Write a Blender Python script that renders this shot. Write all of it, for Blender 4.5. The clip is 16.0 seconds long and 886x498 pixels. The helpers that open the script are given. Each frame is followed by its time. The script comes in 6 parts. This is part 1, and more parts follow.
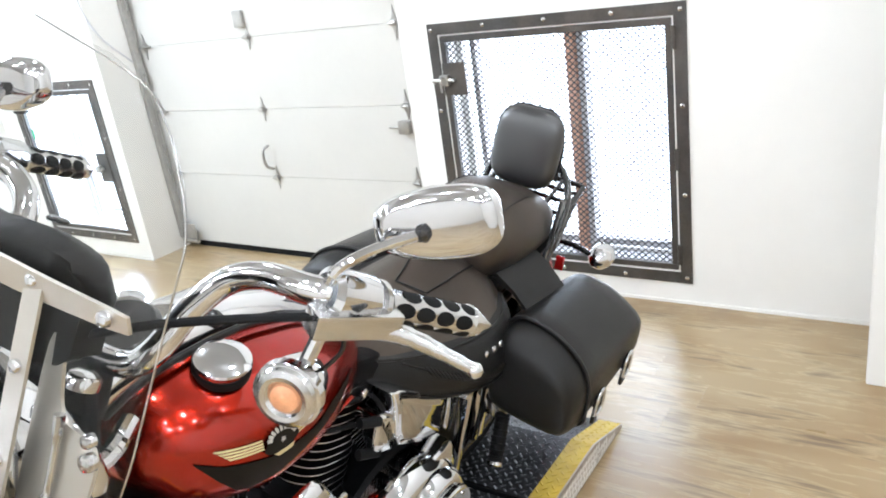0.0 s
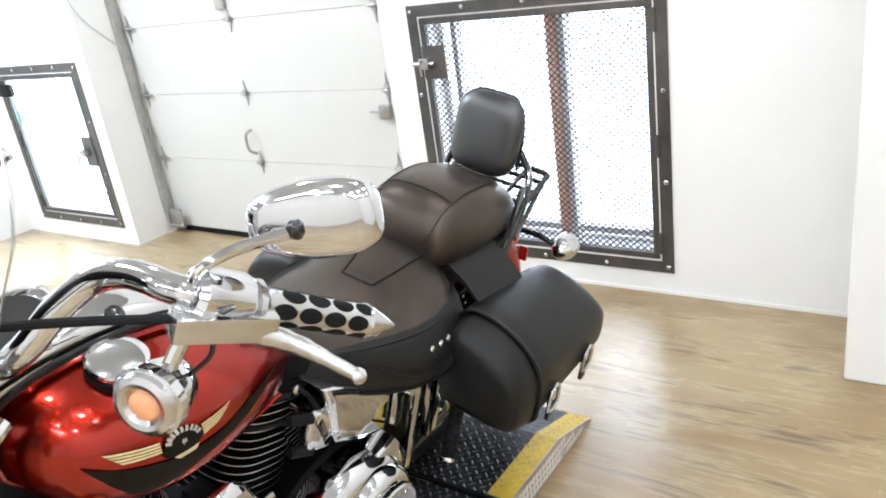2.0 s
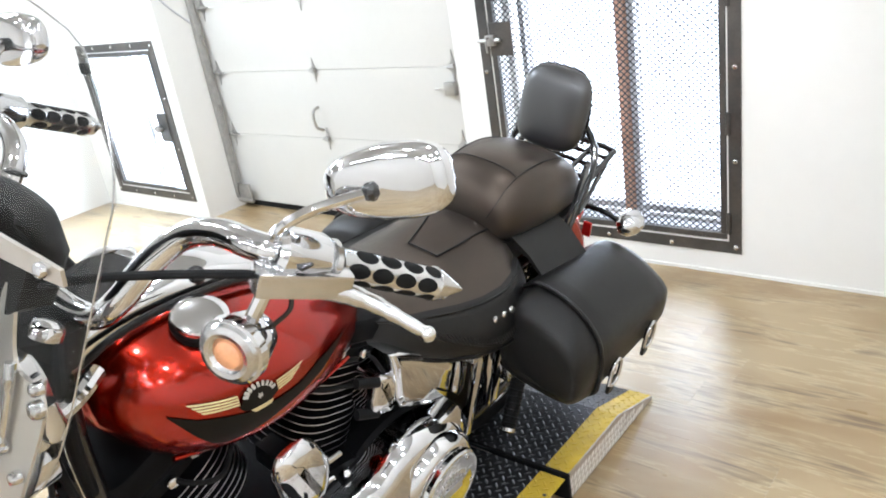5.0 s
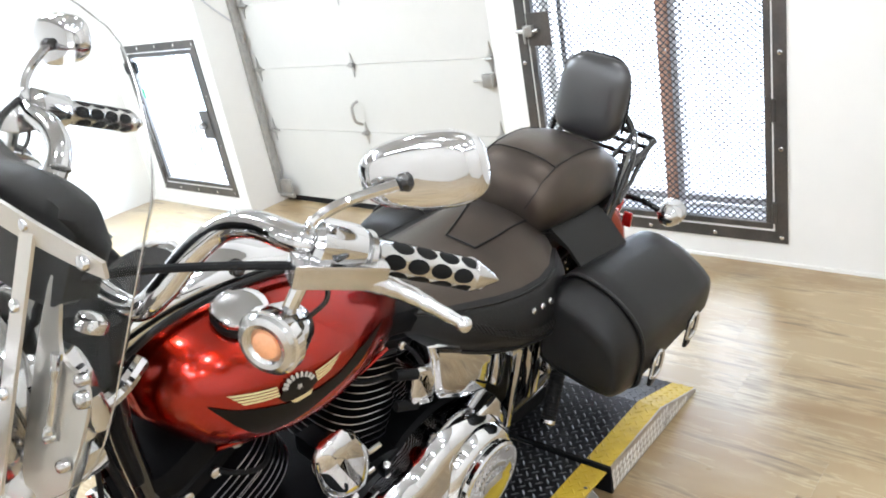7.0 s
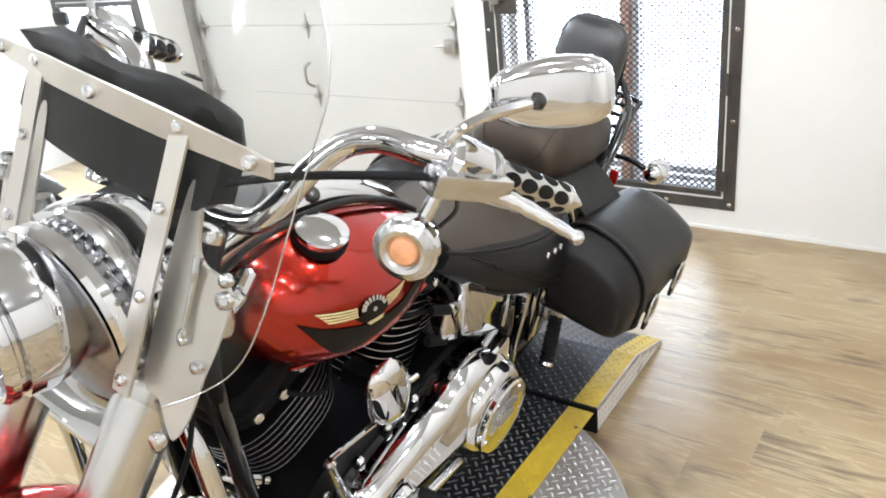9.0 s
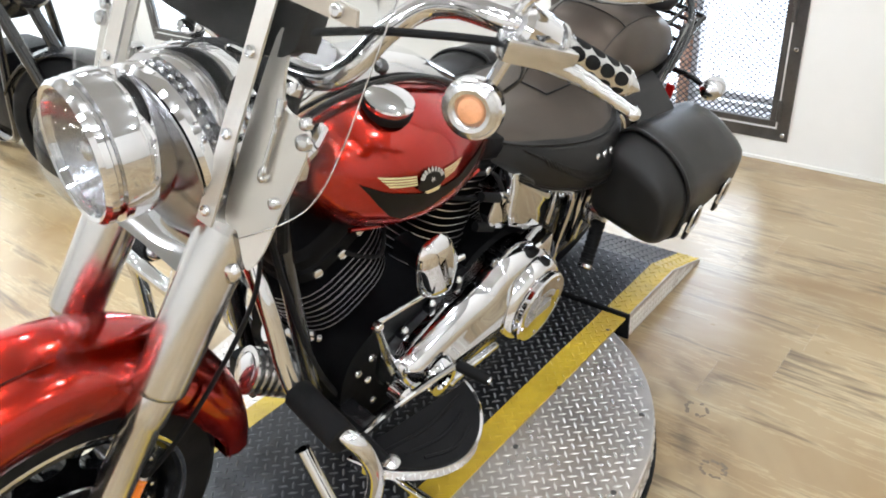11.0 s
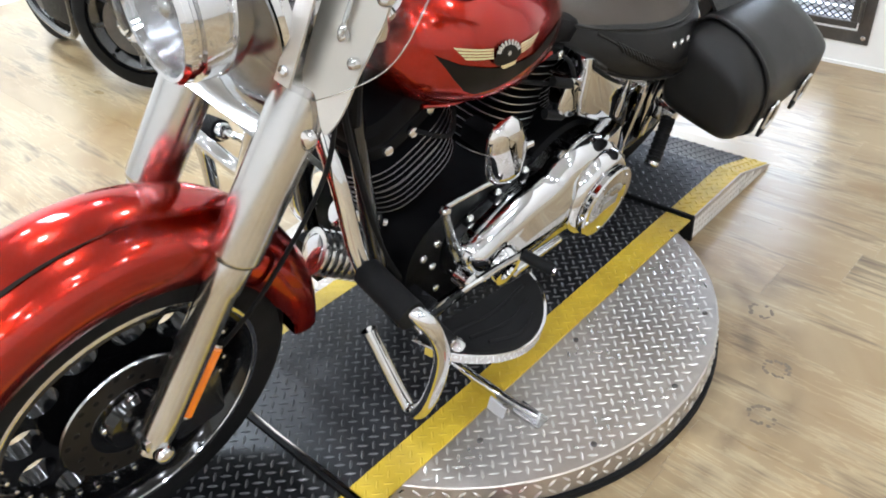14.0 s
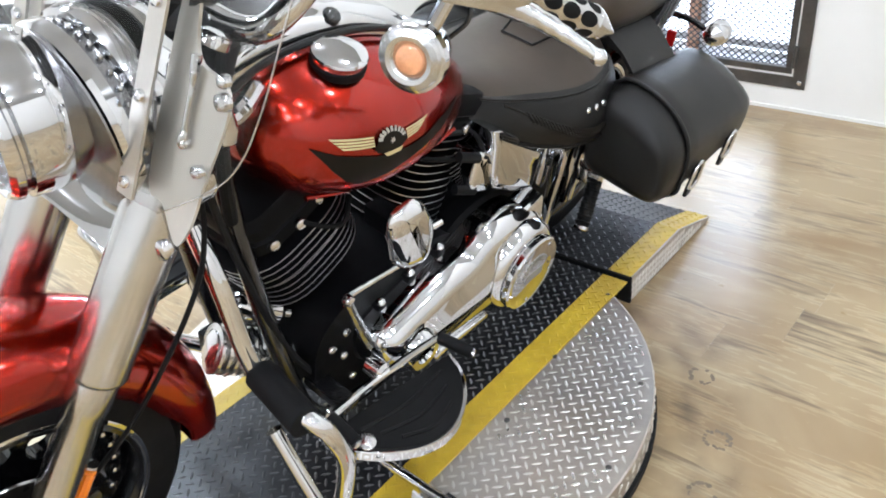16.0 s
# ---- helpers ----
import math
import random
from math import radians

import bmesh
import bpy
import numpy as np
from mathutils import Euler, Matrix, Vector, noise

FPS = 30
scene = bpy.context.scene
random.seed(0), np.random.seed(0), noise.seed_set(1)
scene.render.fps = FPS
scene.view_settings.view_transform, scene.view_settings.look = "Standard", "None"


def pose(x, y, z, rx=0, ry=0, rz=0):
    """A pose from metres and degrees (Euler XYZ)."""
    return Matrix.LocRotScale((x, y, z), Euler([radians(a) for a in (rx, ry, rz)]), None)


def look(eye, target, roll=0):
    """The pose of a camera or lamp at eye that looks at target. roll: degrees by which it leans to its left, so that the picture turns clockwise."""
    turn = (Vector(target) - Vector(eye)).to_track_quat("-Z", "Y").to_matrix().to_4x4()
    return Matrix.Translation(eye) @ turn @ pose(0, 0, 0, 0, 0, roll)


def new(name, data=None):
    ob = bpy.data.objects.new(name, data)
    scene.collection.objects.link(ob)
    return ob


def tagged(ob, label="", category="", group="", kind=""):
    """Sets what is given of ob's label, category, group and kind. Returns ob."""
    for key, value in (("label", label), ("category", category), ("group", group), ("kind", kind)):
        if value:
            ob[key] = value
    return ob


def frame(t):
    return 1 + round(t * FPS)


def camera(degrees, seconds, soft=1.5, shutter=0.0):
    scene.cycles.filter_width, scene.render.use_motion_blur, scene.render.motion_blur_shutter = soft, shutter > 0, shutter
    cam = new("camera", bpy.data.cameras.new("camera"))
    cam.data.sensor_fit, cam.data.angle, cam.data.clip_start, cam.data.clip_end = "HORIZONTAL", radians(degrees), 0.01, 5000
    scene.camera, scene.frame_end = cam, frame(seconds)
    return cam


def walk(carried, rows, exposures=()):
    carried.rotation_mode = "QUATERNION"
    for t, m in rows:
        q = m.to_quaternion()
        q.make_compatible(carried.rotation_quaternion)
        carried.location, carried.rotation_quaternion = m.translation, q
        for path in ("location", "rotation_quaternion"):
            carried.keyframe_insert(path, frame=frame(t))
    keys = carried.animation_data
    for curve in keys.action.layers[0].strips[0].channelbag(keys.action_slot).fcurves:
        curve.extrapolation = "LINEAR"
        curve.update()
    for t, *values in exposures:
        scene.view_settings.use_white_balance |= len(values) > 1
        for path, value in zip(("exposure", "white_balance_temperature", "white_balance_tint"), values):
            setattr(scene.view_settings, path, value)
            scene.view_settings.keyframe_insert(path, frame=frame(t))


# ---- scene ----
cam = camera(60.0, 16.0, soft=1.9)
PATH = [
    (0, (0.162, 0.164, 1.383), (-0.924, 1.693, 0.689), -8.3),
    (0.5, (0.245, 0.262, 1.362), (-0.857, 1.773, 0.653), -7.0),
    (1, (0.251, 0.272, 1.359), (-0.875, 1.767, 0.652), -7.8),
    (1.5, (0.236, 0.28, 1.36), (-0.876, 1.775, 0.635), -8.0),
    (2, (0.242, 0.285, 1.358), (-0.865, 1.783, 0.629), -8.4),
    (2.5, (0.241, 0.285, 1.354), (-0.885, 1.761, 0.61), -8.9),
    (3, (0.241, 0.283, 1.354), (-0.926, 1.72, 0.598), -9.7),
    (3.5, (0.241, 0.276, 1.348), (-0.947, 1.689, 0.579), -9.7),
    (4, (0.243, 0.27, 1.347), (-0.953, 1.676, 0.575), -9.6),
    (4.2, (0.244, 0.266, 1.348), (-0.963, 1.664, 0.581), -9.4),
    (6.5, (0.263, 0.247, 1.353), (-1.0, 1.612, 0.618), -9.9),
    (7, (0.254, 0.258, 1.346), (-1.052, 1.574, 0.596), -11.0),
    (7.5, (0.22, 0.192, 1.355), (-1.066, 1.538, 0.626), -8.9),
    (8, (0.17, 0.093, 1.365), (-1.02, 1.535, 0.654), -9.6),
    (8.5, (0.138, 0.07, 1.35), (-0.943, 1.558, 0.562), -8.5),
    (9, (0.11, 0.042, 1.339), (-0.993, 1.486, 0.503), -7.0),
    (9.2, (0.108, 0.033, 1.332), (-0.996, 1.46, 0.47), -6.0),
    (11.3, (0.147, -0.057, 1.282), (-0.99, 1.219, 0.243), -4.2),
    (11.5, (0.14, -0.055, 1.26), (-0.942, 1.215, 0.157), -2.7),
    (12, (0.13, -0.051, 1.231), (-0.91, 1.139, 0.005), -3.2),
    (12.5, (0.128, -0.048, 1.227), (-0.91, 1.128, -0.015), -2.9),
    (13, (0.129, -0.048, 1.224), (-0.915, 1.125, -0.015), -3.0),
    (13.5, (0.116, -0.065, 1.228), (-1.004, 1.068, 0.02), -3.6),
    (14, (0.12, -0.098, 1.238), (-1.044, 1.042, 0.077), -5.3),
    (14.5, (0.135, -0.123, 1.238), (-1.016, 1.046, 0.095), -5.5),
    (15, (0.137, -0.121, 1.231), (-0.99, 1.049, 0.064), -6.4),
    (15.5, (0.14, -0.096, 1.239), (-0.942, 1.103, 0.06), -4.5),
    (16, (0.155, 0.067, 1.248), (-1.009, 1.291, 0.177), -7.0),
]
walk(cam, [(t, look(eye, target, roll)) for t, eye, target, roll in PATH],
     [(0.0, 0.02, 6000, 10), (8.0, 0.02, 6050, 10), (9.0, 0.0, 6150, 10), (11.5, -0.05, 6100, 10), (13.0, -0.08, 6000, 10), (16.0, 0.0, 5850, 10)])

# ---- light ----
world = bpy.data.worlds.new("world")
scene.world = world
world.use_nodes = True
wn = world.node_tree.nodes
wn["Background"].inputs[0].default_value = (0.85, 0.92, 1.0, 1)
wn["Background"].inputs[1].default_value = 0.35
scene.view_settings.exposure = 0.0


def area(name, m, sx, sy, watts, colour=(1, 1, 1)):
    d = bpy.data.lights.new(name, "AREA")
    d.shape, d.size, d.size_y, d.energy, d.color = "RECTANGLE", sx, sy, watts, colour
    ob = new(name, d)
    ob.matrix_world = m
    return ob


# ---- materials ----
def mat(name, base, rough=0.5, metal=0.0, coat=0.0, vary=0.15, scale=8.0, bump=0.0, bump_scale=60.0, rand=0.0, second=None, mix_scale=3.0, stretch=(1, 1, 1), coord="Object", spec=0.5, trans=0.0):
    m = bpy.data.materials.new(name)
    m.use_nodes = True
    n, l = m.node_tree.nodes, m.node_tree.links
    b = n["Principled BSDF"]
    b.inputs["Roughness"].default_value = rough
    b.inputs["Metallic"].default_value = metal
    b.inputs["Coat Weight"].default_value = coat
    b.inputs["Coat Roughness"].default_value = 0.03
    b.inputs["Specular IOR Level"].default_value = spec
    b.inputs["Transmission Weight"].default_value = trans
    tc = n.new("ShaderNodeTexCoord")
    mp = n.new("ShaderNodeMapping")
    mp.inputs["Scale"].default_value = stretch
    l.new(tc.outputs[coord], mp.inputs[0])
    n1 = n.new("ShaderNodeTexNoise")
    n1.inputs["Scale"].default_value, n1.inputs["Detail"].default_value = scale, 6
    l.new(mp.outputs[0], n1.inputs["Vector"])
    n2 = n.new("ShaderNodeTexNoise")
    n2.inputs["Scale"].default_value, n2.inputs["Detail"].default_value = scale * 9, 4
    l.new(mp.outputs[0], n2.inputs["Vector"])
    add = n.new("ShaderNodeMath")
    add.operation = "MULTIPLY_ADD"
    l.new(n2.outputs[0], add.inputs[0])
    add.inputs[1].default_value = 0.4
    l.new(n1.outputs[0], add.inputs[2])
    rng = n.new("ShaderNodeMapRange")
    rng.inputs[1].default_value, rng.inputs[2].default_value = 0.35, 1.05
    rng.inputs[3].default_value, rng.inputs[4].default_value = 1 - vary, 1 + vary
    l.new(add.outputs[0], rng.inputs[0])
    hsv = n.new("ShaderNodeHueSaturation")
    hsv.inputs["Color"].default_value = (*base, 1)
    if second:
        mx = n.new("ShaderNodeMix")
        mx.data_type = "RGBA"
        mx.inputs[6].default_value, mx.inputs[7].default_value = (*base, 1), (*second, 1)
        n3 = n.new("ShaderNodeTexNoise")
        n3.inputs["Scale"].default_value, n3.inputs["Detail"].default_value = mix_scale, 8
        l.new(mp.outputs[0], n3.inputs["Vector"])
        r3 = n.new("ShaderNodeMapRange")
        r3.inputs[1].default_value, r3.inputs[2].default_value = 0.42, 0.62
        l.new(n3.outputs[0], r3.inputs[0])
        l.new(r3.outputs[0], mx.inputs[0])
        l.new(mx.outputs[2], hsv.inputs["Color"])
    val = rng.outputs[0]
    if rand:
        oi = n.new("ShaderNodeObjectInfo")
        rr = n.new("ShaderNodeMapRange")
        rr.inputs[3].default_value, rr.inputs[4].default_value = 1 - rand, 1 + rand
        l.new(oi.outputs["Random"], rr.inputs[0])
        mul = n.new("ShaderNodeMath")
        mul.operation = "MULTIPLY"
        l.new(val, mul.inputs[0])
        l.new(rr.outputs[0], mul.inputs[1])
        val = mul.outputs[0]
    l.new(val, hsv.inputs["Value"])
    l.new(hsv.outputs[0], b.inputs["Base Color"])
    rv = n.new("ShaderNodeMapRange")
    rv.inputs[3].default_value, rv.inputs[4].default_value = max(0.0, rough * 0.75), min(1.0, rough * 1.3)
    l.new(n1.outputs[0], rv.inputs[0])
    l.new(rv.outputs[0], b.inputs["Roughness"])
    if bump:
        bp = n.new("ShaderNodeBump")
        bp.inputs["Strength"].default_value, bp.inputs["Distance"].default_value = bump, 0.002
        nb = n.new("ShaderNodeTexNoise")
        nb.inputs["Scale"].default_value, nb.inputs["Detail"].default_value = bump_scale, 4
        l.new(mp.outputs[0], nb.inputs["Vector"])
        l.new(nb.outputs[0], bp.inputs["Height"])
        l.new(bp.outputs[0], b.inputs["Normal"])
    return m


def glow(name, colour, strength):
    m = bpy.data.materials.new(name)
    m.use_nodes = True
    b = m.node_tree.nodes["Principled BSDF"]
    b.inputs["Base Color"].default_value = (*colour, 1)
    b.inputs["Emission Color"].default_value = (*colour, 1)
    b.inputs["Emission Strength"].default_value = strength
    return m


def clear(name, colour, rough=0.0, ior=1.45, alpha_mix=0.0):
    m = bpy.data.materials.new(name)
    m.use_nodes = True
    n, l = m.node_tree.nodes, m.node_tree.links
    n.remove(n["Principled BSDF"])
    out = n["Material Output"]
    tr = n.new("ShaderNodeBsdfTransparent")
    tr.inputs[0].default_value = (*colour, 1)
    gl = n.new("ShaderNodeBsdfGlossy")
    gl.inputs["Roughness"].default_value = 0.02
    lw = n.new("ShaderNodeLayerWeight")
    lw.inputs["Blend"].default_value = 0.5
    fr = n.new("ShaderNodeMath")
    fr.operation = "POWER"
    fr.inputs[1].default_value = 4.0
    l.new(lw.outputs["Facing"], fr.inputs[0])
    ad = n.new("ShaderNodeMath")
    ad.operation = "MULTIPLY_ADD"
    ad.inputs[1].default_value, ad.inputs[2].default_value = 0.22, alpha_mix
    l.new(fr.outputs[0], ad.inputs[0])
    mx = n.new("ShaderNodeMixShader")
    l.new(ad.outputs[0], mx.inputs[0])
    l.new(tr.outputs[0], mx.inputs[1])
    l.new(gl.outputs[0], mx.inputs[2])
    l.new(mx.outputs[0], out.inputs[0])
    return m


def wood_material():
    m = bpy.data.materials.new("oak_floor_plank")
    m.use_nodes = True
    n, l = m.node_tree.nodes, m.node_tree.links
    b = n["Principled BSDF"]
    b.inputs["Coat Weight"].default_value, b.inputs["Coat Roughness"].default_value = 0.65, 0.28
    tc, oi = n.new("ShaderNodeTexCoord"), n.new("ShaderNodeObjectInfo")
    mul = n.new("ShaderNodeMath")
    mul.operation, mul.inputs[1].default_value = "MULTIPLY", 57.0
    l.new(oi.outputs["Random"], mul.inputs[0])
    va = n.new("ShaderNodeVectorMath")
    l.new(tc.outputs["Object"], va.inputs[0])
    l.new(mul.outputs[0], va.inputs[1])

    def noise_node(stretch, scale, detail=6, distort=0.0):
        mp = n.new("ShaderNodeMapping")
        mp.inputs["Scale"].default_value = stretch
        l.new(va.outputs[0], mp.inputs[0])
        t = n.new("ShaderNodeTexNoise")
        t.inputs["Scale"].default_value, t.inputs["Detail"].default_value, t.inputs["Distortion"].default_value = scale, detail, distort
        l.new(mp.outputs[0], t.inputs["Vector"])
        return t.outputs[0]

    broad, grain, knot = noise_node((1.0, 4.5, 1), 2.6, 5, 0.6), noise_node((1.5, 26, 1), 5, 8, 0.3), noise_node((1, 1.6, 1), 5.5, 3)
    strip = noise_node((1.3, 12, 1), 3.2, 4, 0.9)
    mixv = n.new("ShaderNodeMath")
    mixv.operation, mixv.inputs[1].default_value = "MULTIPLY_ADD", 0.42
    l.new(grain, mixv.inputs[0])
    l.new(broad, mixv.inputs[2])
    mix2 = n.new("ShaderNodeMath")
    mix2.operation, mix2.inputs[1].default_value = "MULTIPLY_ADD", 0.62
    l.new(strip, mix2.inputs[0])
    l.new(mixv.outputs[0], mix2.inputs[2])
    ramp_ = n.new("ShaderNodeValToRGB")
    e = ramp_.color_ramp.elements
    e[0].position, e[0].color = 0.62, (0.105, 0.072, 0.040, 1)
    e[1].position, e[1].color = 1.26, (0.50, 0.40, 0.235, 1)
    for pos, col in ((0.82, (0.24, 0.175, 0.096, 1)), (1.0, (0.385, 0.287, 0.155, 1))):
        mid = e.new(pos)
        mid.color = col
    l.new(mix2.outputs[0], ramp_.inputs[0])
    hsv = n.new("ShaderNodeHueSaturation")
    l.new(ramp_.outputs[0], hsv.inputs["Color"])
    rr = n.new("ShaderNodeMapRange")
    rr.inputs[3].default_value, rr.inputs[4].default_value = 0.95, 1.05
    l.new(oi.outputs["Random"], rr.inputs[0])
    l.new(rr.outputs[0], hsv.inputs["Value"])
    # worn, browner patches that run across the planks
    geo = n.new("ShaderNodeNewGeometry")
    pm_ = n.new("ShaderNodeMapping")
    pm_.inputs["Scale"].default_value = (0.8, 1.5, 1)
    l.new(geo.outputs["Position"], pm_.inputs[0])
    pn = n.new("ShaderNodeTexNoise")
    pn.inputs["Scale"].default_value, pn.inputs["Detail"].default_value, pn.inputs["Distortion"].default_value = 2.2, 7, 0.8
    l.new(pm_.outputs[0], pn.inputs["Vector"])
    pr_ = n.new("ShaderNodeMapRange")
    pr_.inputs[1].default_value, pr_.inputs[2].default_value = 0.42, 0.68
    pr_.inputs[3].default_value, pr_.inputs[4].default_value = 0.0, 0.9
    l.new(pn.outputs[0], pr_.inputs[0])
    pmix = n.new("ShaderNodeMix")
    pmix.data_type, pmix.blend_type = "RGBA", "MULTIPLY"
    l.new(pr_.outputs[0], pmix.inputs[0])
    l.new(hsv.outputs[0], pmix.inputs[6])
    pmix.inputs[7].default_value = (0.68, 0.56, 0.40, 1)
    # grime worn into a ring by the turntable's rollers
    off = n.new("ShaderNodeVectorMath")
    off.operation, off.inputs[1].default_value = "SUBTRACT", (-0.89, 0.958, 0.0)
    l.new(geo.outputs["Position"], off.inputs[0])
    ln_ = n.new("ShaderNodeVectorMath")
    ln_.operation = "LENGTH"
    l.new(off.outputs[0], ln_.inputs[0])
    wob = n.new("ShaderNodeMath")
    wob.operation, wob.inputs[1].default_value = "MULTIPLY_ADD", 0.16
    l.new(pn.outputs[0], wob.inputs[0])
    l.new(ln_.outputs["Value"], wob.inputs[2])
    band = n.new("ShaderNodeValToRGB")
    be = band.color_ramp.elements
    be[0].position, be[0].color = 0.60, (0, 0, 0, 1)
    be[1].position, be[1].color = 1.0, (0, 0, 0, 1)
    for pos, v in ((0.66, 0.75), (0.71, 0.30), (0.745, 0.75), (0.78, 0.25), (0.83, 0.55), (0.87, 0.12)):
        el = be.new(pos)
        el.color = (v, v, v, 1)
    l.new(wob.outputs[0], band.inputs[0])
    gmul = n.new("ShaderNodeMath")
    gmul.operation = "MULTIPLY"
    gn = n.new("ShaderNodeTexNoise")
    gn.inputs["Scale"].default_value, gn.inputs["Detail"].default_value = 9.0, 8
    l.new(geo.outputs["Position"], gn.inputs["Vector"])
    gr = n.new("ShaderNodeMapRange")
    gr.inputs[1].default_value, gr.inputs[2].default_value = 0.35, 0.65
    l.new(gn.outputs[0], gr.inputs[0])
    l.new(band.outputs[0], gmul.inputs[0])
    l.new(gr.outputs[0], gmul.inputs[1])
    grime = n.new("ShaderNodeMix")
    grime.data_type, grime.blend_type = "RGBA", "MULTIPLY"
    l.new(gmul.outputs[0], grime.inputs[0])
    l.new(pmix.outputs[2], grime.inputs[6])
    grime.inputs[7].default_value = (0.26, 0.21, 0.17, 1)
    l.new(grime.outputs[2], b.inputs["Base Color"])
    rg = n.new("ShaderNodeMapRange")
    rg.inputs[3].default_value, rg.inputs[4].default_value = 0.22, 0.42
    l.new(knot, rg.inputs[0])
    l.new(rg.outputs[0], b.inputs["Roughness"])
    bp = n.new("ShaderNodeBump")
    bp.inputs["Strength"].default_value, bp.inputs["Distance"].default_value = 0.15, 0.0015
    l.new(grain, bp.inputs["Height"])
    l.new(bp.outputs[0], b.inputs["Normal"])
    return m


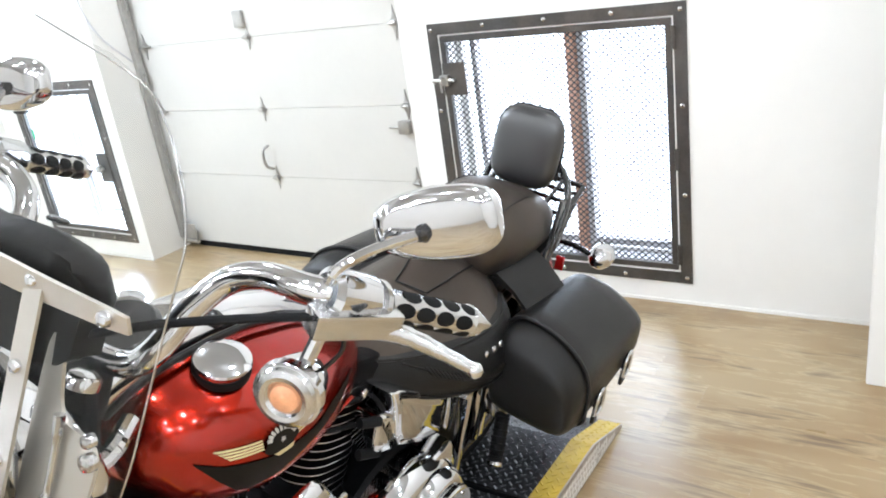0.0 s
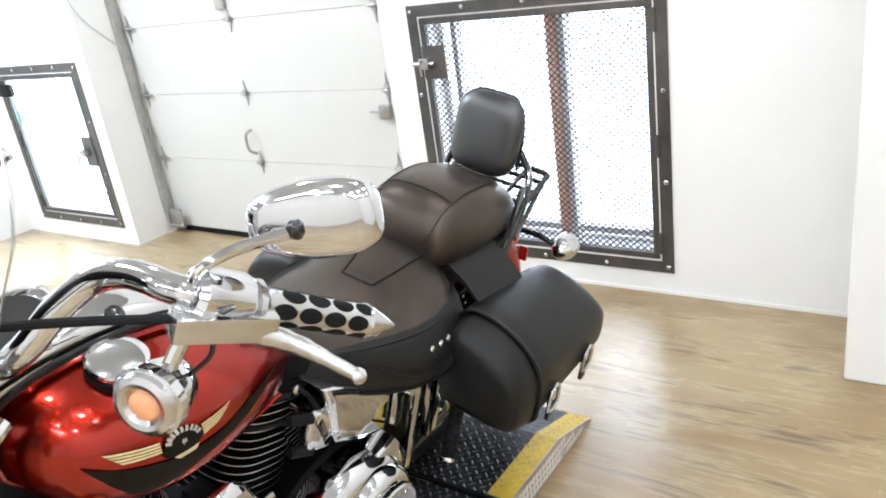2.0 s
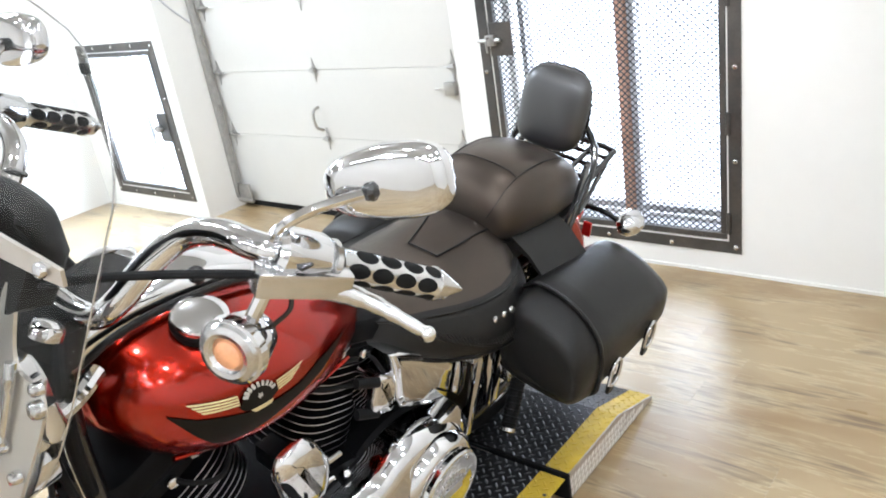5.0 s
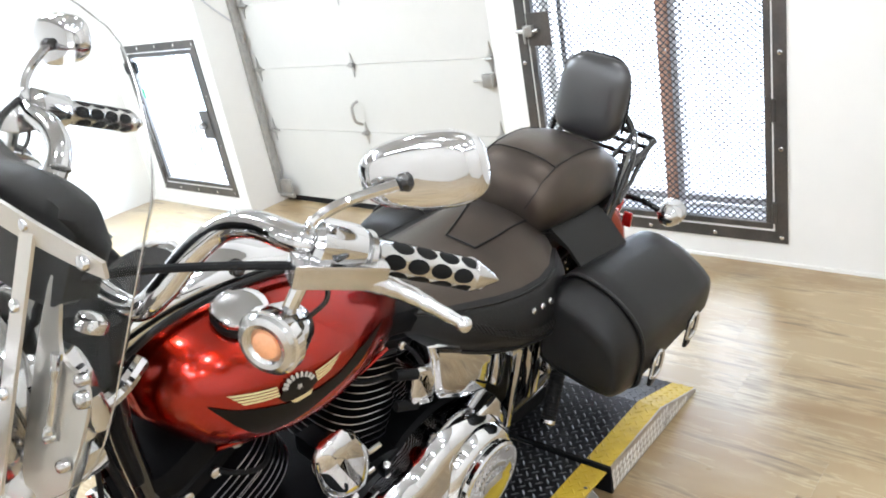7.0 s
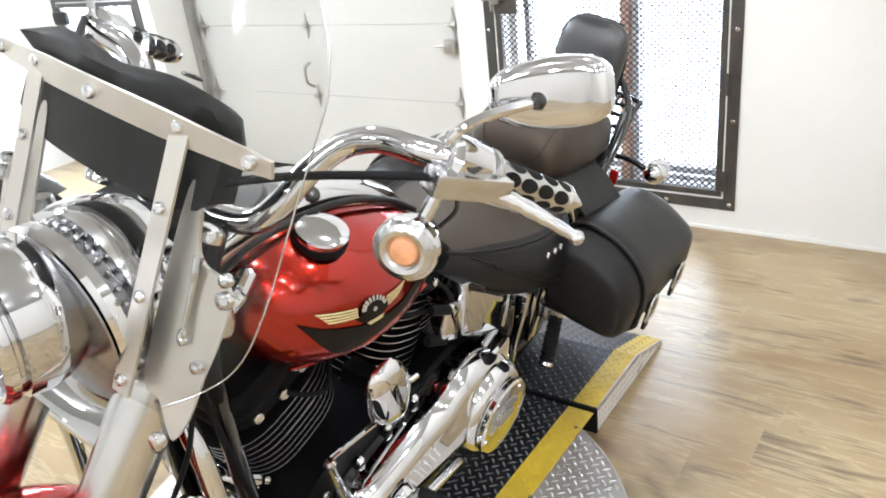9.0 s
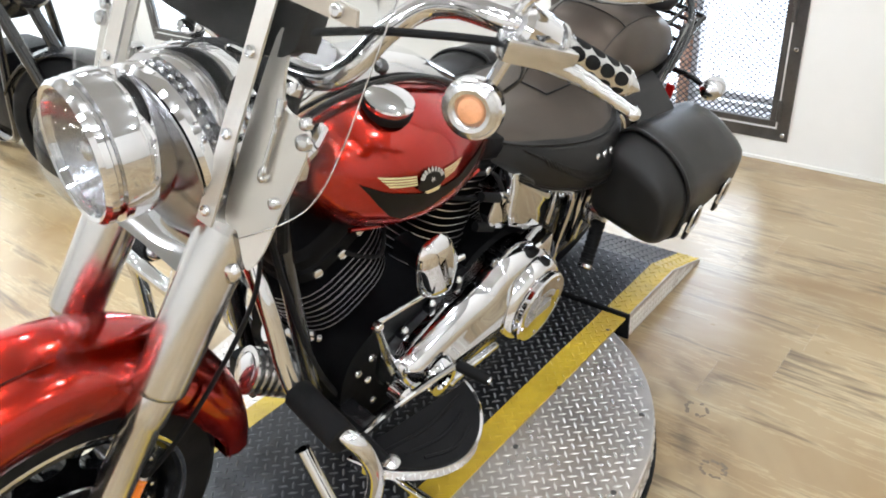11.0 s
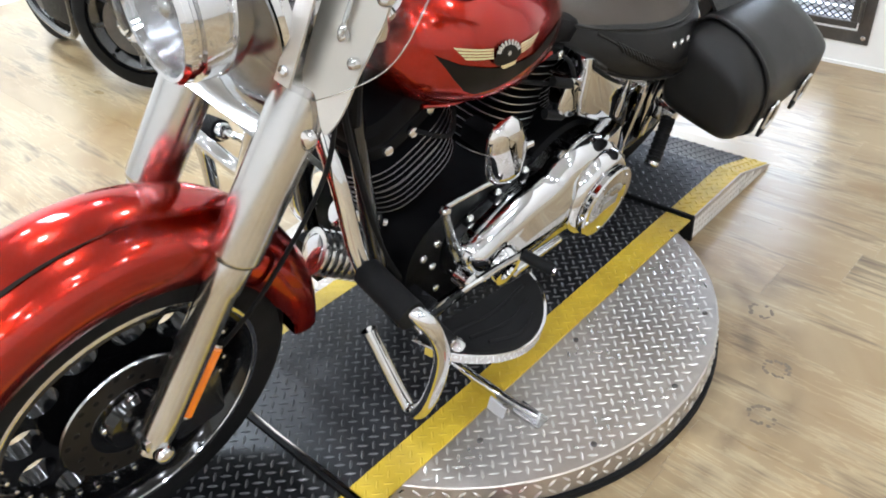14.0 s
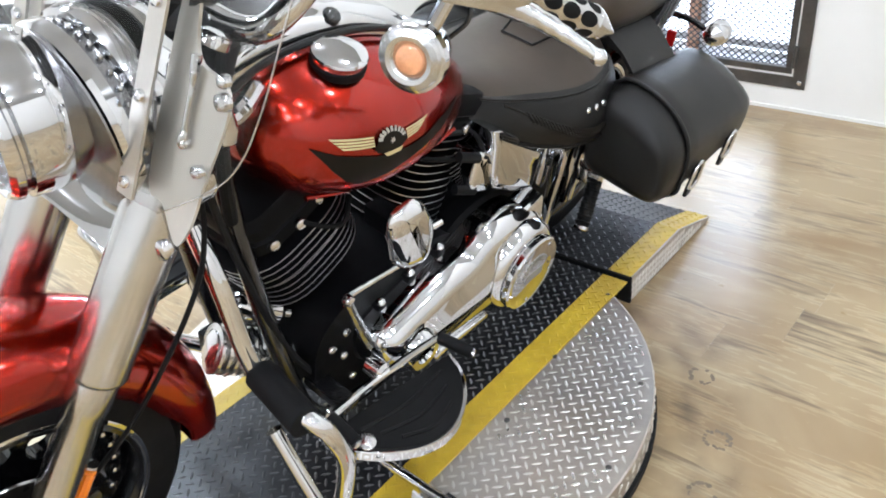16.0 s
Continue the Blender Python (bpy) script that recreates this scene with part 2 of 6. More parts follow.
M = dict(
    wall=mat("white_wall_paint", (0.80, 0.79, 0.76), 0.6, vary=0.03, scale=2, bump=0.08, bump_scale=250),
    ceil=mat("ceiling_paint", (0.42, 0.415, 0.405), 0.8, vary=0.04),
    door=mat("garage_door_steel", (0.59, 0.58, 0.545), 0.45, vary=0.03, scale=4, bump=0.05, bump_scale=120),
    wood=wood_material(),
    chrome=mat("chrome", (0.66, 0.665, 0.68), 0.035, 1.0, vary=0.03),
    bowl=mat("headlamp_reflector", (0.30, 0.30, 0.31), 0.24, 1.0, vary=0.2, scale=30),
    satin=mat("polished_aluminium", (0.58, 0.58, 0.58), 0.20, 1.0, vary=0.08, scale=14),
    zinc=mat("zinc_hardware", (0.45, 0.44, 0.42), 0.4, 0.9, vary=0.2, scale=30),
    red=mat("candy_red_paint", (0.34, 0.012, 0.003), 0.24, 0.94, coat=0.8, vary=0.06, scale=3),
    black=mat("gloss_black_paint", (0.008, 0.008, 0.009), 0.25, 0.0, coat=0.6, vary=0.1),
    rotor=mat("brake_rotor_steel", (0.022, 0.019, 0.016), 0.38, 0.4, vary=0.25, scale=30, spec=0.3),
    wheelblack=mat("black_wheel_enamel", (0.004, 0.004, 0.0045), 0.10, spec=0.5, vary=0.1),
    blacklug=mat("worn_black_lug", (0.105, 0.105, 0.11), 0.30, 0.7, vary=0.3, scale=9),
    cast=mat("black_engine_casting", (0.0035, 0.0035, 0.004), 0.45, vary=0.3, scale=40, bump=0.12, bump_scale=300, spec=0.08),
    fin=mat("machined_fin_edge", (0.62, 0.62, 0.63), 0.3, 1.0),
    leather=mat("black_leather", (0.0065, 0.0062, 0.006), 0.36, vary=0.3, scale=10, bump=0.35, bump_scale=330, spec=0.30),
    pouch=mat("pouch_leather", (0.0035, 0.003, 0.0026), 0.5, vary=0.3, scale=9, bump=0.3, bump_scale=300, spec=0.2),
    vinyl=mat("backrest_vinyl", (0.014, 0.014, 0.0155), 0.30, vary=0.1, scale=8, bump=0.06, bump_scale=350, spec=1.0),
    suede=mat("worn_seat_leather", (0.015, 0.0130, 0.0118), 0.34, vary=0.3, scale=7, bump=0.2, bump_scale=300, spec=0.72, second=(0.030, 0.0225, 0.0175), mix_scale=5.0),
    rubber=mat("black_rubber", (0.006, 0.006, 0.0065), 0.7, vary=0.2, scale=20, bump=0.2, bump_scale=150, spec=0.2),
    # lighter, smoother metal than the tread plate, for its raised bars
    lugs=mat("bright_tread_lug", (0.74, 0.72, 0.69), 0.28, 0.8, vary=0.15, scale=12),
    tread=mat("aluminium_tread_plate", (0.56, 0.53, 0.50), 0.40, 0.85, vary=0.22, scale=7, bump=0.1, bump_scale=90, second=(0.47, 0.42, 0.365), mix_scale=3.5),
    blackplate=mat("black_painted_tread_plate", (0.009, 0.0095, 0.011), 0.34, 0.1, vary=0.4, scale=9, second=(0.024, 0.024, 0.027), mix_scale=3.2, coord="Object", spec=0.3),
    yellow=mat("yellow_safety_paint", (0.62, 0.44, 0.03), 0.42, vary=0.2, scale=6, second=(0.50, 0.34, 0.025), mix_scale=9),
    steel=mat("raw_gate_steel", (0.085, 0.083, 0.08), 0.42, 0.6, vary=0.35, scale=9, second=(0.11, 0.098, 0.088), mix_scale=5),
    meshm=mat("expanded_metal", (0.055, 0.055, 0.058), 0.5, 0.3, vary=0.2, scale=20),
    post=mat("brown_window_frame", (0.62, 0.34, 0.22), 0.6, vary=0.15, scale=8),
    sill=mat("grey_sill", (0.55, 0.55, 0.57), 0.6, vary=0.15),
    signal=mat("pale_amber_lens", (0.72, 0.34, 0.17), 0.10, coat=1.0, vary=0.25, scale=60),
    strap=mat("brushed_strap", (0.62, 0.595, 0.55), 0.34, 0.9, vary=0.06, scale=20),
    amber=mat("amber_lens", (0.85, 0.21, 0.005), 0.12, coat=0.6, vary=0.1),
    cream=mat("cream_decal", (0.62, 0.52, 0.27), 0.3, coat=0.8, vary=0.05),
    badge=mat("grey_badge_print", (0.42, 0.40, 0.36), 0.3, coat=0.8, vary=0.05),
    darkdecal=mat("charcoal_decal", (0.010, 0.008, 0.006), 0.5, 0.0, vary=0.1, spec=0.12),
    redlens=mat("red_lens", (0.45, 0.01, 0.01), 0.12, coat=0.6, vary=0.08),
    redgrip=mat("red_plastic_grip", (0.55, 0.03, 0.02), 0.45, vary=0.1),
    green=mat("green_tag", (0.05, 0.4, 0.18), 0.5),
    stain=mat("floor_scuff", (0.17, 0.135, 0.10), 0.6, vary=0.3, scale=60),
    bulb=glow("fill_diffuser", (1.0, 0.98, 0.96), 4.0),
    spot=glow("spot_bulb", (1.0, 0.98, 0.95), 60.0),
    sky=glow("bright_daylight", (0.88, 0.94, 1.0), 3.0),
    glass=clear("window_glass", (0.97, 0.98, 1.0), alpha_mix=0.03),
    screen=clear("windshield_plastic", (0.94, 0.94, 0.935), ior=1.5, alpha_mix=0.014),
    lens=clear("headlamp_glass", (0.93, 0.94, 0.95), ior=1.6, alpha_mix=0.05),
)

M["red"].node_tree.nodes["Principled BSDF"].inputs["Specular Tint"].default_value = (1.0, 0.30, 0.20, 1)
M["suede"].node_tree.nodes["Principled BSDF"].inputs["Specular Tint"].default_value = (1.0, 0.80, 0.64, 1)


# ---- building helpers ----
def link(name, bm, material, parent=None, smooth=False, angle=35):
    me = bpy.data.meshes.new(name)
    if smooth:
        for f in bm.faces:
            f.smooth = True
        lim = radians(angle)
        for e in bm.edges:
            if len(e.link_faces) == 2 and e.calc_face_angle(0) > lim:
                e.smooth = False
    bm.to_mesh(me)
    bm.free()
    for m in material if isinstance(material, (list, tuple)) else [material]:
        me.materials.append(m)
    ob = new(name, me)
    if parent:
        ob.parent = parent
    return ob


def part(name, bm, material, parent, label="", smooth=True, angle=35):
    ob = link(name, bm, material, parent, smooth, angle)
    if label:
        ob["label"] = label
    return ob


def thing(name, label, category, m=None, group="", kind=""):
    ob = tagged(new(name), label, category, group, kind)
    if m is not None:
        ob.matrix_world = m
    return ob


def V(*a):
    return Vector(a)


def box(bm, x0, x1, y0, y1, z0, z1, bev=0.0, seg=2):
    r = bmesh.ops.create_cube(bm, size=1.0)
    for v in r["verts"]:
        v.co = Vector((x0 + (v.co.x + 0.5) * (x1 - x0), y0 + (v.co.y + 0.5) * (y1 - y0), z0 + (v.co.z + 0.5) * (z1 - z0)))
    if bev:
        es = list({e for v in r["verts"] for e in v.link_edges})
        bmesh.ops.bevel(bm, geom=es, offset=bev, segments=seg, affect="EDGES", profile=0.6)
    return bm


def bx(*a, **k):
    return box(bmesh.new(), *a, **k)


def loft(bm, rings, cap=True, closed=False):
    rows = [[bm.verts.new(p) for p in r] for r in rings]
    n = len(rows[0])
    pairs = list(zip(rows, rows[1:])) + ([(rows[-1], rows[0])] if closed else [])
    for a, b in pairs:
        for i in range(n):
            bm.faces.new((a[i], a[(i + 1) % n], b[(i + 1) % n], b[i]))
    if cap and not closed:
        bm.faces.new(rows[0][::-1])
        bm.faces.new(rows[-1])
    bmesh.ops.recalc_face_normals(bm, faces=bm.faces[:])
    return bm


def smooth_path(pts, n=6):
    pts = [Vector(p) for p in pts]
    if len(pts) < 3:
        return pts
    out = []
    P = [pts[0] * 2 - pts[1]] + pts + [pts[-1] * 2 - pts[-2]]
    for i in range(1, len(P) - 2):
        a, b, c, d = P[i - 1], P[i], P[i + 1], P[i + 2]
        for k in range(n):
            t = k / n
            out.append(0.5 * (2 * b + (c - a) * t + (2 * a - 5 * b + 4 * c - d) * t * t + (3 * b - a - 3 * c + d) * t ** 3))
    out.append(pts[-1])
    return out


def tube(bm, pts, r, seg=12, n=6, cap=True):
    path = smooth_path(pts, n)
    rings, up = [], None
    for i, p in enumerate(path):
        d = (path[min(i + 1, len(path) - 1)] - path[max(i - 1, 0)]).normalized()
        if up is None:
            up = d.orthogonal().normalized()
        up = (up - d * up.dot(d)).normalized()
        s = d.cross(up)
        rad = r[min(int(i * len(r) / len(path)), len(r) - 1)] if isinstance(r, (list, tuple)) else r
        rings.append([p + (up * math.cos(a) + s * math.sin(a)) * rad for a in [2 * math.pi * k / seg for k in range(seg)]])
    return loft(bm, rings, cap)


def tb(pts, r, **k):
    return tube(bmesh.new(), pts, r, **k)


def lathe(bm, prof, origin, axis, seg=32, cap=True):
    axis = Vector(axis).normalized()
    u = axis.orthogonal().normalized()
    w = axis.cross(u)
    o = Vector(origin)
    rings = [[o + axis * h + (u * math.cos(a) + w * math.sin(a)) * max(rr, 1e-4) for a in [2 * math.pi * k / seg for k in range(seg)]] for h, rr in prof]
    return loft(bm, rings, cap)


def lt(prof, origin, axis, seg=32, cap=True):
    return lathe(bmesh.new(), prof, origin, axis, seg, cap)


def prism(bm, outline, x0, x1, bev=0.0, axis="x", seg=2):
    """A closed outline in (y, z) pushed along x, with rounded edges."""
    def at(x, p):
        return Vector((x, p[0], p[1])) if axis == "x" else Vector((p[0], x, p[1])) if axis == "y" else Vector((p[0], p[1], x))
    c = Vector((sum(p[0] for p in outline) / len(outline), sum(p[1] for p in outline) / len(outline)))
    steps = [(x0, 1.0)]
    if bev:
        size = max((Vector(p) - c).length for p in outline)
        sgn = 1 if x1 > x0 else -1
        for k in range(seg + 1):
            a = math.pi / 2 * k / seg
            steps.append((x1 - sgn * bev * (1 - math.sin(a)), 1 - bev / size * (1 - math.cos(a))))
    else:
        steps.append((x1, 1.0))
    rings = [[at(x, c + (Vector(p) - c) * s) for p in outline] for x, s in steps]
    return loft(bm, rings)


def inset(outline, d):
    """The outline moved inwards by d along its own normals."""
    n = len(outline)
    area2 = sum(outline[i][0] * outline[(i + 1) % n][1] - outline[(i + 1) % n][0] * outline[i][1] for i in range(n))
    sg = 1 if area2 > 0 else -1
    out = []
    for i in range(n):
        a, b = Vector(outline[i - 1]), Vector(outline[(i + 1) % n])
        t = (b - a).normalized()
        out.append((outline[i][0] - t.y * d * sg, outline[i][1] + t.x * d * sg))
    return out


def puff(outline, steps):
    """A cover lofted along x: each step is (x, inset)."""
    return loft(bmesh.new(), [[(x, p[0], p[1]) for p in inset(outline, d)] for x, d in steps])


def dome(x0, x1, r, rise, n=6):
    """Steps for puff(): a wall from x0, a rounded shoulder of radius r, then a shallow crown."""
    st = [(x0, 0.0)]
    for k in range(n + 1):
        a = math.pi / 2 * k / n
        st.append((x1 - rise - (r * (1 - math.sin(a))), r * (1 - math.cos(a))))
    st += [(x1 - rise * 0.3, r * 1.5), (x1, r * 2.1)]
    return st


def closed(pts, n=4):
    """A smooth closed outline through the given points."""
    return [(p.x, p.y) for p in smooth_path([(a, b, 0) for a, b in pts[-1:] + pts + pts[:2]], n)[n:-n - 1]]


def oval(cx, cy, rx, ry, n=32, p=2.0, a0=0.0):
    out = []
    for k in range(n):
        a = a0 + 2 * math.pi * k / n
        c, s = math.cos(a), math.sin(a)
        out.append((cx + rx * math.copysign(abs(c) ** (2 / p), c), cy + ry * math.copysign(abs(s) ** (2 / p), s)))
    return out


def disc(p, r, h, axis, seg=14, dome=0.4):
    return lt([(0, r), (h * (1 - dome), r), (h * (1 - dome * 0.4), r * 0.85), (h, r * 0.45)], p, axis, seg)


def struct(name, bm, material, label="", category="", smooth=False):
    return tagged(link(name, bm, material, None, smooth), label, category, "", "structure")

# ---- the room ----
YN, YL, XJ, XD, XE, ZC = 2.92, 2.66, -3.66, -1.86, 0.0, 2.75
GATE = dict(x0=-1.712, x1=-0.636, z0=0.088, z1=1.15)
LGATE = dict(x0=-4.62, x1=-3.755, z0=0.10, z1=1.05)


def wall_with_hole(name, x0, x1, y0, y1, hx0, hx1, hz0, hz1, label):
    bm = bmesh.new()
    box(bm, x0, hx0, y0, y1, 0, ZC)
    box(bm, hx1, x1, y0, y1, 0, ZC)
    box(bm, hx0, hx1, y0, y1, 0, hz0)
    box(bm, hx0, hx1, y0, y1, hz1, ZC)
    return struct(name, bm, M["wall"], label, "wall")


wall_with_hole("wall_north", XD, XE, YN, YN + 0.2, -1.66, -0.69, 0.14, 1.10, "smooth white painted wall with a barred window opening")
wall_with_hole("wall_north_west", -4.82, XJ, YL, YL + 0.32, -4.56, -3.81, 0.155, 1.0, "white painted wall beside the garage door")
struct("wall_partition", bx(XE, 3.2, 2.51, 3.1, 0, ZC, bev=0.006), M["wall"], "white painted wall projection", "wall")
struct("wall_west", bx(-4.97, -4.82, -4.0, 3.1, 0, ZC), M["wall"], "plain white side wall", "wall")
struct("wall_east", bx(3.2, 3.35, -4.0, 3.1, 0, ZC), M["wall"], "plain white side wall", "wall")
struct("wall_south", bx(-4.97, 3.35, -4.15, -4.0, 0, ZC), M["wall"], "plain white wall behind the camera", "wall")
struct("door_header", bx(XJ, XD, YN + 0.07, YN + 0.2, 2.27, ZC), M["wall"], "white wall over the garage door", "wall")
struct("ceiling", bx(-4.97, 3.35, -4.15, 3.3, ZC, ZC + 0.1), M["ceil"], "white ceiling", "ceiling")
for n, b in (("baseboard_north", (XD, XE, YN - 0.008, YN - 0.001, 0, 0.012)), ("baseboard_west", (-4.82, XJ, YL - 0.008, YL - 0.001, 0, 0.012))):
    struct(n, bx(*b), M["wall"], "thin white base bead", "baseboard")

# ceiling lamps: these panels are added fill light, out of view
for i, (lx, ly) in enumerate([(-3.5, 0.9), (-0.6, -1.7), (1.5, -1.7)]):
    lamp = thing("fill_panel", "added fill light panel on the ceiling, out of view", "ceiling light", pose(lx, ly, ZC), "ceiling lights")
    bm = bmesh.new()
    for q in ((-0.62, 0.62, -0.17, -0.15), (-0.62, 0.62, 0.15, 0.17), (-0.62, -0.6, -0.15, 0.15), (0.6, 0.62, -0.15, 0.15)):
        box(bm, *q, -0.05, -0.002)
    part("frame", bm, M["ceil"], lamp, smooth=False)
    part("diffuser", bx(-0.6, 0.6, -0.15, 0.15, -0.03, -0.004), M["bulb"], lamp, smooth=False)
    area("fill_lamp", pose(lx, ly, ZC - 0.06), 1.2, 0.3, (85, 18, 30)[i], (0.84, 0.93, 1.0) if i == 0 else (0.95, 0.98, 1.0))

k = 0
for lx in (-3.3, -1.9, -0.5, 0.7, 1.9):
    for ly in (-2.4, -0.9, 0.35, 1.6):
        spot = thing("ceiling_spot", "small round ceiling spotlight, switched on", "spotlight", pose(lx + 0.11 * (k % 3), ly + 0.07 * (k % 2), ZC), "ceiling spots")
        part("ring", lt([(-0.03, 0.05), (-0.032, 0.062), (-0.006, 0.066), (-0.002, 0.05)], (0, 0, 0), (0, 0, 1), 24), M["ceil"], spot)
        part("bulb", lt([(-0.046, 0.008), (-0.044, 0.025), (-0.036, 0.04), (-0.030, 0.045)], (0, 0, 0), (0, 0, 1), 20), M["spot"], spot)
        d = bpy.data.lights.new("spot_lamp", "POINT")
        d.energy, d.shadow_soft_size, d.color = 16.4, 0.07, (0.97, 0.985, 1.0)
        ob = new("spot_lamp", d)
        ob.location = (lx + 0.11 * (k % 3), ly + 0.07 * (k % 2), ZC - 0.14)
        k += 1

# ---- garage door ----
gd = thing("garage_door", "closed white steel sectional garage door with galvanised hinges", "garage door")
zs = [0.03, 0.45, 0.81, 1.17, 1.53, 1.89, 2.27]
for a, b in zip(zs, zs[1:]):
    bm = bx(XJ, XD + 0.1, YN + 0.015, YN + 0.06, a + 0.0006, b - 0.0006, bev=0.003)
    part("panel", bm, M["door"], gd, smooth=False)
part("bottom_seal", bx(XJ, XD + 0.1, YN + 0.012, YN + 0.06, 0.0, 0.029), M["rubber"], gd, "black rubber floor seal", smooth=False)


def hinge(x, z, w, h, roller):
    y = YN + 0.012
    bm = bmesh.new()
    prism(bm, [(x - w, z), (x - w * 0.3, z + h * 0.35), (x, z + h), (x + w * 0.3, z + h * 0.35), (x + w, z), (x + w * 0.3, z - h * 0.35), (x, z - h), (x - w * 0.3, z - h * 0.35)], y, y - 0.004, axis="y")
    box(bm, x - w * 0.55, x + w * 0.55, y - 0.02, y - 0.004, z - 0.012, z + 0.012, bev=0.004)
    tube(bm, [(x - w * 0.8, y - 0.018, z), (x + w * (2.2 if roller else 0.8), y - 0.018, z)], 0.006, seg=8)
    part("hinge", bm, M["zinc"], gd, "galvanised hinge")


for z in zs[1:5]:
    hinge(-2.79, z, 0.024, 0.062, False)
    hinge(-1.885, z, 0.026, 0.075, False)
    hinge(XJ + 0.06, z, 0.030, 0.070, True)
bm = tb([(-2.79, YN - 0.01, 0.625), (-2.80, YN - 0.045, 0.605), (-2.80, YN - 0.045, 0.53), (-2.785, YN - 0.01, 0.50)], 0.008, seg=8)
part("pull_handle", bm, M["zinc"], gd, "bent steel pull handle")
bm = bx(-1.93, -1.875, YN - 0.02, YN + 0.012, 0.685, 0.745, bev=0.003)
tube(bm, [(-1.985, YN - 0.01, 0.715), (-1.88, YN - 0.01, 0.715)], 0.006, seg=8)
part("slide_bolt", bm, M["zinc"], gd, "steel slide bolt")
part("handle_plate", bx(-2.85, -2.79, YN - 0.008, YN + 0.012, 1.22, 1.30, bev=0.004), M["zinc"], gd, "steel latch plate")
trk = thing("door_track", "galvanised vertical garage door track", "door track")
bm = bx(XJ + 0.004, XJ + 0.03, YN - 0.05, YN - 0.046, 0.06, 2.2)
box(bm, XJ + 0.004, XJ + 0.008, YN - 0.046, YN + 0.005, 0.06, 2.2)
box(bm, XJ + 0.026, XJ + 0.03, YN - 0.046, YN - 0.02, 0.06, 2.2)
part("rail", bm, M["zinc"], trk, smooth=False)
for z in (0.12, 0.6, 1.0, 1.4):
    part("bracket", bx(XJ, XJ + 0.05, YN - 0.03, YN - 0.02, z - 0.03, z + 0.03, bev=0.003), M["zinc"], trk, smooth=False)
bm = bx(XJ + 0.03, XJ + 0.14, YN - 0.04, YN - 0.03, 0.03, 0.15, bev=0.004)
tube(bm, [(XJ + 0.03, YN - 0.045, 0.05), (XJ + 0.16, YN - 0.045, 0.05)], 0.012, seg=8)
part("bottom_bracket", bm, M["zinc"], trk)
cable = thing("wall_cable", "thin grey cable beside the door", "cable")
part("cord", tb([(XJ - 0.02, YL - 0.006, 1.55), (XJ + 0.0, YL - 0.006, 1.40), (XJ + 0.02, YL + 0.05, 1.25), (XJ + 0.02, YN - 0.06, 1.1)], 0.005, seg=6), M["sill"], cable)


# ---- steel gates over the windows ----
def expanded(bm, x0, x1, z0, z1, y, px, pz, w=0.0023):
    rows, cols = int((z1 - z0) / pz), int((x1 - x0) / px) * 2
    for r in range(rows + 1):
        for sgn in (1, -1):
            prev = None
            for c in range(cols + 1):
                x = x0 + (x1 - x0) * c / cols
                z = z0 + (z1 - z0) * r / rows + (pz * 0.5 * sgn if c % 2 else 0)
                z = min(max(z, z0), z1)
                ring = [bm.verts.new((x, y - w, z)), bm.verts.new((x, y, z + w)), bm.verts.new((x, y + w, z)), bm.verts.new((x, y, z - w))]
                if prev:
                    for i in range(4):
                        bm.faces.new((prev[i], prev[(i + 1) % 4], ring[(i + 1) % 4], ring[i]))
                prev = ring
            if r == rows:
                break
    return bm


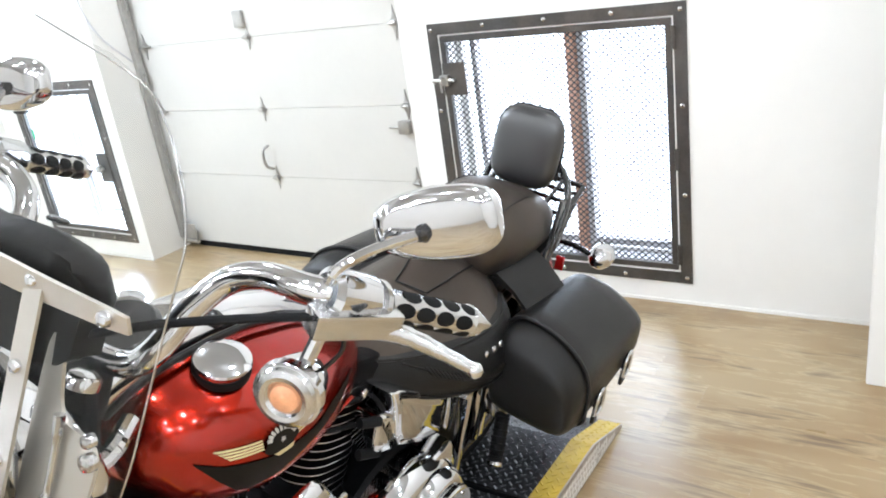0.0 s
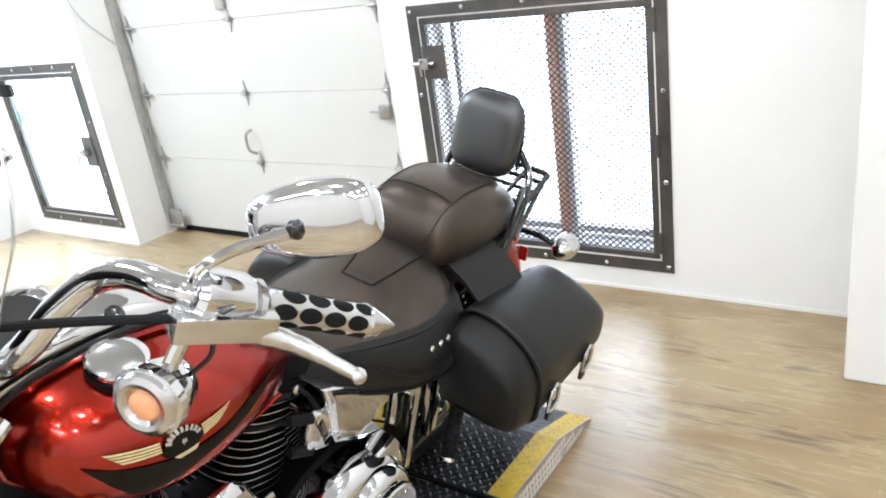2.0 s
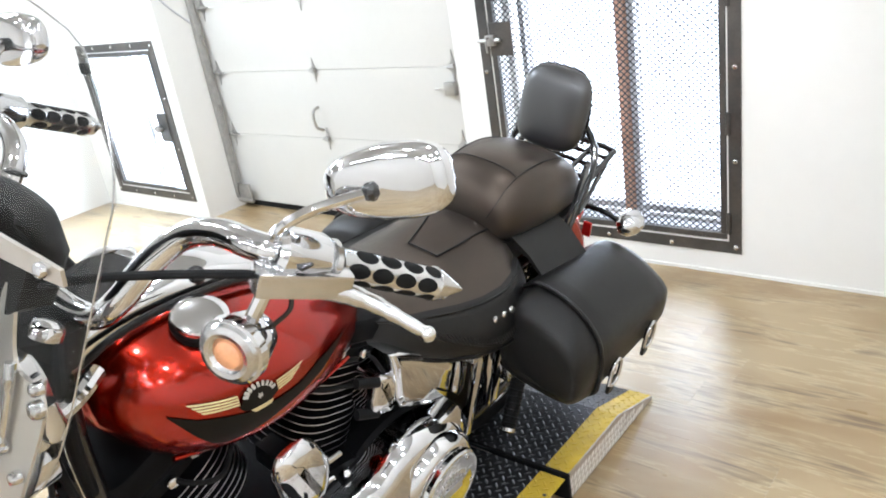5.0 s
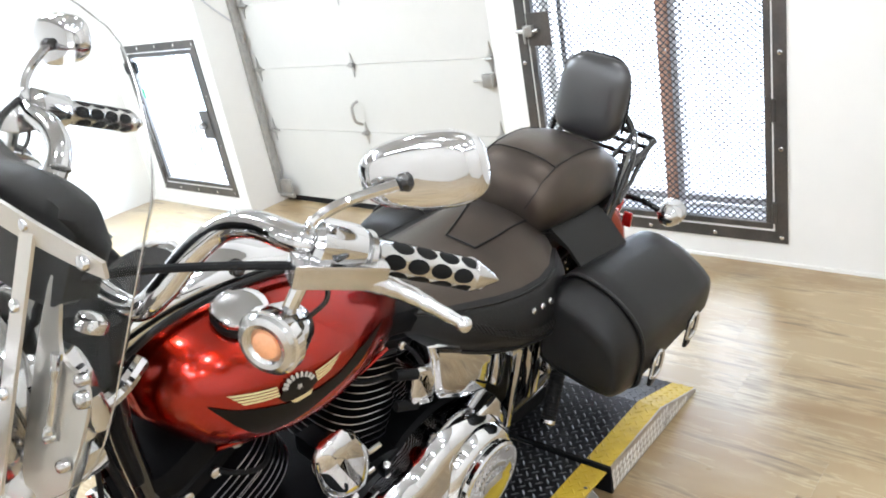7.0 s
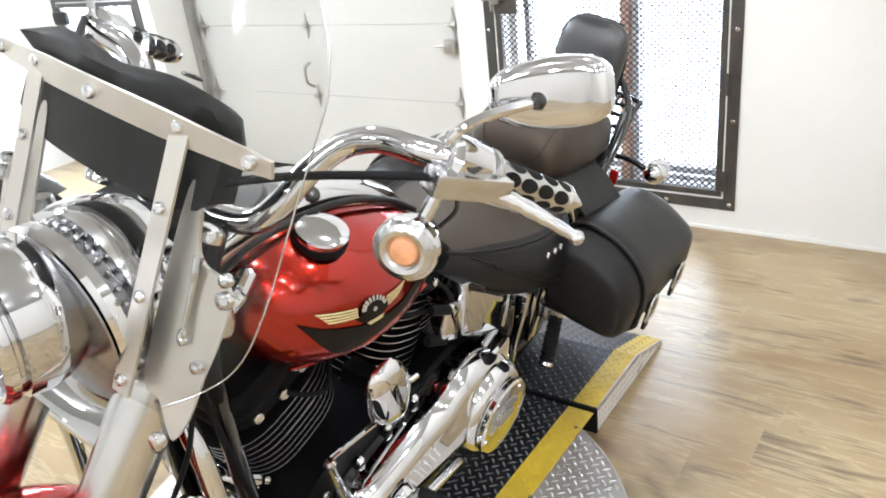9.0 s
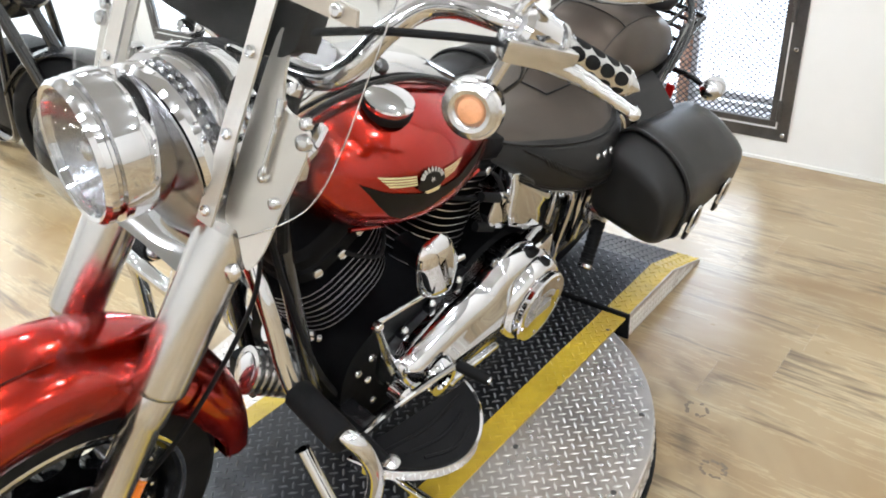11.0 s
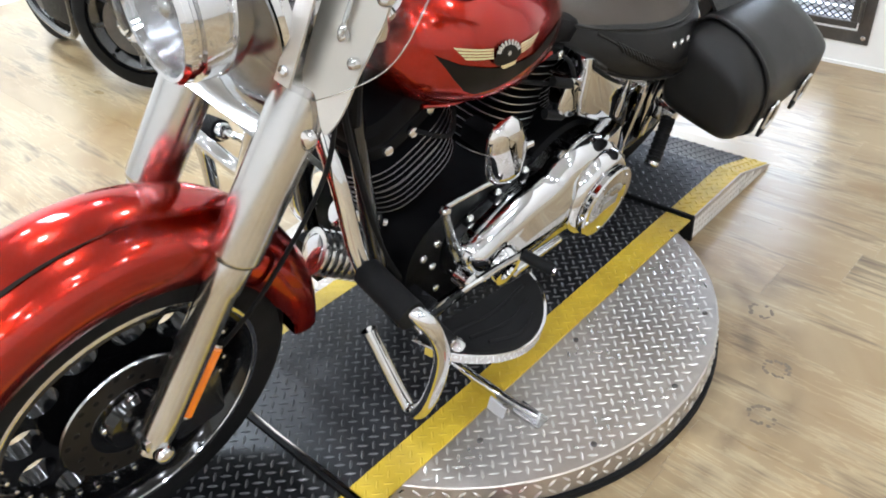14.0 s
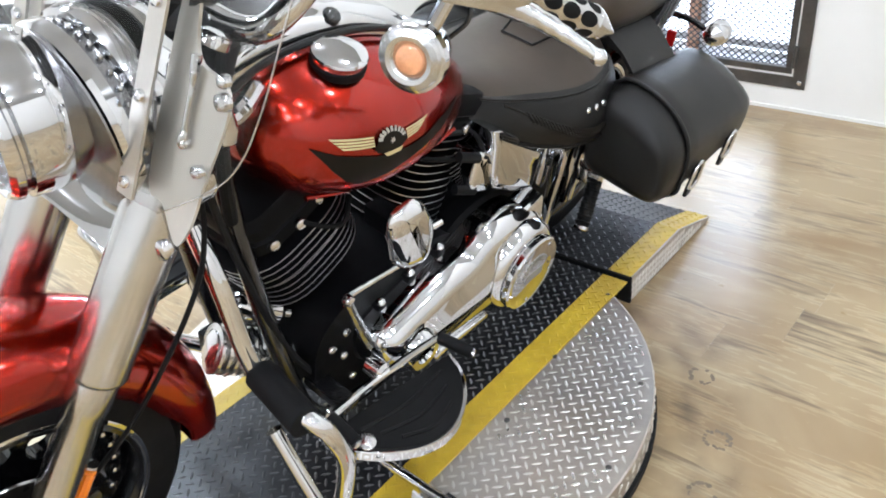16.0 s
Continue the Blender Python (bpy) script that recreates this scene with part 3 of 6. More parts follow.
def gate(name, g, y, lock_left, label, px, pz):
    ob = thing(name, label, "security gate")
    x0, x1, z0, z1 = g["x0"], g["x1"], g["z0"], g["z1"]
    f = 0.045
    bm = bmesh.new()
    for q in ((x0, x1, z0, z0 + f), (x0, x1, z1 - f, z1), (x0, x0 + f, z0 + f, z1 - f), (x1 - f, x1, z0 + f, z1 - f)):
        box(bm, q[0], q[1], y - 0.006, y - 0.0005, q[2], q[3])
    part("outer_frame", bm, M["steel"], ob, "weathered dark steel angle frame", smooth=False)
    a0, a1, b0, b1 = x0 + f + 0.008, x1 - f - 0.008, z0 + f + 0.008, z1 - f - 0.008
    t = 0.024
    bm = bmesh.new()
    for q in ((a0, a1, b0, b0 + t), (a0, a1, b1 - t, b1), (a0, a0 + t, b0 + t, b1 - t), (a1 - t, a1, b0 + t, b1 - t)):
        box(bm, q[0], q[1], y - 0.004, y + 0.02, q[2], q[3], bev=0.002, seg=1)
    part("leaf_frame", bm, M["steel"], ob, "", smooth=False)
    part("expanded_mesh", expanded(bmesh.new(), a0 + t * 0.4, a1 - t * 0.4, b0 + t * 0.4, b1 - t * 0.4, y + 0.012, px, pz, 0.0032 if lock_left else 0.0012), M["meshm"], ob, "diamond expanded steel mesh", smooth=False)
    lx = a0 if lock_left else a1 - 0.11
    part("lock_plate", bx(lx, lx + 0.11, y - 0.008, y - 0.004, z0 + 0.765, z0 + 0.90) if lock_left else bx(lx, lx + 0.1, y - 0.008, y - 0.004, z0 + 0.37, z0 + 0.54), M["steel"], ob, "dark steel lock plate", smooth=False)
    lz = z0 + 0.83 if lock_left else z0 + 0.45
    bm = tb([(lx - 0.05, y - 0.02, lz), (lx + 0.06, y - 0.02, lz)], 0.008, seg=8)
    box(bm, lx - 0.01, lx + 0.035, y - 0.03, y - 0.008, lz - 0.022, lz + 0.022, bev=0.004)
    tube(bm, [(lx + 0.01, y - 0.03, lz + 0.012), (lx + 0.01, y - 0.05, lz + 0.01), (lx + 0.012, y - 0.05, lz - 0.045)], 0.005, seg=8)
    part("latch", bm, M["zinc"], ob, "zinc slide latch")
    hx = x1 - f if lock_left else x0 + f
    for z in (z0 + 0.12, z0 + 0.5, z1 - 0.12):
        part("hinge", tb([(hx, y - 0.008, z - 0.04), (hx, y - 0.008, z + 0.04)], 0.009, seg=10), M["steel"], ob)
    k = 4
    for i in range(k):
        zz = z0 + 0.025 + (z1 - z0 - 0.05) * i / (k - 1)
        for xx in (x0 + 0.02, x1 - 0.02):
            part("bolt", disc((xx, y - 0.006, zz), 0.009, 0.006, (0, -1, 0), 10), M["satin"], ob)
    for i in range(1, 4):
        xx = x0 + (x1 - x0) * i / 4
        for zz in (z0 + 0.02, z1 - 0.02):
            part("bolt", disc((xx, y - 0.006, zz), 0.009, 0.006, (0, -1, 0), 10), M["satin"], ob)
    return ob


gate("window_gate", GATE, YN, True, "dark steel window gate with expanded mesh, closed and latched", 0.0275, 0.0235)
lg = gate("window_gate", LGATE, YL, False, "dark steel window gate beside the garage door", 0.0275, 0.0235)
part("corner_box", bx(-4.6, -4.46, YL - 0.03, YL - 0.006, 0.88, 0.95, bev=0.005), M["rubber"], lg, "black closer box")
part("tag", bx(-4.50, -4.475, YL - 0.012, YL - 0.008, 0.72, 0.78), M["green"], lg, "green paper tag", smooth=False)


def window(name, x0, x1, z0, z1, y, mull):
    ob = tagged(new(name), "bright daylit window behind a steel gate", "window", "", "structure")
    bm = bmesh.new()
    for q in ((x0, x1, z0, z0 + 0.03), (x0, x1, z1 - 0.03, z1), (x0, x0 + 0.03, z0 + 0.03, z1 - 0.03), (x1 - 0.03, x1, z0 + 0.03, z1 - 0.03)):
        box(bm, q[0], q[1], y + 0.12, y + 0.16, q[2], q[3])
    part("window_frame", bm, M["wall"], ob, smooth=False)
    part("window_pane", bx(x0 + 0.03, x1 - 0.03, y + 0.138, y + 0.142, z0 + 0.03, z1 - 0.03), M["glass"], ob, smooth=False).visible_shadow = False
    part("window_sill", bx(x0, x1, y + 0.02, y + 0.12, z0 - 0.0, z0 + 0.012), M["sill"], ob, smooth=False)
    part("lower_rail", bx(x0 + 0.001, x1 - 0.001, y + 0.075, y + 0.118, z0 + 0.055, z0 + 0.082), M["sill"], ob, "grey lower rail", smooth=False)
    if mull:
        part("mullion", bx(mull, mull + 0.038, y + 0.05, y + 0.12, z0 + 0.012, z1 - 0.001), M["post"] if x0 > -3 else M["sill"], ob, "brown wooden mullion" if x0 > -3 else "pale mullion", smooth=False)
        part("side_rail", bx(mull + 0.046, mull + 0.072, y + 0.06, y + 0.12, z0 + 0.012, z1 - 0.001), M["sill"], ob, "grey side rail", smooth=False)
        part("side_rail", bx(x0 + 0.1, x0 + 0.125, y + 0.07, y + 0.118, z0 + 0.012, z1 - 0.001), M["sill"], ob, smooth=False)
    return ob


window("window_1", -1.66, -0.69, 0.14, 1.10, YN, -1.122)
window("window_2", -4.56, -3.81, 0.155, 1.0, YL + 0.1, -4.36)
struct("backdrop", bx(-6.5, 1.5, 3.6, 3.65, -0.5, 3.2), M["sky"], "overexposed daylight outside", "backdrop")
area("window_light", look((-1.17, YN + 0.19, 0.62), (-1.17, 0, 0.4)), 0.9, 0.9, 15, (0.88, 0.94, 1.0))
area("window_light", look((-4.18, YL + 0.31, 0.62), (-3.4, 0.6, 0.0)), 0.7, 0.8, 110, (0.74, 0.87, 1.0))

# ---- turntable ramp ----
RX0, RX1, SY = -1.175, -0.605, 0.058
CX, CY, RR, ZP = -0.89, 0.958, 0.582, 0.073


def lug(bm, x, y, z, a, ln=0.0118, w=0.0030, h=0.0012, up=None):
    c, s = math.cos(a), math.sin(a)
    pts = [(-ln, 0, 0), (-ln * 0.35, w, 0), (ln * 0.35, w, 0), (ln, 0, 0), (ln * 0.35, -w, 0), (-ln * 0.35, -w, 0), (-ln * 0.45, 0, h), (ln * 0.45, 0, h)]
    v = [bm.verts.new(up(x, y, p, c, s) if up else (x + p[0] * c - p[1] * s, y + p[0] * s + p[1] * c, z + p[2])) for p in pts]
    for f in ((0, 6, 1), (1, 6, 7, 2), (2, 7, 3), (3, 7, 4), (4, 7, 6, 5), (5, 6, 0)):
        bm.faces.new([v[i] for i in f])


def lugs(bm, x0, x1, y0, y1, z, keep=None, step=0.0150, h=0.0009):
    """Raised bars on a diagonal lattice, each at right angles to its neighbours."""
    nx, ny = max(1, round((x1 - x0) / step)), max(1, round((y1 - y0) / step))
    for i in range(nx):
        for j in range(ny):
            x, y = x0 + (i + 0.5) * (x1 - x0) / nx, y0 + (j + 0.5) * (y1 - y0) / ny
            if (i + j) % 2 == 0 and (keep is None or keep(x, y)):
                lug(bm, x, y, z(x, y) if callable(z) else z, math.pi / 4 if i % 2 else -math.pi / 4, h=h)
    return bm


tt = thing("motorcycle_turntable", "round tread-plate turntable with a black and yellow wheel channel", "turntable")
# ring juts past the disc so its black draws the shadow gap
part("base_ring", lt([(0.0, RR + 0.008), (0.014, RR + 0.007), (0.018, RR - 0.01)], (CX, CY, 0), (0, 0, 1), 72), M["rubber"], tt, "black rubber base ring, widened to draw the shadow gap")
part("disc", lt([(0.018, RR), (ZP - 0.002, RR), (ZP, RR - 0.003)], (CX, CY, 0), (0, 0, 1), 96), M["tread"], tt, "aluminium tread plate disc", angle=25)
inside = lambda x, y: (x - CX) ** 2 + (y - CY) ** 2 < (RR - 0.016) ** 2
bm = lugs(bmesh.new(), RX1 + 0.004, CX + RR, CY - RR, CY + RR, ZP, inside)
lugs(bm, CX - RR, RX0 - 0.004, CY - RR, CY + RR, ZP, inside)
rim_up = lambda a, z, p, c, s: (CX + (RR + p[2]) * math.cos(a + (p[0] * c - p[1] * s) / RR), CY + (RR + p[2]) * math.sin(a + (p[0] * c - p[1] * s) / RR), z + p[0] * s + p[1] * c)
for k in range(130):
    for j in range(2):
        lug(bm, 2 * math.pi * k / 130, 0.031 + 0.024 * j, 0, math.pi / 4 if (k + j) % 2 else -math.pi / 4, 0.0125, 0.0034, 0.0026, rim_up)
tagged(part("tread_pattern", bm, M["lugs"], tt, smooth=False), kind="stuff")
Y0, Y1 = CY - RR + 0.008, CY + RR - 0.008
bm = bx(RX0 + SY, RX1 - SY - 0.012, Y0, Y1, ZP - 0.001, ZP + 0.002)
tagged(part("tread_pattern", lugs(bmesh.new(), RX0 + SY, RX1 - SY - 0.012, Y0, Y1, ZP + 0.002, h=0.0018), M["blacklug"], tt, smooth=False), kind="stuff")
part("black_track", bm, M["blackplate"], tt, "black painted tread plate", smooth=False)
for a, b in ((RX0, RX0 + SY), (RX1 - SY - 0.012, RX1)):
    bm = bx(a, b, Y0, Y1, ZP - 0.001, ZP + 0.0025)
    lugs(bm, a, b, Y0, Y1, ZP + 0.0025)
    part("yellow_stripe", bm, M["yellow"], tt, "worn yellow painted stripe", smooth=False)
for k, (x, y) in enumerate([(-0.604, 1.19), (-0.578, 0.967), (-0.343, 0.975), (-0.387, 0.748), (-0.401, 1.215), (-0.56, 0.62), (-0.62, 1.46)]):
    part("screw", disc((x, y, ZP), 0.0065, 0.003, (0, 0, 1), 10), M["steel"], tt)


def ramp(name, ys, zsurf, label):
    ob = thing(name, label, "ramp")
    def slab(x0, x1, dz, material, nm, lab=""):
        rings = []
        for y in ys:
            z = zsurf(y) + dz
            rings.append([(x0, y, 0.001), (x1, y, 0.001), (x1, y, z), (x0, y, z)])
        bm = loft(bmesh.new(), rings)
        lug_mat = M["blacklug"] if material is M["blackplate"] else material
        tagged(part("tread_pattern", lugs(bmesh.new(), x0, x1, min(ys), max(ys), lambda x, y: zsurf(y) + dz, h=0.0018), lug_mat, ob, smooth=False), kind="stuff")
        part(nm, bm, material, ob, lab, smooth=False)
    slab(RX0 + SY, RX1 - SY - 0.012, 0.0, M["blackplate"], "black_deck", "black painted tread plate")
    slab(RX0 + 0.004, RX0 + SY, 0.0015, M["yellow"], "yellow_stripe", "worn yellow painted stripe")
    slab(RX1 - SY - 0.012, RX1 - 0.004, 0.0015, M["yellow"], "yellow_stripe", "worn yellow painted stripe")
    for x0, x1, sg in ((RX1 - 0.004, RX1, 1), (RX0, RX0 + 0.004, -1)):
        bm = loft(bmesh.new(), [[(x0, y, 0.001), (x1, y, 0.001), (x1, y, zsurf(y) + 0.0008), (x0, y, zsurf(y) + 0.0008)] for y in ys])
        up = lambda a, z, p, c, s: ((x1 if sg > 0 else x0) + sg * p[2], a + p[0] * c - p[1] * s, z + p[0] * s + p[1] * c)
        bl = bmesh.new()
        n = int((max(ys) - min(ys)) / 0.0185)
        for i in range(n):
            y = min(ys) + (i + 0.5) * (max(ys) - min(ys)) / n
            for z in (0.014, 0.033, 0.052):
                if z + 0.012 < zsurf(y):
                    lug(bl, y, z, 0, 0.85, 0.0120, 0.0034, 0.0026, up)
        part("side_plate", bm, M["tread"], ob, "bare aluminium side plate", smooth=False)
        tagged(part("tread_pattern", bl, M["lugs"], ob, smooth=False), kind="stuff")
    return ob


ramp("entry_ramp", [1.552, 1.83, 1.93, 2.035], lambda y: 0.073 if y < 1.83 else 0.073 - 0.063 * (y - 1.83) / 0.205, "black tread-plate entry ramp with yellow edges")
ramp("exit_ramp", [0.364, 0.0, -0.1, -0.25], lambda y: 0.073 if y > 0.0 else 0.073 - 0.063 * (-y) / 0.25, "black tread-plate exit ramp with yellow edges")
for y, nm in ((1.546, "rear"), (0.370, "front")):
    g = thing("joint_strip", "thin black rubber strip across the ramp joint", "rubber strip")
    part("strip", bx(RX0 + 0.001, RX1 + 0.004, y - 0.005, y + 0.005, 0.002, ZP + 0.0075, bev=0.002), M["rubber"], g, smooth=False)
cl = thing("toggle_clamp", "steel toggle clamp with a red grip holding the turntable", "clamp", pose(-0.445, 0.54, 0, 0, 0, 42))
part("body", bx(-0.022, 0.0, -0.01, 0.01, 0.002, 0.06, bev=0.004), M["zinc"], cl)
part("grip", tb([(0.0, 0, 0.03), (0.03, -0.004, 0.031), (0.075, -0.008, 0.032)], 0.011, seg=10), M["redgrip"], cl, "red plastic grip")

# ---- the motorcycle: x to its left, y to its rear, z up from the deck ----
BIKE = pose(-0.975, 0, 0.0745, 0, 15, 0)
bike = thing("motorcycle", "candy red cruiser motorcycle with chrome trim and black saddlebags", "motorcycle", BIKE)
AX = (0.0, 0.14, 0.315)
DOWN = Vector((0, -0.515, -0.857))  # along the fork legs


def wheel(axle, R, rim_r, w):
    a = Vector(axle)
    wh = part("wheel", lt([(-w * 0.5, rim_r - 0.012), (-w * 0.48, rim_r + 0.002), (-w * 0.35, rim_r - 0.006), (w * 0.35, rim_r - 0.006), (w * 0.48, rim_r + 0.002), (w * 0.5, rim_r - 0.012), (w * 0.3, rim_r - 0.026), (-w * 0.3, rim_r - 0.026)], a, (1, 0, 0), 64, cap=False), M["wheelblack"], bike, "gloss black wheel with chrome lip")
    for s in (1, -1):
        part("rim_lip", lt([(s * w * 0.47, rim_r - 0.007), (s * w * 0.505, rim_r - 0.005), (s * w * 0.515, rim_r - 0.001), (s * w * 0.505, rim_r + 0.004), (s * w * 0.47, rim_r + 0.005)], a, (1, 0, 0), 64, cap=False), M["chrome"], wh, "thin chrome lip")
    prof = []
    for k in range(15):
        t = math.pi * k / 14
        prof.append((-math.cos(t) * w * 0.56 * (1 if 0.12 < k / 14 < 0.88 else 0.9), rim_r + (R - rim_r) * math.sin(t) ** 0.62))
    part("tyre", lt(prof, a, (1, 0, 0), 72, cap=False), M["rubber"], wh, "black rubber tyre")
    # disc centre with round holes
    bm = bmesh.new()
    N, r0, r1, rc, rh = 12, 0.075, rim_r - 0.02, rim_r * 0.69, 0.029
    for sx in (0.016, -0.016):
        for s in range(N):
            t0, t1 = 2 * math.pi * s / N, 2 * math.pi * (s + 1) / N
            tm = (t0 + t1) / 2
            outer = []
            for k in range(16):
                u = 2 * math.pi * k / 16
                hole = Vector((rc + rh * math.cos(u), rh * math.sin(u)))
                cu, su = math.cos(u), math.sin(u)
                m = max(abs(cu), abs(su))
                fr, ft = cu / m, su / m
                rad = (r0 + r1) / 2 + (r1 - r0) / 2 * fr
                ang = tm + (t1 - t0) / 2 * ft
                hp = Vector((math.cos(tm) * hole.x - math.sin(tm) * hole.y, math.sin(tm) * hole.x + math.cos(tm) * hole.y))
                outer.append((Vector((a.x + sx, a.y + rad * math.cos(ang), a.z + rad * math.sin(ang))), Vector((a.x + sx, a.y + hp.x, a.z + hp.y)), Vector((a.x, a.y + hp.x, a.z + hp.y))))
            vs = [[bm.verts.new(p) for p in o] for o in outer]
            for k in range(16):
                q, w2 = vs[k], vs[(k + 1) % 16]
                bm.faces.new((q[0], w2[0], w2[1], q[1]))
                bm.faces.new((q[1], w2[1], w2[2], q[2]))
    bmesh.ops.remove_doubles(bm, verts=bm.verts[:], dist=1e-5)
    bmesh.ops.recalc_face_normals(bm, faces=bm.faces[:])
    part("disc_centre", bm, M["wheelblack"], wh, "gloss black disc with bullet holes", angle=30)
    for s in range(36):
        u = 2 * math.pi * (s + 0.5) / 36
        for sx in (1, -1):
            part("button", disc(a + V(0.0165 * sx, (rim_r - 0.030) * math.cos(u), (rim_r - 0.030) * math.sin(u)), 0.0068, 0.006, (sx, 0, 0), 10, 0.7), M["chrome"], wh, "chrome button")
    part("hub", lt([(-0.07, 0.022), (-0.07, 0.05), (-0.02, 0.078), (0.02, 0.078), (0.07, 0.05), (0.075, 0.022)], a, (1, 0, 0), 32), M["wheelblack"], wh)
    return wh


def rotor(wh, axle, x, R):
    a = Vector(axle) + V(x, 0, 0)
    bm = bmesh.new()
    lathe(bm, [(-0.0025, R * 0.62), (-0.0025, R), (0.0025, R), (0.0025, R * 0.62), (-0.0025, R * 0.62)], a, (1, 0, 0), 48, cap=False)
    part("brake_rotor", bm, M["rotor"], wh, "drilled steel brake rotor")
    for k in range(30):
        t = 2 * math.pi * k / 30
        r = R * (0.72 + 0.1 * (k % 3))
        part("rotor_hole", disc(a + V(0.0022, r * math.cos(t), r * math.sin(t)), 0.005, 0.0012, (1, 0, 0), 8, 0.1), M["rubber"], wh)
    for k in range(5):
        t = 2 * math.pi * k / 5 + 0.3
        part("rotor_bolt", disc(a + V(0.004, 0.052 * math.cos(t), 0.052 * math.sin(t)), 0.009, 0.008, (1, 0, 0), 10), M["chrome"], wh)
    part("rotor_edge", lt([(-0.003, R + 0.0005), (0.0, R + 0.0022), (0.003, R + 0.0005)], a, (1, 0, 0), 48, cap=False), M["satin"], wh, "bright rotor edge")
    part("carrier", lt([(0.0, R * 0.64), (0.004, R * 0.62), (0.006, 0.03)], a, (1, 0, 0), 40), M["wheelblack"], wh)


fw = wheel(AX, 0.312, 0.222, 0.125)
rotor(fw, AX, 0.05, 0.118)
RAX = (0.0, 1.66, 0.315)
rw = wheel(RAX, 0.312, 0.222, 0.14)
part("axle_nut", disc(Vector(AX) + V(0.075, 0, 0), 0.02, 0.02, (1, 0, 0), 6), M["chrome"], fw)


def fender(name, axle, a0, a1, R, rs, hw, label, n=36, lip=True):
    """Skirted fender: R crown radius, rs skirt radius, hw half width; angles from the rear, upwards."""
    sec = []
    for k in range(13):
        t = math.pi * k / 12
        sec.append((math.cos(t) * hw, rs + (R - rs) * (0.52 + 0.48 * math.sin(t)) if 0 < k < 12 else rs + (R - rs) * 0.5))
    sec = [(hw * 0.92, rs), (hw * 0.975, rs + (R - rs) * 0.25)] + sec + [(-hw * 0.975, rs + (R - rs) * 0.25), (-hw * 0.92, rs)]
    rings = []
    for i in range(n + 1):
        a = radians(a0 + (a1 - a0) * i / n)
        end = min(1.0, 6.0 * i / n + 0.35, 6.0 * (n - i) / n + 0.35) if lip else 1.0
        ring = []
        for x, r in sec:
            rr = max(r, rs + (r - rs) * 1.0)
            lift = (1 - end) * (R - rs) * 0.5 if r <= rs + 1e-6 else 0
            ring.append((axle[0] + x, axle[1] + math.cos(a) * (rr + lift), axle[2] + math.sin(a) * (rr + lift)))
        inner = [(axle[0] + x * 0.96, axle[1] + math.cos(a) * (r - 0.003 + (1 - end) * (R - rs) * 0.5 * (1 if r <= rs + 1e-6 else 0)), axle[2] + math.sin(a) * (r - 0.003 + (1 - end) * (R - rs) * 0.5 * (1 if r <= rs + 1e-6 else 0))) for x, r in sec]
        rings.append(ring + inner[::-1])
    return part(name, loft(bmesh.new(), rings), M["red"], bike, label, angle=50)


ff = fender("front_fender", AX, -4, 205, 0.372, 0.272, 0.088, "candy red front fender")


def fender_strip(t0, t1, a0, a1, off, name, material, n=24, taper=True):
    bm = bmesh.new()
    R, rs, hw = 0.372, 0.272, 0.088
    rows = []
    for i in range(n + 1):
        a = radians(a0 + (a1 - a0) * i / n)
        f = i / n if taper else 1.0
        row = []
        for t in (t0 + (t1 - t0) * (0.5 - 0.5 * f), t0 + (t1 - t0) * (0.5 + 0.5 * f)):
            tt_ = radians(t)
            x, r = math.cos(tt_) * hw * 1.004, rs + (R - rs) * (0.52 + 0.48 * math.sin(tt_)) + off
            row.append(bm.verts.new((x, AX[1] + math.cos(a) * r, AX[2] + math.sin(a) * r)))
        rows.append(row)
    for p, q in zip(rows, rows[1:]):
        bm.faces.new((p[0], p[1], q[1], q[0]))
    return part(name, bm, material, ff)


fender_strip(56, 74, 77, 200, 0.002, "stripe", M["darkdecal"])

# fork
fork = part("fork", bx(-0.12, 0.12, 0.45, 0.52, 0.79, 0.83, bev=0.012), M["chrome"], bike, "chrome fork with covered legs")
for sx in (1, -1):
    base = V(0.103 * sx, 0.134, 0.30)
    up = -DOWN
    leg = part("fork_leg", lt([(-0.012, 0.016), (-0.008, 0.024), (0.03, 0.0275), (0.07, 0.028), (0.295, 0.028), (0.300, 0.0315), (0.345, 0.0325), (0.350, 0.037), (0.356, 0.039), (0.64, 0.0415), (0.672, 0.038)], base, up, 32), M["satin"] if sx > 0 else M["satin"], fork, "polished fork leg with chrome cover")
    part("axle_clamp", bx(0.08 * sx if sx > 0 else -0.122, 0.122 if sx > 0 else -0.08, 0.115, 0.16, 0.285, 0.335, bev=0.012), M["satin"], fork)
    part("axle_end", disc(V(0.122 * sx, 0.137, 0.302), 0.016, 0.022, (sx, 0, 0), 12), M["chrome"], fork)
    o = V(0.108 * sx, 0.196, 0.322)
    bm = bmesh.new()
    tube(bm, [o - up * 0.0 + V(0, 0.0, 0), o + up * 0.13], 0.0095, seg=10)
    part("reflector", bm, M["amber"], fork, "amber reflector strip")
    bm = tb([o - up * 0.008, o + up * 0.138], 0.011, seg=10)
    bmesh.ops.translate(bm, verts=bm.verts[:], vec=(-0.006 * sx, 0.003, -0.002))
    part("reflector_back", bm, M["chrome"], fork)
bm = bx(0.055, 0.095, 0.175, 0.275, 0.235, 0.36, bev=0.015)
part("brake_caliper", bm, M["black"], fork, "black brake caliper")
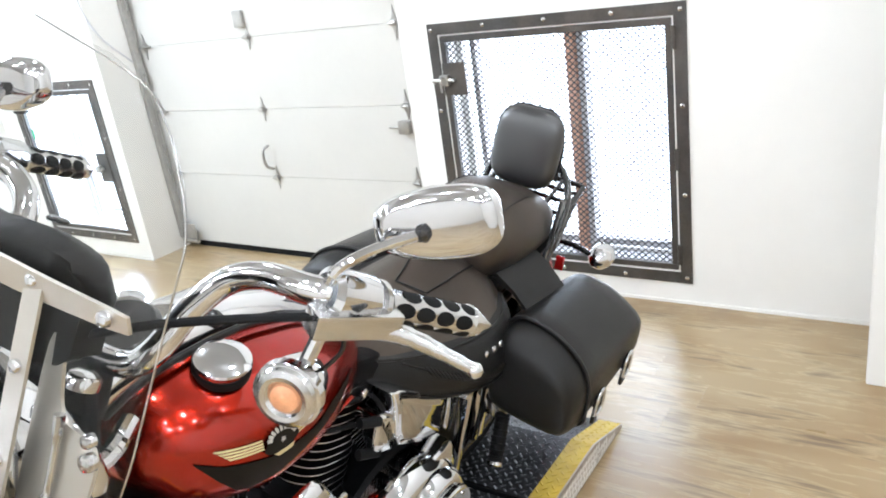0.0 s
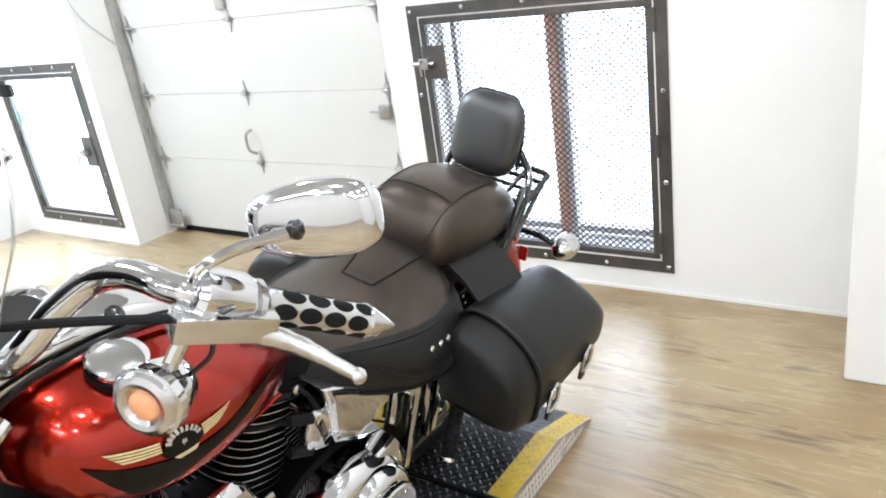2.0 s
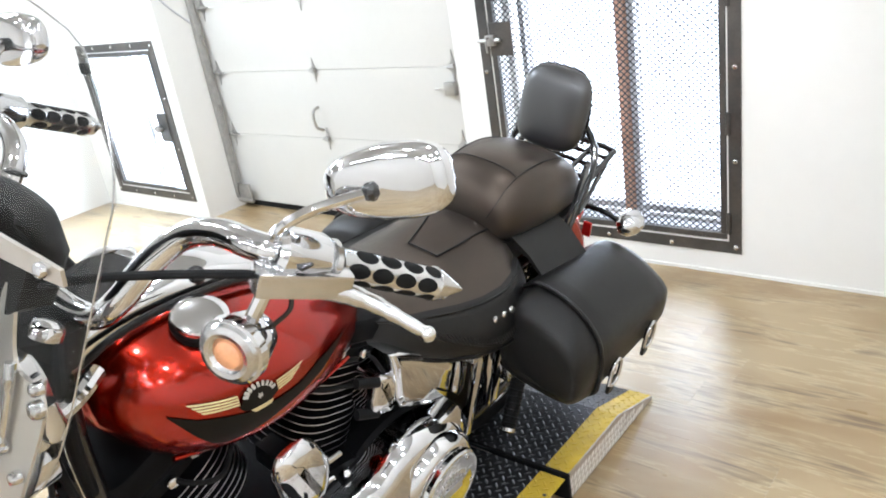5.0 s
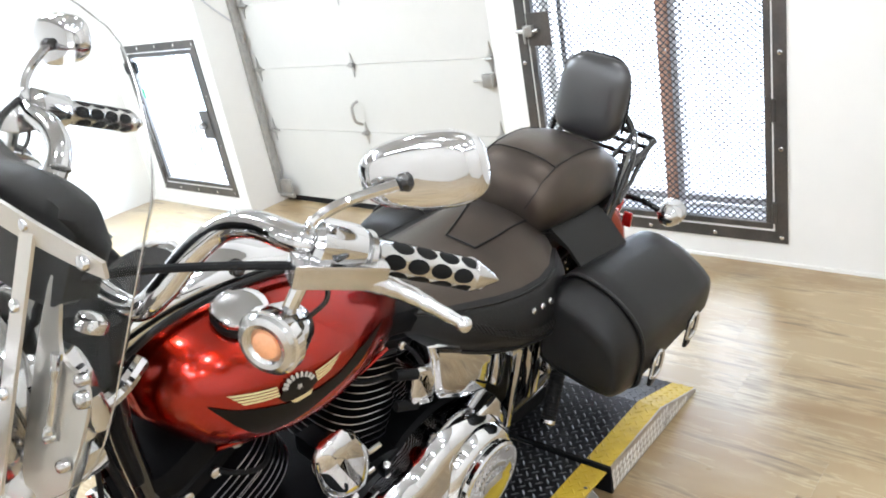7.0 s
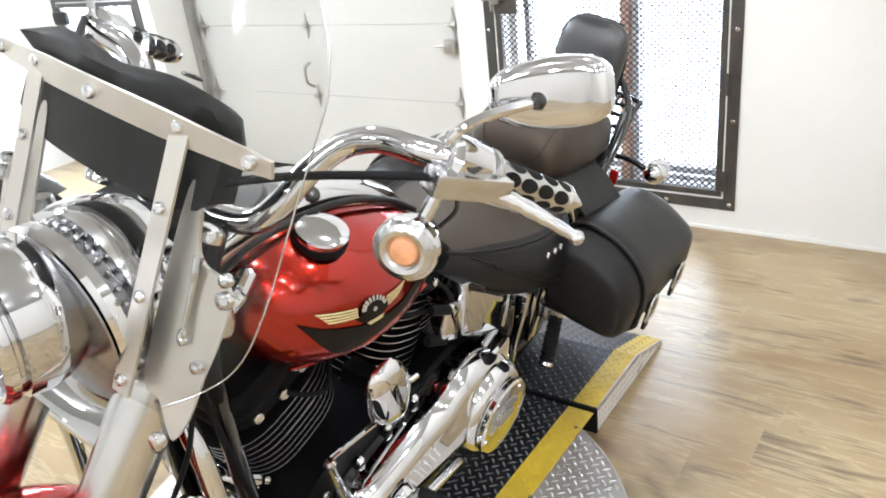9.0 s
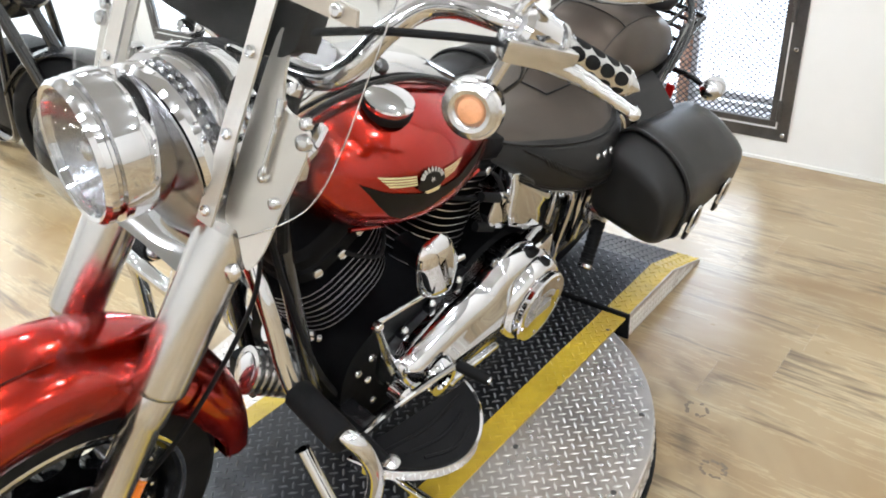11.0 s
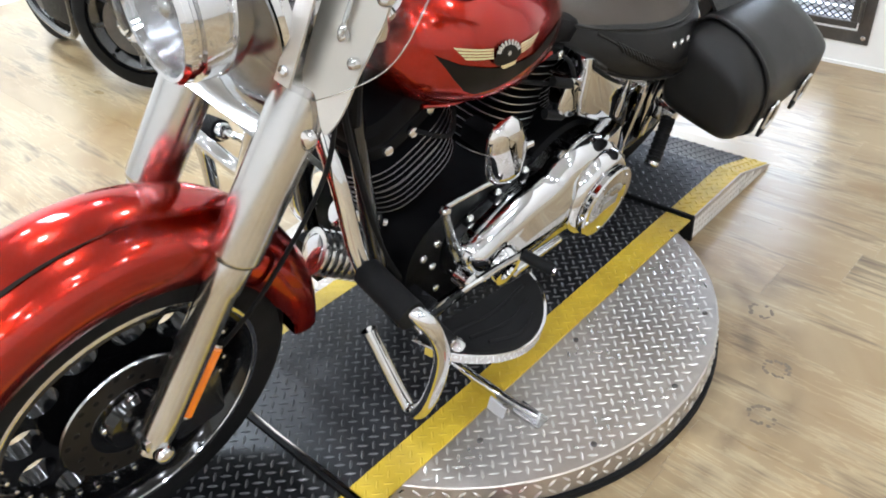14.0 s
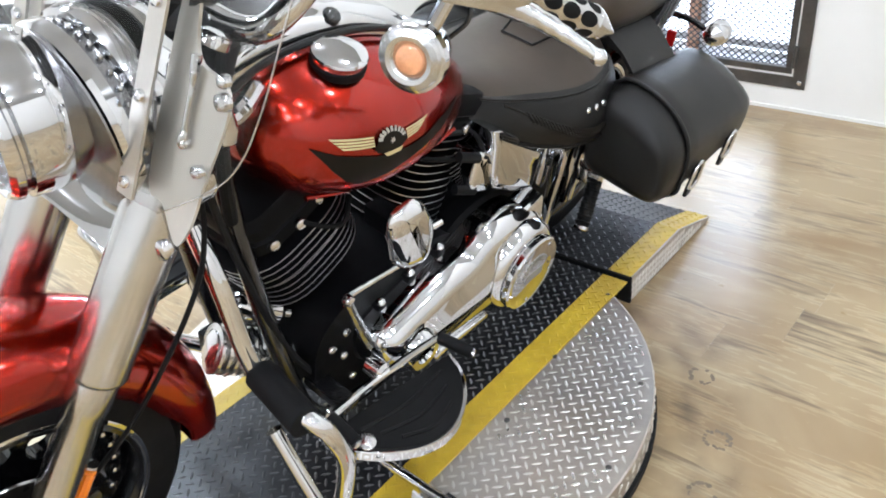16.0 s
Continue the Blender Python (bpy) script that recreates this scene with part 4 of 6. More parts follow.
# lower tree cover, a bright sheet lying along the fork
bm = bmesh.new()
rings = []
for k in range(17):
    x = -0.120 + 0.240 * k / 16
    q = abs(x) / 0.120
    top, edge = 0.802 + 0.036 * q * q, 0.004 * (1 - q * q)
    ring = []
    for z, out in ((0.762, 0.0), (0.766, -0.006), (0.78, -0.004), (top - 0.008, 0.002), (top, 0.012), (top - 0.004, 0.020), (0.78, 0.010), (0.766, 0.008)):
        ring.append((x, 0.338 + (z - 0.70) * 0.60 + out + edge, z))
    rings.append(ring)
loft(bm, rings)
part("tree_cover", bm, M["chrome"], fork, "chrome fork tree cover", angle=50)
# headlamp and nacelle
hl = part("headlamp", lt([(0.008, 0.076), (-0.002, 0.081), (-0.004, 0.086), (0.002, 0.091), (0.010, 0.092), (0.013, 0.087), (0.017, 0.087), (0.020, 0.0935), (0.050, 0.0955), (0.072, 0.090), (0.095, 0.076), (0.12, 0.062), (0.15, 0.05)], (-0.02, 0.318, 0.919), (0.11, 1, 0.0), 48, cap=False), M["chrome"], bike, "chrome headlamp bucket", angle=25)
part("lens", lt([(-0.036, 0.010), (-0.033, 0.03), (-0.022, 0.056), (-0.006, 0.074), (0.004, 0.079)], (-0.02, 0.318, 0.919), (0.11, 1, 0.0), 48), M["lens"], hl, "clear headlamp glass")
part("reflector", lt([(0.006, 0.0785), (0.010, 0.075), (0.035, 0.062), (0.055, 0.035), (0.062, 0.006)], (-0.02, 0.318, 0.919), (0.11, 1, 0.0), 40, cap=False), M["bowl"], hl)
part("bulb_shield", disc((-0.016, 0.350, 0.919), 0.016, 0.022, (-0.11, -1, 0), 16), M["satin"], hl)
nac = part("nacelle", lt([(0.0, 0.062), (0.004, 0.112), (0.010, 0.118), (0.022, 0.118), (0.025, 0.106), (0.040, 0.106), (0.043, 0.121), (0.056, 0.124), (0.085, 0.123), (0.12, 0.112), (0.15, 0.088), (0.165, 0.05)], (0, 0.405, 0.893), (0, 1, 0.06), 48), M["chrome"], bike, "chrome headlamp nacelle", angle=28)
# chrome face coloured dull to stand for the dark bike it reflects
part("gap_face", lt([(0.0, 0.095), (0.002, 0.110), (0.004, 0.112)], (0, 0.4015, 0.893), (0, 1, 0.06), 40), M["bowl"], nac, "chrome face dulled for its dark reflections")
# duller metal puts the shade between the trim rings into the colour
part("gap_ring", lt([(0.0, 0.1075), (0.013, 0.1075)], (0, 0.431, 0.8935), (0, 1, 0.06), 40, cap=False), M["bowl"], nac, "ring dulled for the shade between trim rings")
for k in range(36):
    a = 2 * math.pi * k / 36
    part("bead", disc((0.1085 * math.cos(a), 0.434, 0.8945 + 0.1085 * math.sin(a)), 0.0042, 0.006, (math.cos(a), 0, math.sin(a)), 8, 0.7), M["chrome"], nac)
for z in (0.955, 0.915, 0.875):
    part("side_rib", tb([(0.121, 0.46, z), (0.126, 0.49, z), (0.121, 0.52, z)], 0.006, seg=8), M["chrome"], nac)

# tank
SEC = [(0.592, 0.06, 0.845, 0.79), (0.604, 0.11, 0.878, 0.750), (0.638, 0.155, 0.902, 0.710), (0.695, 0.183, 0.911, 0.684), (0.76, 0.195, 0.908, 0.666), (0.84, 0.19, 0.89, 0.656), (0.92, 0.168, 0.86, 0.652), (1.0, 0.135, 0.82, 0.656), (1.07, 0.095, 0.772, 0.665), (1.115, 0.05, 0.735, 0.68)]


def tank_at(y):
    for (ya, *a), (yb, *b) in zip(SEC, SEC[1:]):
        if y <= yb:
            t = min(max((y - ya) / (yb - ya), 0), 1)
            return [p + (q - p) * t for p, q in zip(a, b)]
    return SEC[-1][1:]


def smooth_sec(y):
    tot = [0, 0, 0]
    for d in (-0.02, -0.01, 0, 0.01, 0.02):
        v = tank_at(min(max(y + d, 0.592), 1.115))
        tot = [p + q / 5 for p, q in zip(tot, v)]
    return tot


TP = 2.35


def tank_x(y, z):
    w, zt, zb = smooth_sec(y)
    zm = zb + (zt - zb) * 0.42
    h = (zt - zm) if z > zm else (zm - zb)
    q = min(abs(z - zm) / h, 0.98)
    return w * (1 - q ** TP) ** (1 / TP)


rings = []
for k in range(37):
    y = 0.592 + 0.523 * k / 36
    w, zt, zb = smooth_sec(y)
    zm = zb + (zt - zb) * 0.42
    ring = []
    for i in range(40):
        a = 2 * math.pi * i / 40
        c, s = math.cos(a), math.sin(a)
        ring.append((w * math.copysign(abs(c) ** (2 / TP), c), y, zm + ((zt - zm) if s > 0 else (zm - zb)) * math.copysign(abs(s) ** (2 / TP), s)))
    rings.append(ring)
tank = part("fuel_tank", loft(bmesh.new(), rings), M["red"], bike, "glossy candy red fuel tank", angle=70)
# seam lip under the tank
bm = bmesh.new()
tube(bm, [(0.13 * (1 if smooth_sec(y)[0] > 0.13 else smooth_sec(y)[0] / 0.13) * 0.95, y, smooth_sec(y)[2] + 0.012) for y in (0.66, 0.72, 0.78, 0.86, 0.94, 1.02)], 0.004, seg=8)
part("seam", bm, M["red"], tank)


def decal(name, poly, material, off, label=""):
    bm = bmesh.new()
    vs = [bm.verts.new((0, p[0], p[1])) for p in poly]
    bm.faces.new(vs)
    bmesh.ops.triangulate(bm, faces=bm.faces[:])
    for _ in range(3):
        bmesh.ops.subdivide_edges(bm, edges=[e for e in bm.edges if e.calc_length() > 0.012], cuts=1, use_grid_fill=False)
        bmesh.ops.triangulate(bm, faces=bm.faces[:])
    for v in bm.verts:
        v.co.x = tank_x(v.co.y, v.co.z) + off
    for f in bm.faces:
        if f.normal.x < 0:
            f.normal_flip()
    return part(name, bm, material, tank, label, angle=80)


decal("dark_flash", [(0.642, 0.823), (0.676, 0.806), (0.738, 0.786), (0.802, 0.774), (0.845, 0.771), (0.90, 0.772), (1.0, 0.757), (0.90, 0.750), (0.828, 0.752), (0.762, 0.747), (0.712, 0.744), (0.689, 0.757), (0.668, 0.783)], M["darkdecal"], 0.0015, "charcoal flash graphic")
for i in range(4):
    k0, k1 = i / 4, (i + 0.72) / 4
    lt0, lt1 = (0.666 + 0.018 * k0, 0.833 - 0.0215 * k0), (0.666 + 0.018 * k1, 0.833 - 0.0215 * k1)
    decal("wing_feather", [lt0, (0.732, 0.819 - 0.0165 * k0), (0.732, 0.819 - 0.0165 * k1), lt1], M["cream"], 0.003, "cream wing graphic")
    rt0, rt1 = (0.858 - 0.035 * k0, 0.801 - 0.011 * k0), (0.858 - 0.035 * k1, 0.801 - 0.011 * k1)
    decal("wing_feather", [(0.797, 0.806 - 0.017 * k0), rt0, rt1, (0.797, 0.806 - 0.017 * k1)], M["cream"], 0.003)
decal("badge", [(0.730, 0.800), (0.738, 0.811), (0.752, 0.819), (0.768, 0.820), (0.784, 0.814), (0.794, 0.804), (0.797, 0.792), (0.775, 0.784), (0.752, 0.786), (0.735, 0.793)], M["darkdecal"], 0.0042)
for i in range(9):
    a = radians(14 + 19 * i)
    c, s = math.cos(a), math.sin(a)
    y0, z0 = 0.765 - 0.020 * c, 0.804 - 0.004 * -c + 0.012 * s
    y1, z1 = 0.765 - 0.0285 * c, 0.804 + 0.005 * c + 0.0195 * s
    ty, tz = s * 0.0024, c * 0.0024
    decal("badge_bar", [(y0 - ty, z0 - tz), (y0 + ty, z0 + tz), (y1 + ty, z1 + tz), (y1 - ty, z1 - tz)], M["badge"], 0.005)
decal("badge_dot", [(0.763 + (0.0055 if k % 2 else 0.0024) * math.cos(k * 0.628), 0.804 + (0.0055 if k % 2 else 0.0024) * math.sin(k * 0.628)) for k in range(10)], M["badge"], 0.0055)
decal("badge_bar", [(0.745, 0.789), (0.785, 0.786), (0.780, 0.780), (0.752, 0.782)], M["cream"], 0.0046)
for sx in (1, -1):
    cap = part("filler_cap", lt([(0.0, 0.038), (0.007, 0.039), (0.011, 0.0405), (0.014, 0.039), (0.017, 0.033), (0.019, 0.020), (0.0196, 0.006)], (0.106 * sx, 0.742, 0.900), (0.16 * sx, 0.02, 1), 40), M["chrome"], tank, "chrome screw cap")
    part("gasket", lt([(-0.012, 0.039), (-0.001, 0.0405), (0.003, 0.038)], (0.106 * sx, 0.742, 0.900), (0.16 * sx, 0.02, 1), 32), M["rubber"], tank)
rings = []
for y, w, z in ((0.59, 0.04, 0.91), (0.64, 0.054, 0.94), (0.72, 0.058, 0.945), (0.82, 0.055, 0.93), (0.92, 0.048, 0.893), (1.02, 0.035, 0.832), (1.10, 0.02, 0.765)):
    rings.append([(x, y, zz) for x, zz in oval(0, z - 0.035, w, 0.04, 20, 3)])
con = part("dash_console", loft(bmesh.new(), rings), M["chrome"], tank, "chrome dash console", angle=60)
part("console_trim", tb([(0.060, 0.59, 0.888), (0.066, 0.65, 0.913), (0.068, 0.74, 0.917), (0.064, 0.85, 0.897), (0.052, 0.97, 0.845), (0.03, 1.09, 0.765)], 0.006, seg=8), M["leather"], con, "black edge trim")
part("gauge", lt([(0, 0.055), (0.02, 0.056), (0.026, 0.05)], (0, 0.67, 0.935), (0, -0.2, 1), 36), M["black"], con)
part("ignition_knob", disc((0.045, 0.785, 0.925), 0.014, 0.012, (0.6, 0, 1), 16), M["black"], con)

# windshield
def ws(x, z):
    return V(x, 0.442 + (z - 0.973) * 0.39 + 0.55 * x * x - 0.006, z)


WSH = [(0.855, 0.165), (0.886, 0.206), (0.903, 0.23), (0.94, 0.252), (1.0, 0.261), (1.12, 0.263), (1.21, 0.265), (1.256, 0.253), (1.308, 0.223), (1.34, 0.188), (1.356, 0.155), (1.37, 0.10), (1.374, 0.05)]


def ws_half(z):
    for (za, a), (zb, b) in zip(WSH, WSH[1:]):
        if z <= zb:
            return a + (b - a) * max(0, z - za) / (zb - za)
    return WSH[-1][1]


bm = bmesh.new()
rows = []
for k in range(33):
    z = 0.855 + 0.519 * k / 32
    h = ws_half(z)
    rows.append([bm.verts.new(ws(h * (i / 12 - 1), z)) for i in range(25)])
for p, q in zip(rows, rows[1:]):
    for i in range(24):
        bm.faces.new((p[i], p[i + 1], q[i + 1], q[i]))
shield = part("windshield", bm, M["screen"], bike, "clear plastic windshield with brushed metal straps", angle=80)
mod = shield.modifiers.new("thickness", "SOLIDIFY")
mod.thickness = 0.004
shield.visible_shadow = False
bm = tb([ws(ws_half(0.855 + 0.519 * k / 32), 0.855 + 0.519 * k / 32) for k in range(0, 33, 2)], 0.0009, seg=6, n=3)
part("edge_bead", bm, M["satin"], shield, "bright polished edge")


def strap(name, pts, w, t, parent, lateral, label):
    rings = []
    for p, d in pts:
        p, lat = Vector(p), Vector(lateral)
        nrm = V(0, -1, 0)
        rings.append([p + lat * w + nrm * 0, p + lat * w + nrm * t, p - lat * w + nrm * t, p - lat * w])
    return part(name, loft(bmesh.new(), rings), M["strap"], parent, label, smooth=False)


for sx in (1, -1):
    strap("vertical_strap", [(ws(0.122 * sx, z) + V(0, -0.004, 0), 0) for z in (0.862, 0.93, 1.0, 1.08, 1.155)], 0.0135, 0.004, shield, (1, 0, 0), "brushed metal vertical strap")
    plate_line = closed([(0.126, 1.08), (0.140, 1.093), (0.147, 1.07), (0.154, 1.03), (0.166, 1.010), (0.190, 1.003), (0.206, 0.99), (0.209, 0.965), (0.204, 0.92), (0.199, 0.889), (0.194, 0.84), (0.182, 0.812), (0.168, 0.825), (0.150, 0.852), (0.126, 0.865), (0.122, 0.97)], 3)
    bm = bmesh.new()
    front, back_ = ([bm.verts.new(ws(x * sx, z) + V(0, d_, 0)) for x, z in plate_line] for d_ in (0.020, 0.024))
    bm.faces.new(front)
    bm.faces.new(back_[::-1])
    for k in range(len(front)):
        q = (k + 1) % len(front)
        bm.faces.new((front[k], back_[k], back_[q], front[q]))
    bmesh.ops.recalc_face_normals(bm, faces=bm.faces[:])
    part("inner_bracket", bm, M["strap"], shield, "brushed metal side bracket", smooth=False)
    part("clamp_rod", tb([ws(x * sx, z) + V(0, 0.013, 0) for x, z in ((0.163, 1.022), (0.166, 0.99), (0.167, 0.95), (0.167, 0.932))], [0.006, 0.004, 0.004, 0.006], seg=10), M["chrome"], shield, "chrome clamp screw")
    for x, z, r in ((0.204, 0.984, 0.011), (0.200, 1.004, 0.008), (0.192, 0.905, 0.008), (0.168, 0.928, 0.007)):
        part("clamp_bolt", disc(ws(x * sx, z) + V(0, 0.020, 0), r, 0.012, (0, -1, 0.3), 14), M["chrome"], shield, "chrome clamp bolt")
    for z in (0.878, 0.973, 1.068, 1.151):
        part("screw", disc(ws(0.122 * sx, z) + V(0, -0.008, 0), 0.0075, 0.007, (0, -1, 0.3), 12), M["chrome"], shield)
    # lower mount
    bm = prism(bmesh.new(), [(0.10 * sx, 0.835), (0.155 * sx, 0.835), (0.142 * sx, 0.77), (0.12 * sx, 0.755)], 0.425, 0.43, axis="y")
    part("mount_bracket", bm, M["satin"], shield, smooth=False)
    part("mount_screw", disc(V(0.138 * sx, 0.42, 0.778), 0.016, 0.014, (0.2 * sx, -1, 0.1), 14), M["chrome"], shield)
    part("mount_screw", disc(V(0.128 * sx, 0.425, 0.80), 0.009, 0.01, (0.2 * sx, -1, 0.1), 12), M["chrome"], shield)
    # clamp behind
    bm = tb([(0.13 * sx, 0.47, 0.90), (0.15 * sx, 0.53, 0.92), (0.13 * sx, 0.58, 0.93)], 0.012, seg=10)
    lathe(bm, [(0, 0.014), (0.03, 0.017), (0.045, 0.012)], (0.165 * sx, 0.5, 0.955), (0.2, 0, -1), 14)
    lathe(bm, [(0, 0.012), (0.05, 0.012), (0.055, 0.006)], (0.14 * sx, 0.49, 0.93), (0, 0.1, -1), 12)
    part("fork_clamp", bm, M["chrome"], shield, "chrome clamp")
rings = []
for k in range(21):
    x = -0.235 + 0.47 * k / 20
    p = ws(x, 1.151 - 0.25 * x * x) + V(0, -0.006, 0)
    e = 0.017 * min(1, 1.25 - abs(k - 10) / 10 * 0.6 if abs(k - 10) < 10 else 0.55)
    rings.append([p + V(0, 0, e), p + V(0, -0.004, e), p + V(0, -0.004, -e), p + V(0, 0, -e)])
part("cross_strap", loft(bmesh.new(), rings), M["strap"], shield, "brushed metal cross strap", smooth=False)
for x in (-0.212, -0.008, 0.212):
    part("screw", disc(ws(x, 1.151 - 0.25 * x * x) + V(0, -0.01, 0), 0.0085, 0.008, (0, -1, 0.3), 12), M["chrome"], shield)
# leather pouch on the rider's side
rings = []
for k in range(21):
    x = -0.185 + 0.345 * k / 20
    e = math.sqrt(max(0.03, 1 - abs((k - 10) / 10) ** 6))
    y0 = ws(x, 1.1).y + 0.012
    sag = 0.005 * math.sin(k * 0.55)
    rings.append([(x, y0 - 0.008, 1.052 + 0.03 * (1 - e)), (x, y0 + 0.022, 1.140), (x, y0 + 0.026 * e + 0.005, 1.166), (x, y0 + 0.022 + 0.03 * e, 1.170 - 0.014 * (1 - e) + sag), (x, y0 + 0.032 + 0.045 * e, 1.150 + sag), (x, y0 + 0.036 + 0.045 * e, 1.105), (x, y0 + 0.02 + 0.035 * e, 1.062), (x, y0 + 0.02 * e, 1.046 + 0.03 * (1 - e))])
pouch = part("windshield_pouch", loft(bmesh.new(), rings), M["pouch"], bike, "black leather windshield pouch", angle=60)
part("pouch_snap", disc((0.06, 0.575, 1.166), 0.012, 0.005, (0, 0.5, 0.9), 12), M["black"], pouch)

# handlebar and controls
def SD(sx):
    return V(-0.28 * sx, 0.9, -0.12)


LB = [(0.03, 0.592, 0.985), (0.085, 0.592, 0.988), (0.128, 0.597, 1.0), (0.155, 0.612, 1.028), (0.170, 0.645, 1.066), (0.196, 0.676, 1.099), (0.24, 0.69, 1.117), (0.30, 0.695, 1.122), (0.335, 0.725, 1.11), (0.40, 0.895, 1.016)]
hb = part("handlebar", tb([(-x + 0.02 * min(1, x / 0.2), y, z - 0.02 * min(1, x / 0.2)) for x, y, z in LB[::-1]] + LB, 0.0165, seg=16, n=8), M["chrome"], bike, "chrome handlebar")
for sx in (1, -1):
    ready = set(hb.children)
    part("riser", tb([(0.05 * sx, 0.57, 0.93), (0.05 * sx, 0.595, 0.99)], 0.02, seg=14), M["chrome"], hb)
    g0, g1 = V(0.346 * sx, 0.748, 1.098), V(0.405 * sx, 0.905, 1.012)
    d = (g1 - g0)
    L = d.length
    grip = part("grip", lt([(0, 0.026), (0.006, 0.027), (0.01, 0.023), (0.016, 0.0195), (L - 0.036, 0.0195), (L - 0.032, 0.0215), (L - 0.026, 0.0205), (L + 0.010, 0.006), (L + 0.018, 0.002)], g0, d, 24), M["satin"], hb, "polished grip with black rubber insets")
    dn = d.normalized()
    u = dn.cross(V(0, 0, 1)).normalized()
    w = u.cross(dn)
    for r in range(6):
        for c in range(4):
            a = 2 * math.pi * r / 6 + 0.2
            h = 0.034 + (L - 0.076) * (c + (0.35 if r % 2 else 0.0)) / 3.35
            rad = u * math.cos(a) + w * math.sin(a)
            tang = dn.cross(rad)
            bm = bmesh.new()
            ring = []
            for k in range(14):
                t = 2 * math.pi * k / 14
                e, f = 0.0150 * math.cos(t), 0.0093 * math.sin(t)
                ang = f / 0.0195
                rr = rad * math.cos(ang) + tang * math.sin(ang)
                ring.append((g0 + dn * (h + e) + rr * 0.0200, rr))
            top = [bm.verts.new(p) for p, _ in ring]
            bot = [bm.verts.new(p - q * 0.004) for p, q in ring]
            mid = bm.verts.new(g0 + dn * h + rad * 0.0212)
            for k in range(14):
                bm.faces.new((top[k], top[(k + 1) % 14], mid))
            for k in range(14):
                bm.faces.new((top[k], bot[k], bot[(k + 1) % 14], top[(k + 1) % 14]))
            bmesh.ops.recalc_face_normals(bm, faces=bm.faces[:])
            part("rubber_inset", bm, M["rubber"], grip)
    # switch housing and perch
    p0 = V(0.318 * sx, 0.70, 1.118)
    bm = lt([(-0.03, 0.022), (-0.024, 0.03), (0.026, 0.03), (0.036, 0.026)], p0 + V(0.012 * sx, 0.02, -0.006), dn, 24)
    part("switch_housing", bm, M["chrome"], hb, "chrome switch housing")
    bm = bmesh.new()
    box(bm, -0.017, 0.017, -0.045, 0.06, -0.015, 0.015, bev=0.005)
    bmesh.ops.transform(bm, matrix=Matrix.Translation(p0 + V(0.028 * sx, 0.004, -0.022)) @ Matrix.Rotation(radians(-28 * sx), 4, "Z") @ Matrix.Rotation(radians(-14), 4, "X"), verts=bm.verts[:])
    per = part("lever_perch", bm, M["satin"], hb, "polished lever perch")
    part("switch_window", bx(0.356 * sx - 0.006, 0.356 * sx + 0.006, 0.70, 0.716, 1.115, 1.118), M["black"], hb)
    lev = [(0.350, 0.715, 1.086), (0.372, 0.742, 1.075), (0.398, 0.760, 1.064), (0.430, 0.772, 1.052), (0.462, 0.785, 1.038)] if sx > 0 else [(-0.352, 0.685, 1.098), (-0.39, 0.73, 1.085), (-0.43, 0.80, 1.055), (-0.455, 0.87, 1.02)]
    bm = tb(lev, [0.013, 0.0135, 0.0125, 0.011, 0.0095, 0.008, 0.0072], seg=12)
    bmesh.ops.create_uvsphere(bm, u_segments=16, v_segments=10, radius=0.0095, matrix=Matrix.Translation(lev[-1]))
    part("lever", bm, M["satin"], hb, "polished lever with ball end")
    # mirror
    mir = part("mirror", tb([(0.322 * sx, 0.70, 1.135), (0.332 * sx, 0.705, 1.155), (0.352 * sx, 0.73, 1.172), (0.385 * sx, 0.775, 1.186)], 0.0062, seg=10), M["chrome"], hb, "chrome mirror on a bent stem")
    part("stem_ball", lt([(-0.008, 0.005), (-0.004, 0.010), (0.004, 0.010), (0.008, 0.005)], (0.386 * sx, 0.776, 1.187), (1, 0, 0.3), 16), M["black"], mir)
    rings = []
    for t, a, b in ((0.0, 0.002, 0.001), (0.0008, 0.034, 0.018), (0.0024, 0.054, 0.029), (0.0050, 0.0625, 0.035), (0.010, 0.068, 0.0388), (0.020, 0.071, 0.041), (0.028, 0.071, 0.041), (0.032, 0.068, 0.038)):
        rings.append([(x, t, z) for x, z in oval(0, 0, a, b, 40, 3.3)])
    bm = loft(bmesh.new(), rings)
    Mm = Matrix.Translation((0.388 * sx, 0.80, 1.190)) @ Matrix.Rotation(radians(24 if sx > 0 else 4), 4, "Z") @ Matrix.Rotation(radians(-15), 4, "Y") @ Matrix.Rotation(radians(-9), 4, "X") @ Matrix.Translation((0, -0.02, 0))
    for v in bm.verts:
        if v.co.x * sx < 0:
            v.co.z *= 1 + 0.25 * v.co.x * sx / 0.08
    bmesh.ops.transform(bm, matrix=Mm, verts=bm.verts[:])
    part("shell", bm, M["chrome"], mir, "chrome teardrop mirror shell", angle=60)
    bm = prism(bmesh.new(), oval(0, 0, 0.066, 0.034, 36, 2.8), 0.032, 0.0332, axis="y")
    bmesh.ops.transform(bm, matrix=Mm, verts=bm.verts[:])
    part("mirror_glass", bm, M["chrome"], mir, "mirror glass")
    # turn signal
    so = V(0.329 * sx, 0.625, 1.036)
    sig = part("turn_signal", lt([(0.0, 0.033), (0.003, 0.038), (0.014, 0.0385), (0.018, 0.0345), (0.03, 0.033), (0.05, 0.027), (0.064, 0.016), (0.07, 0.004)], so, SD(sx), 36), M["chrome"], hb, "chrome bullet turn signal")
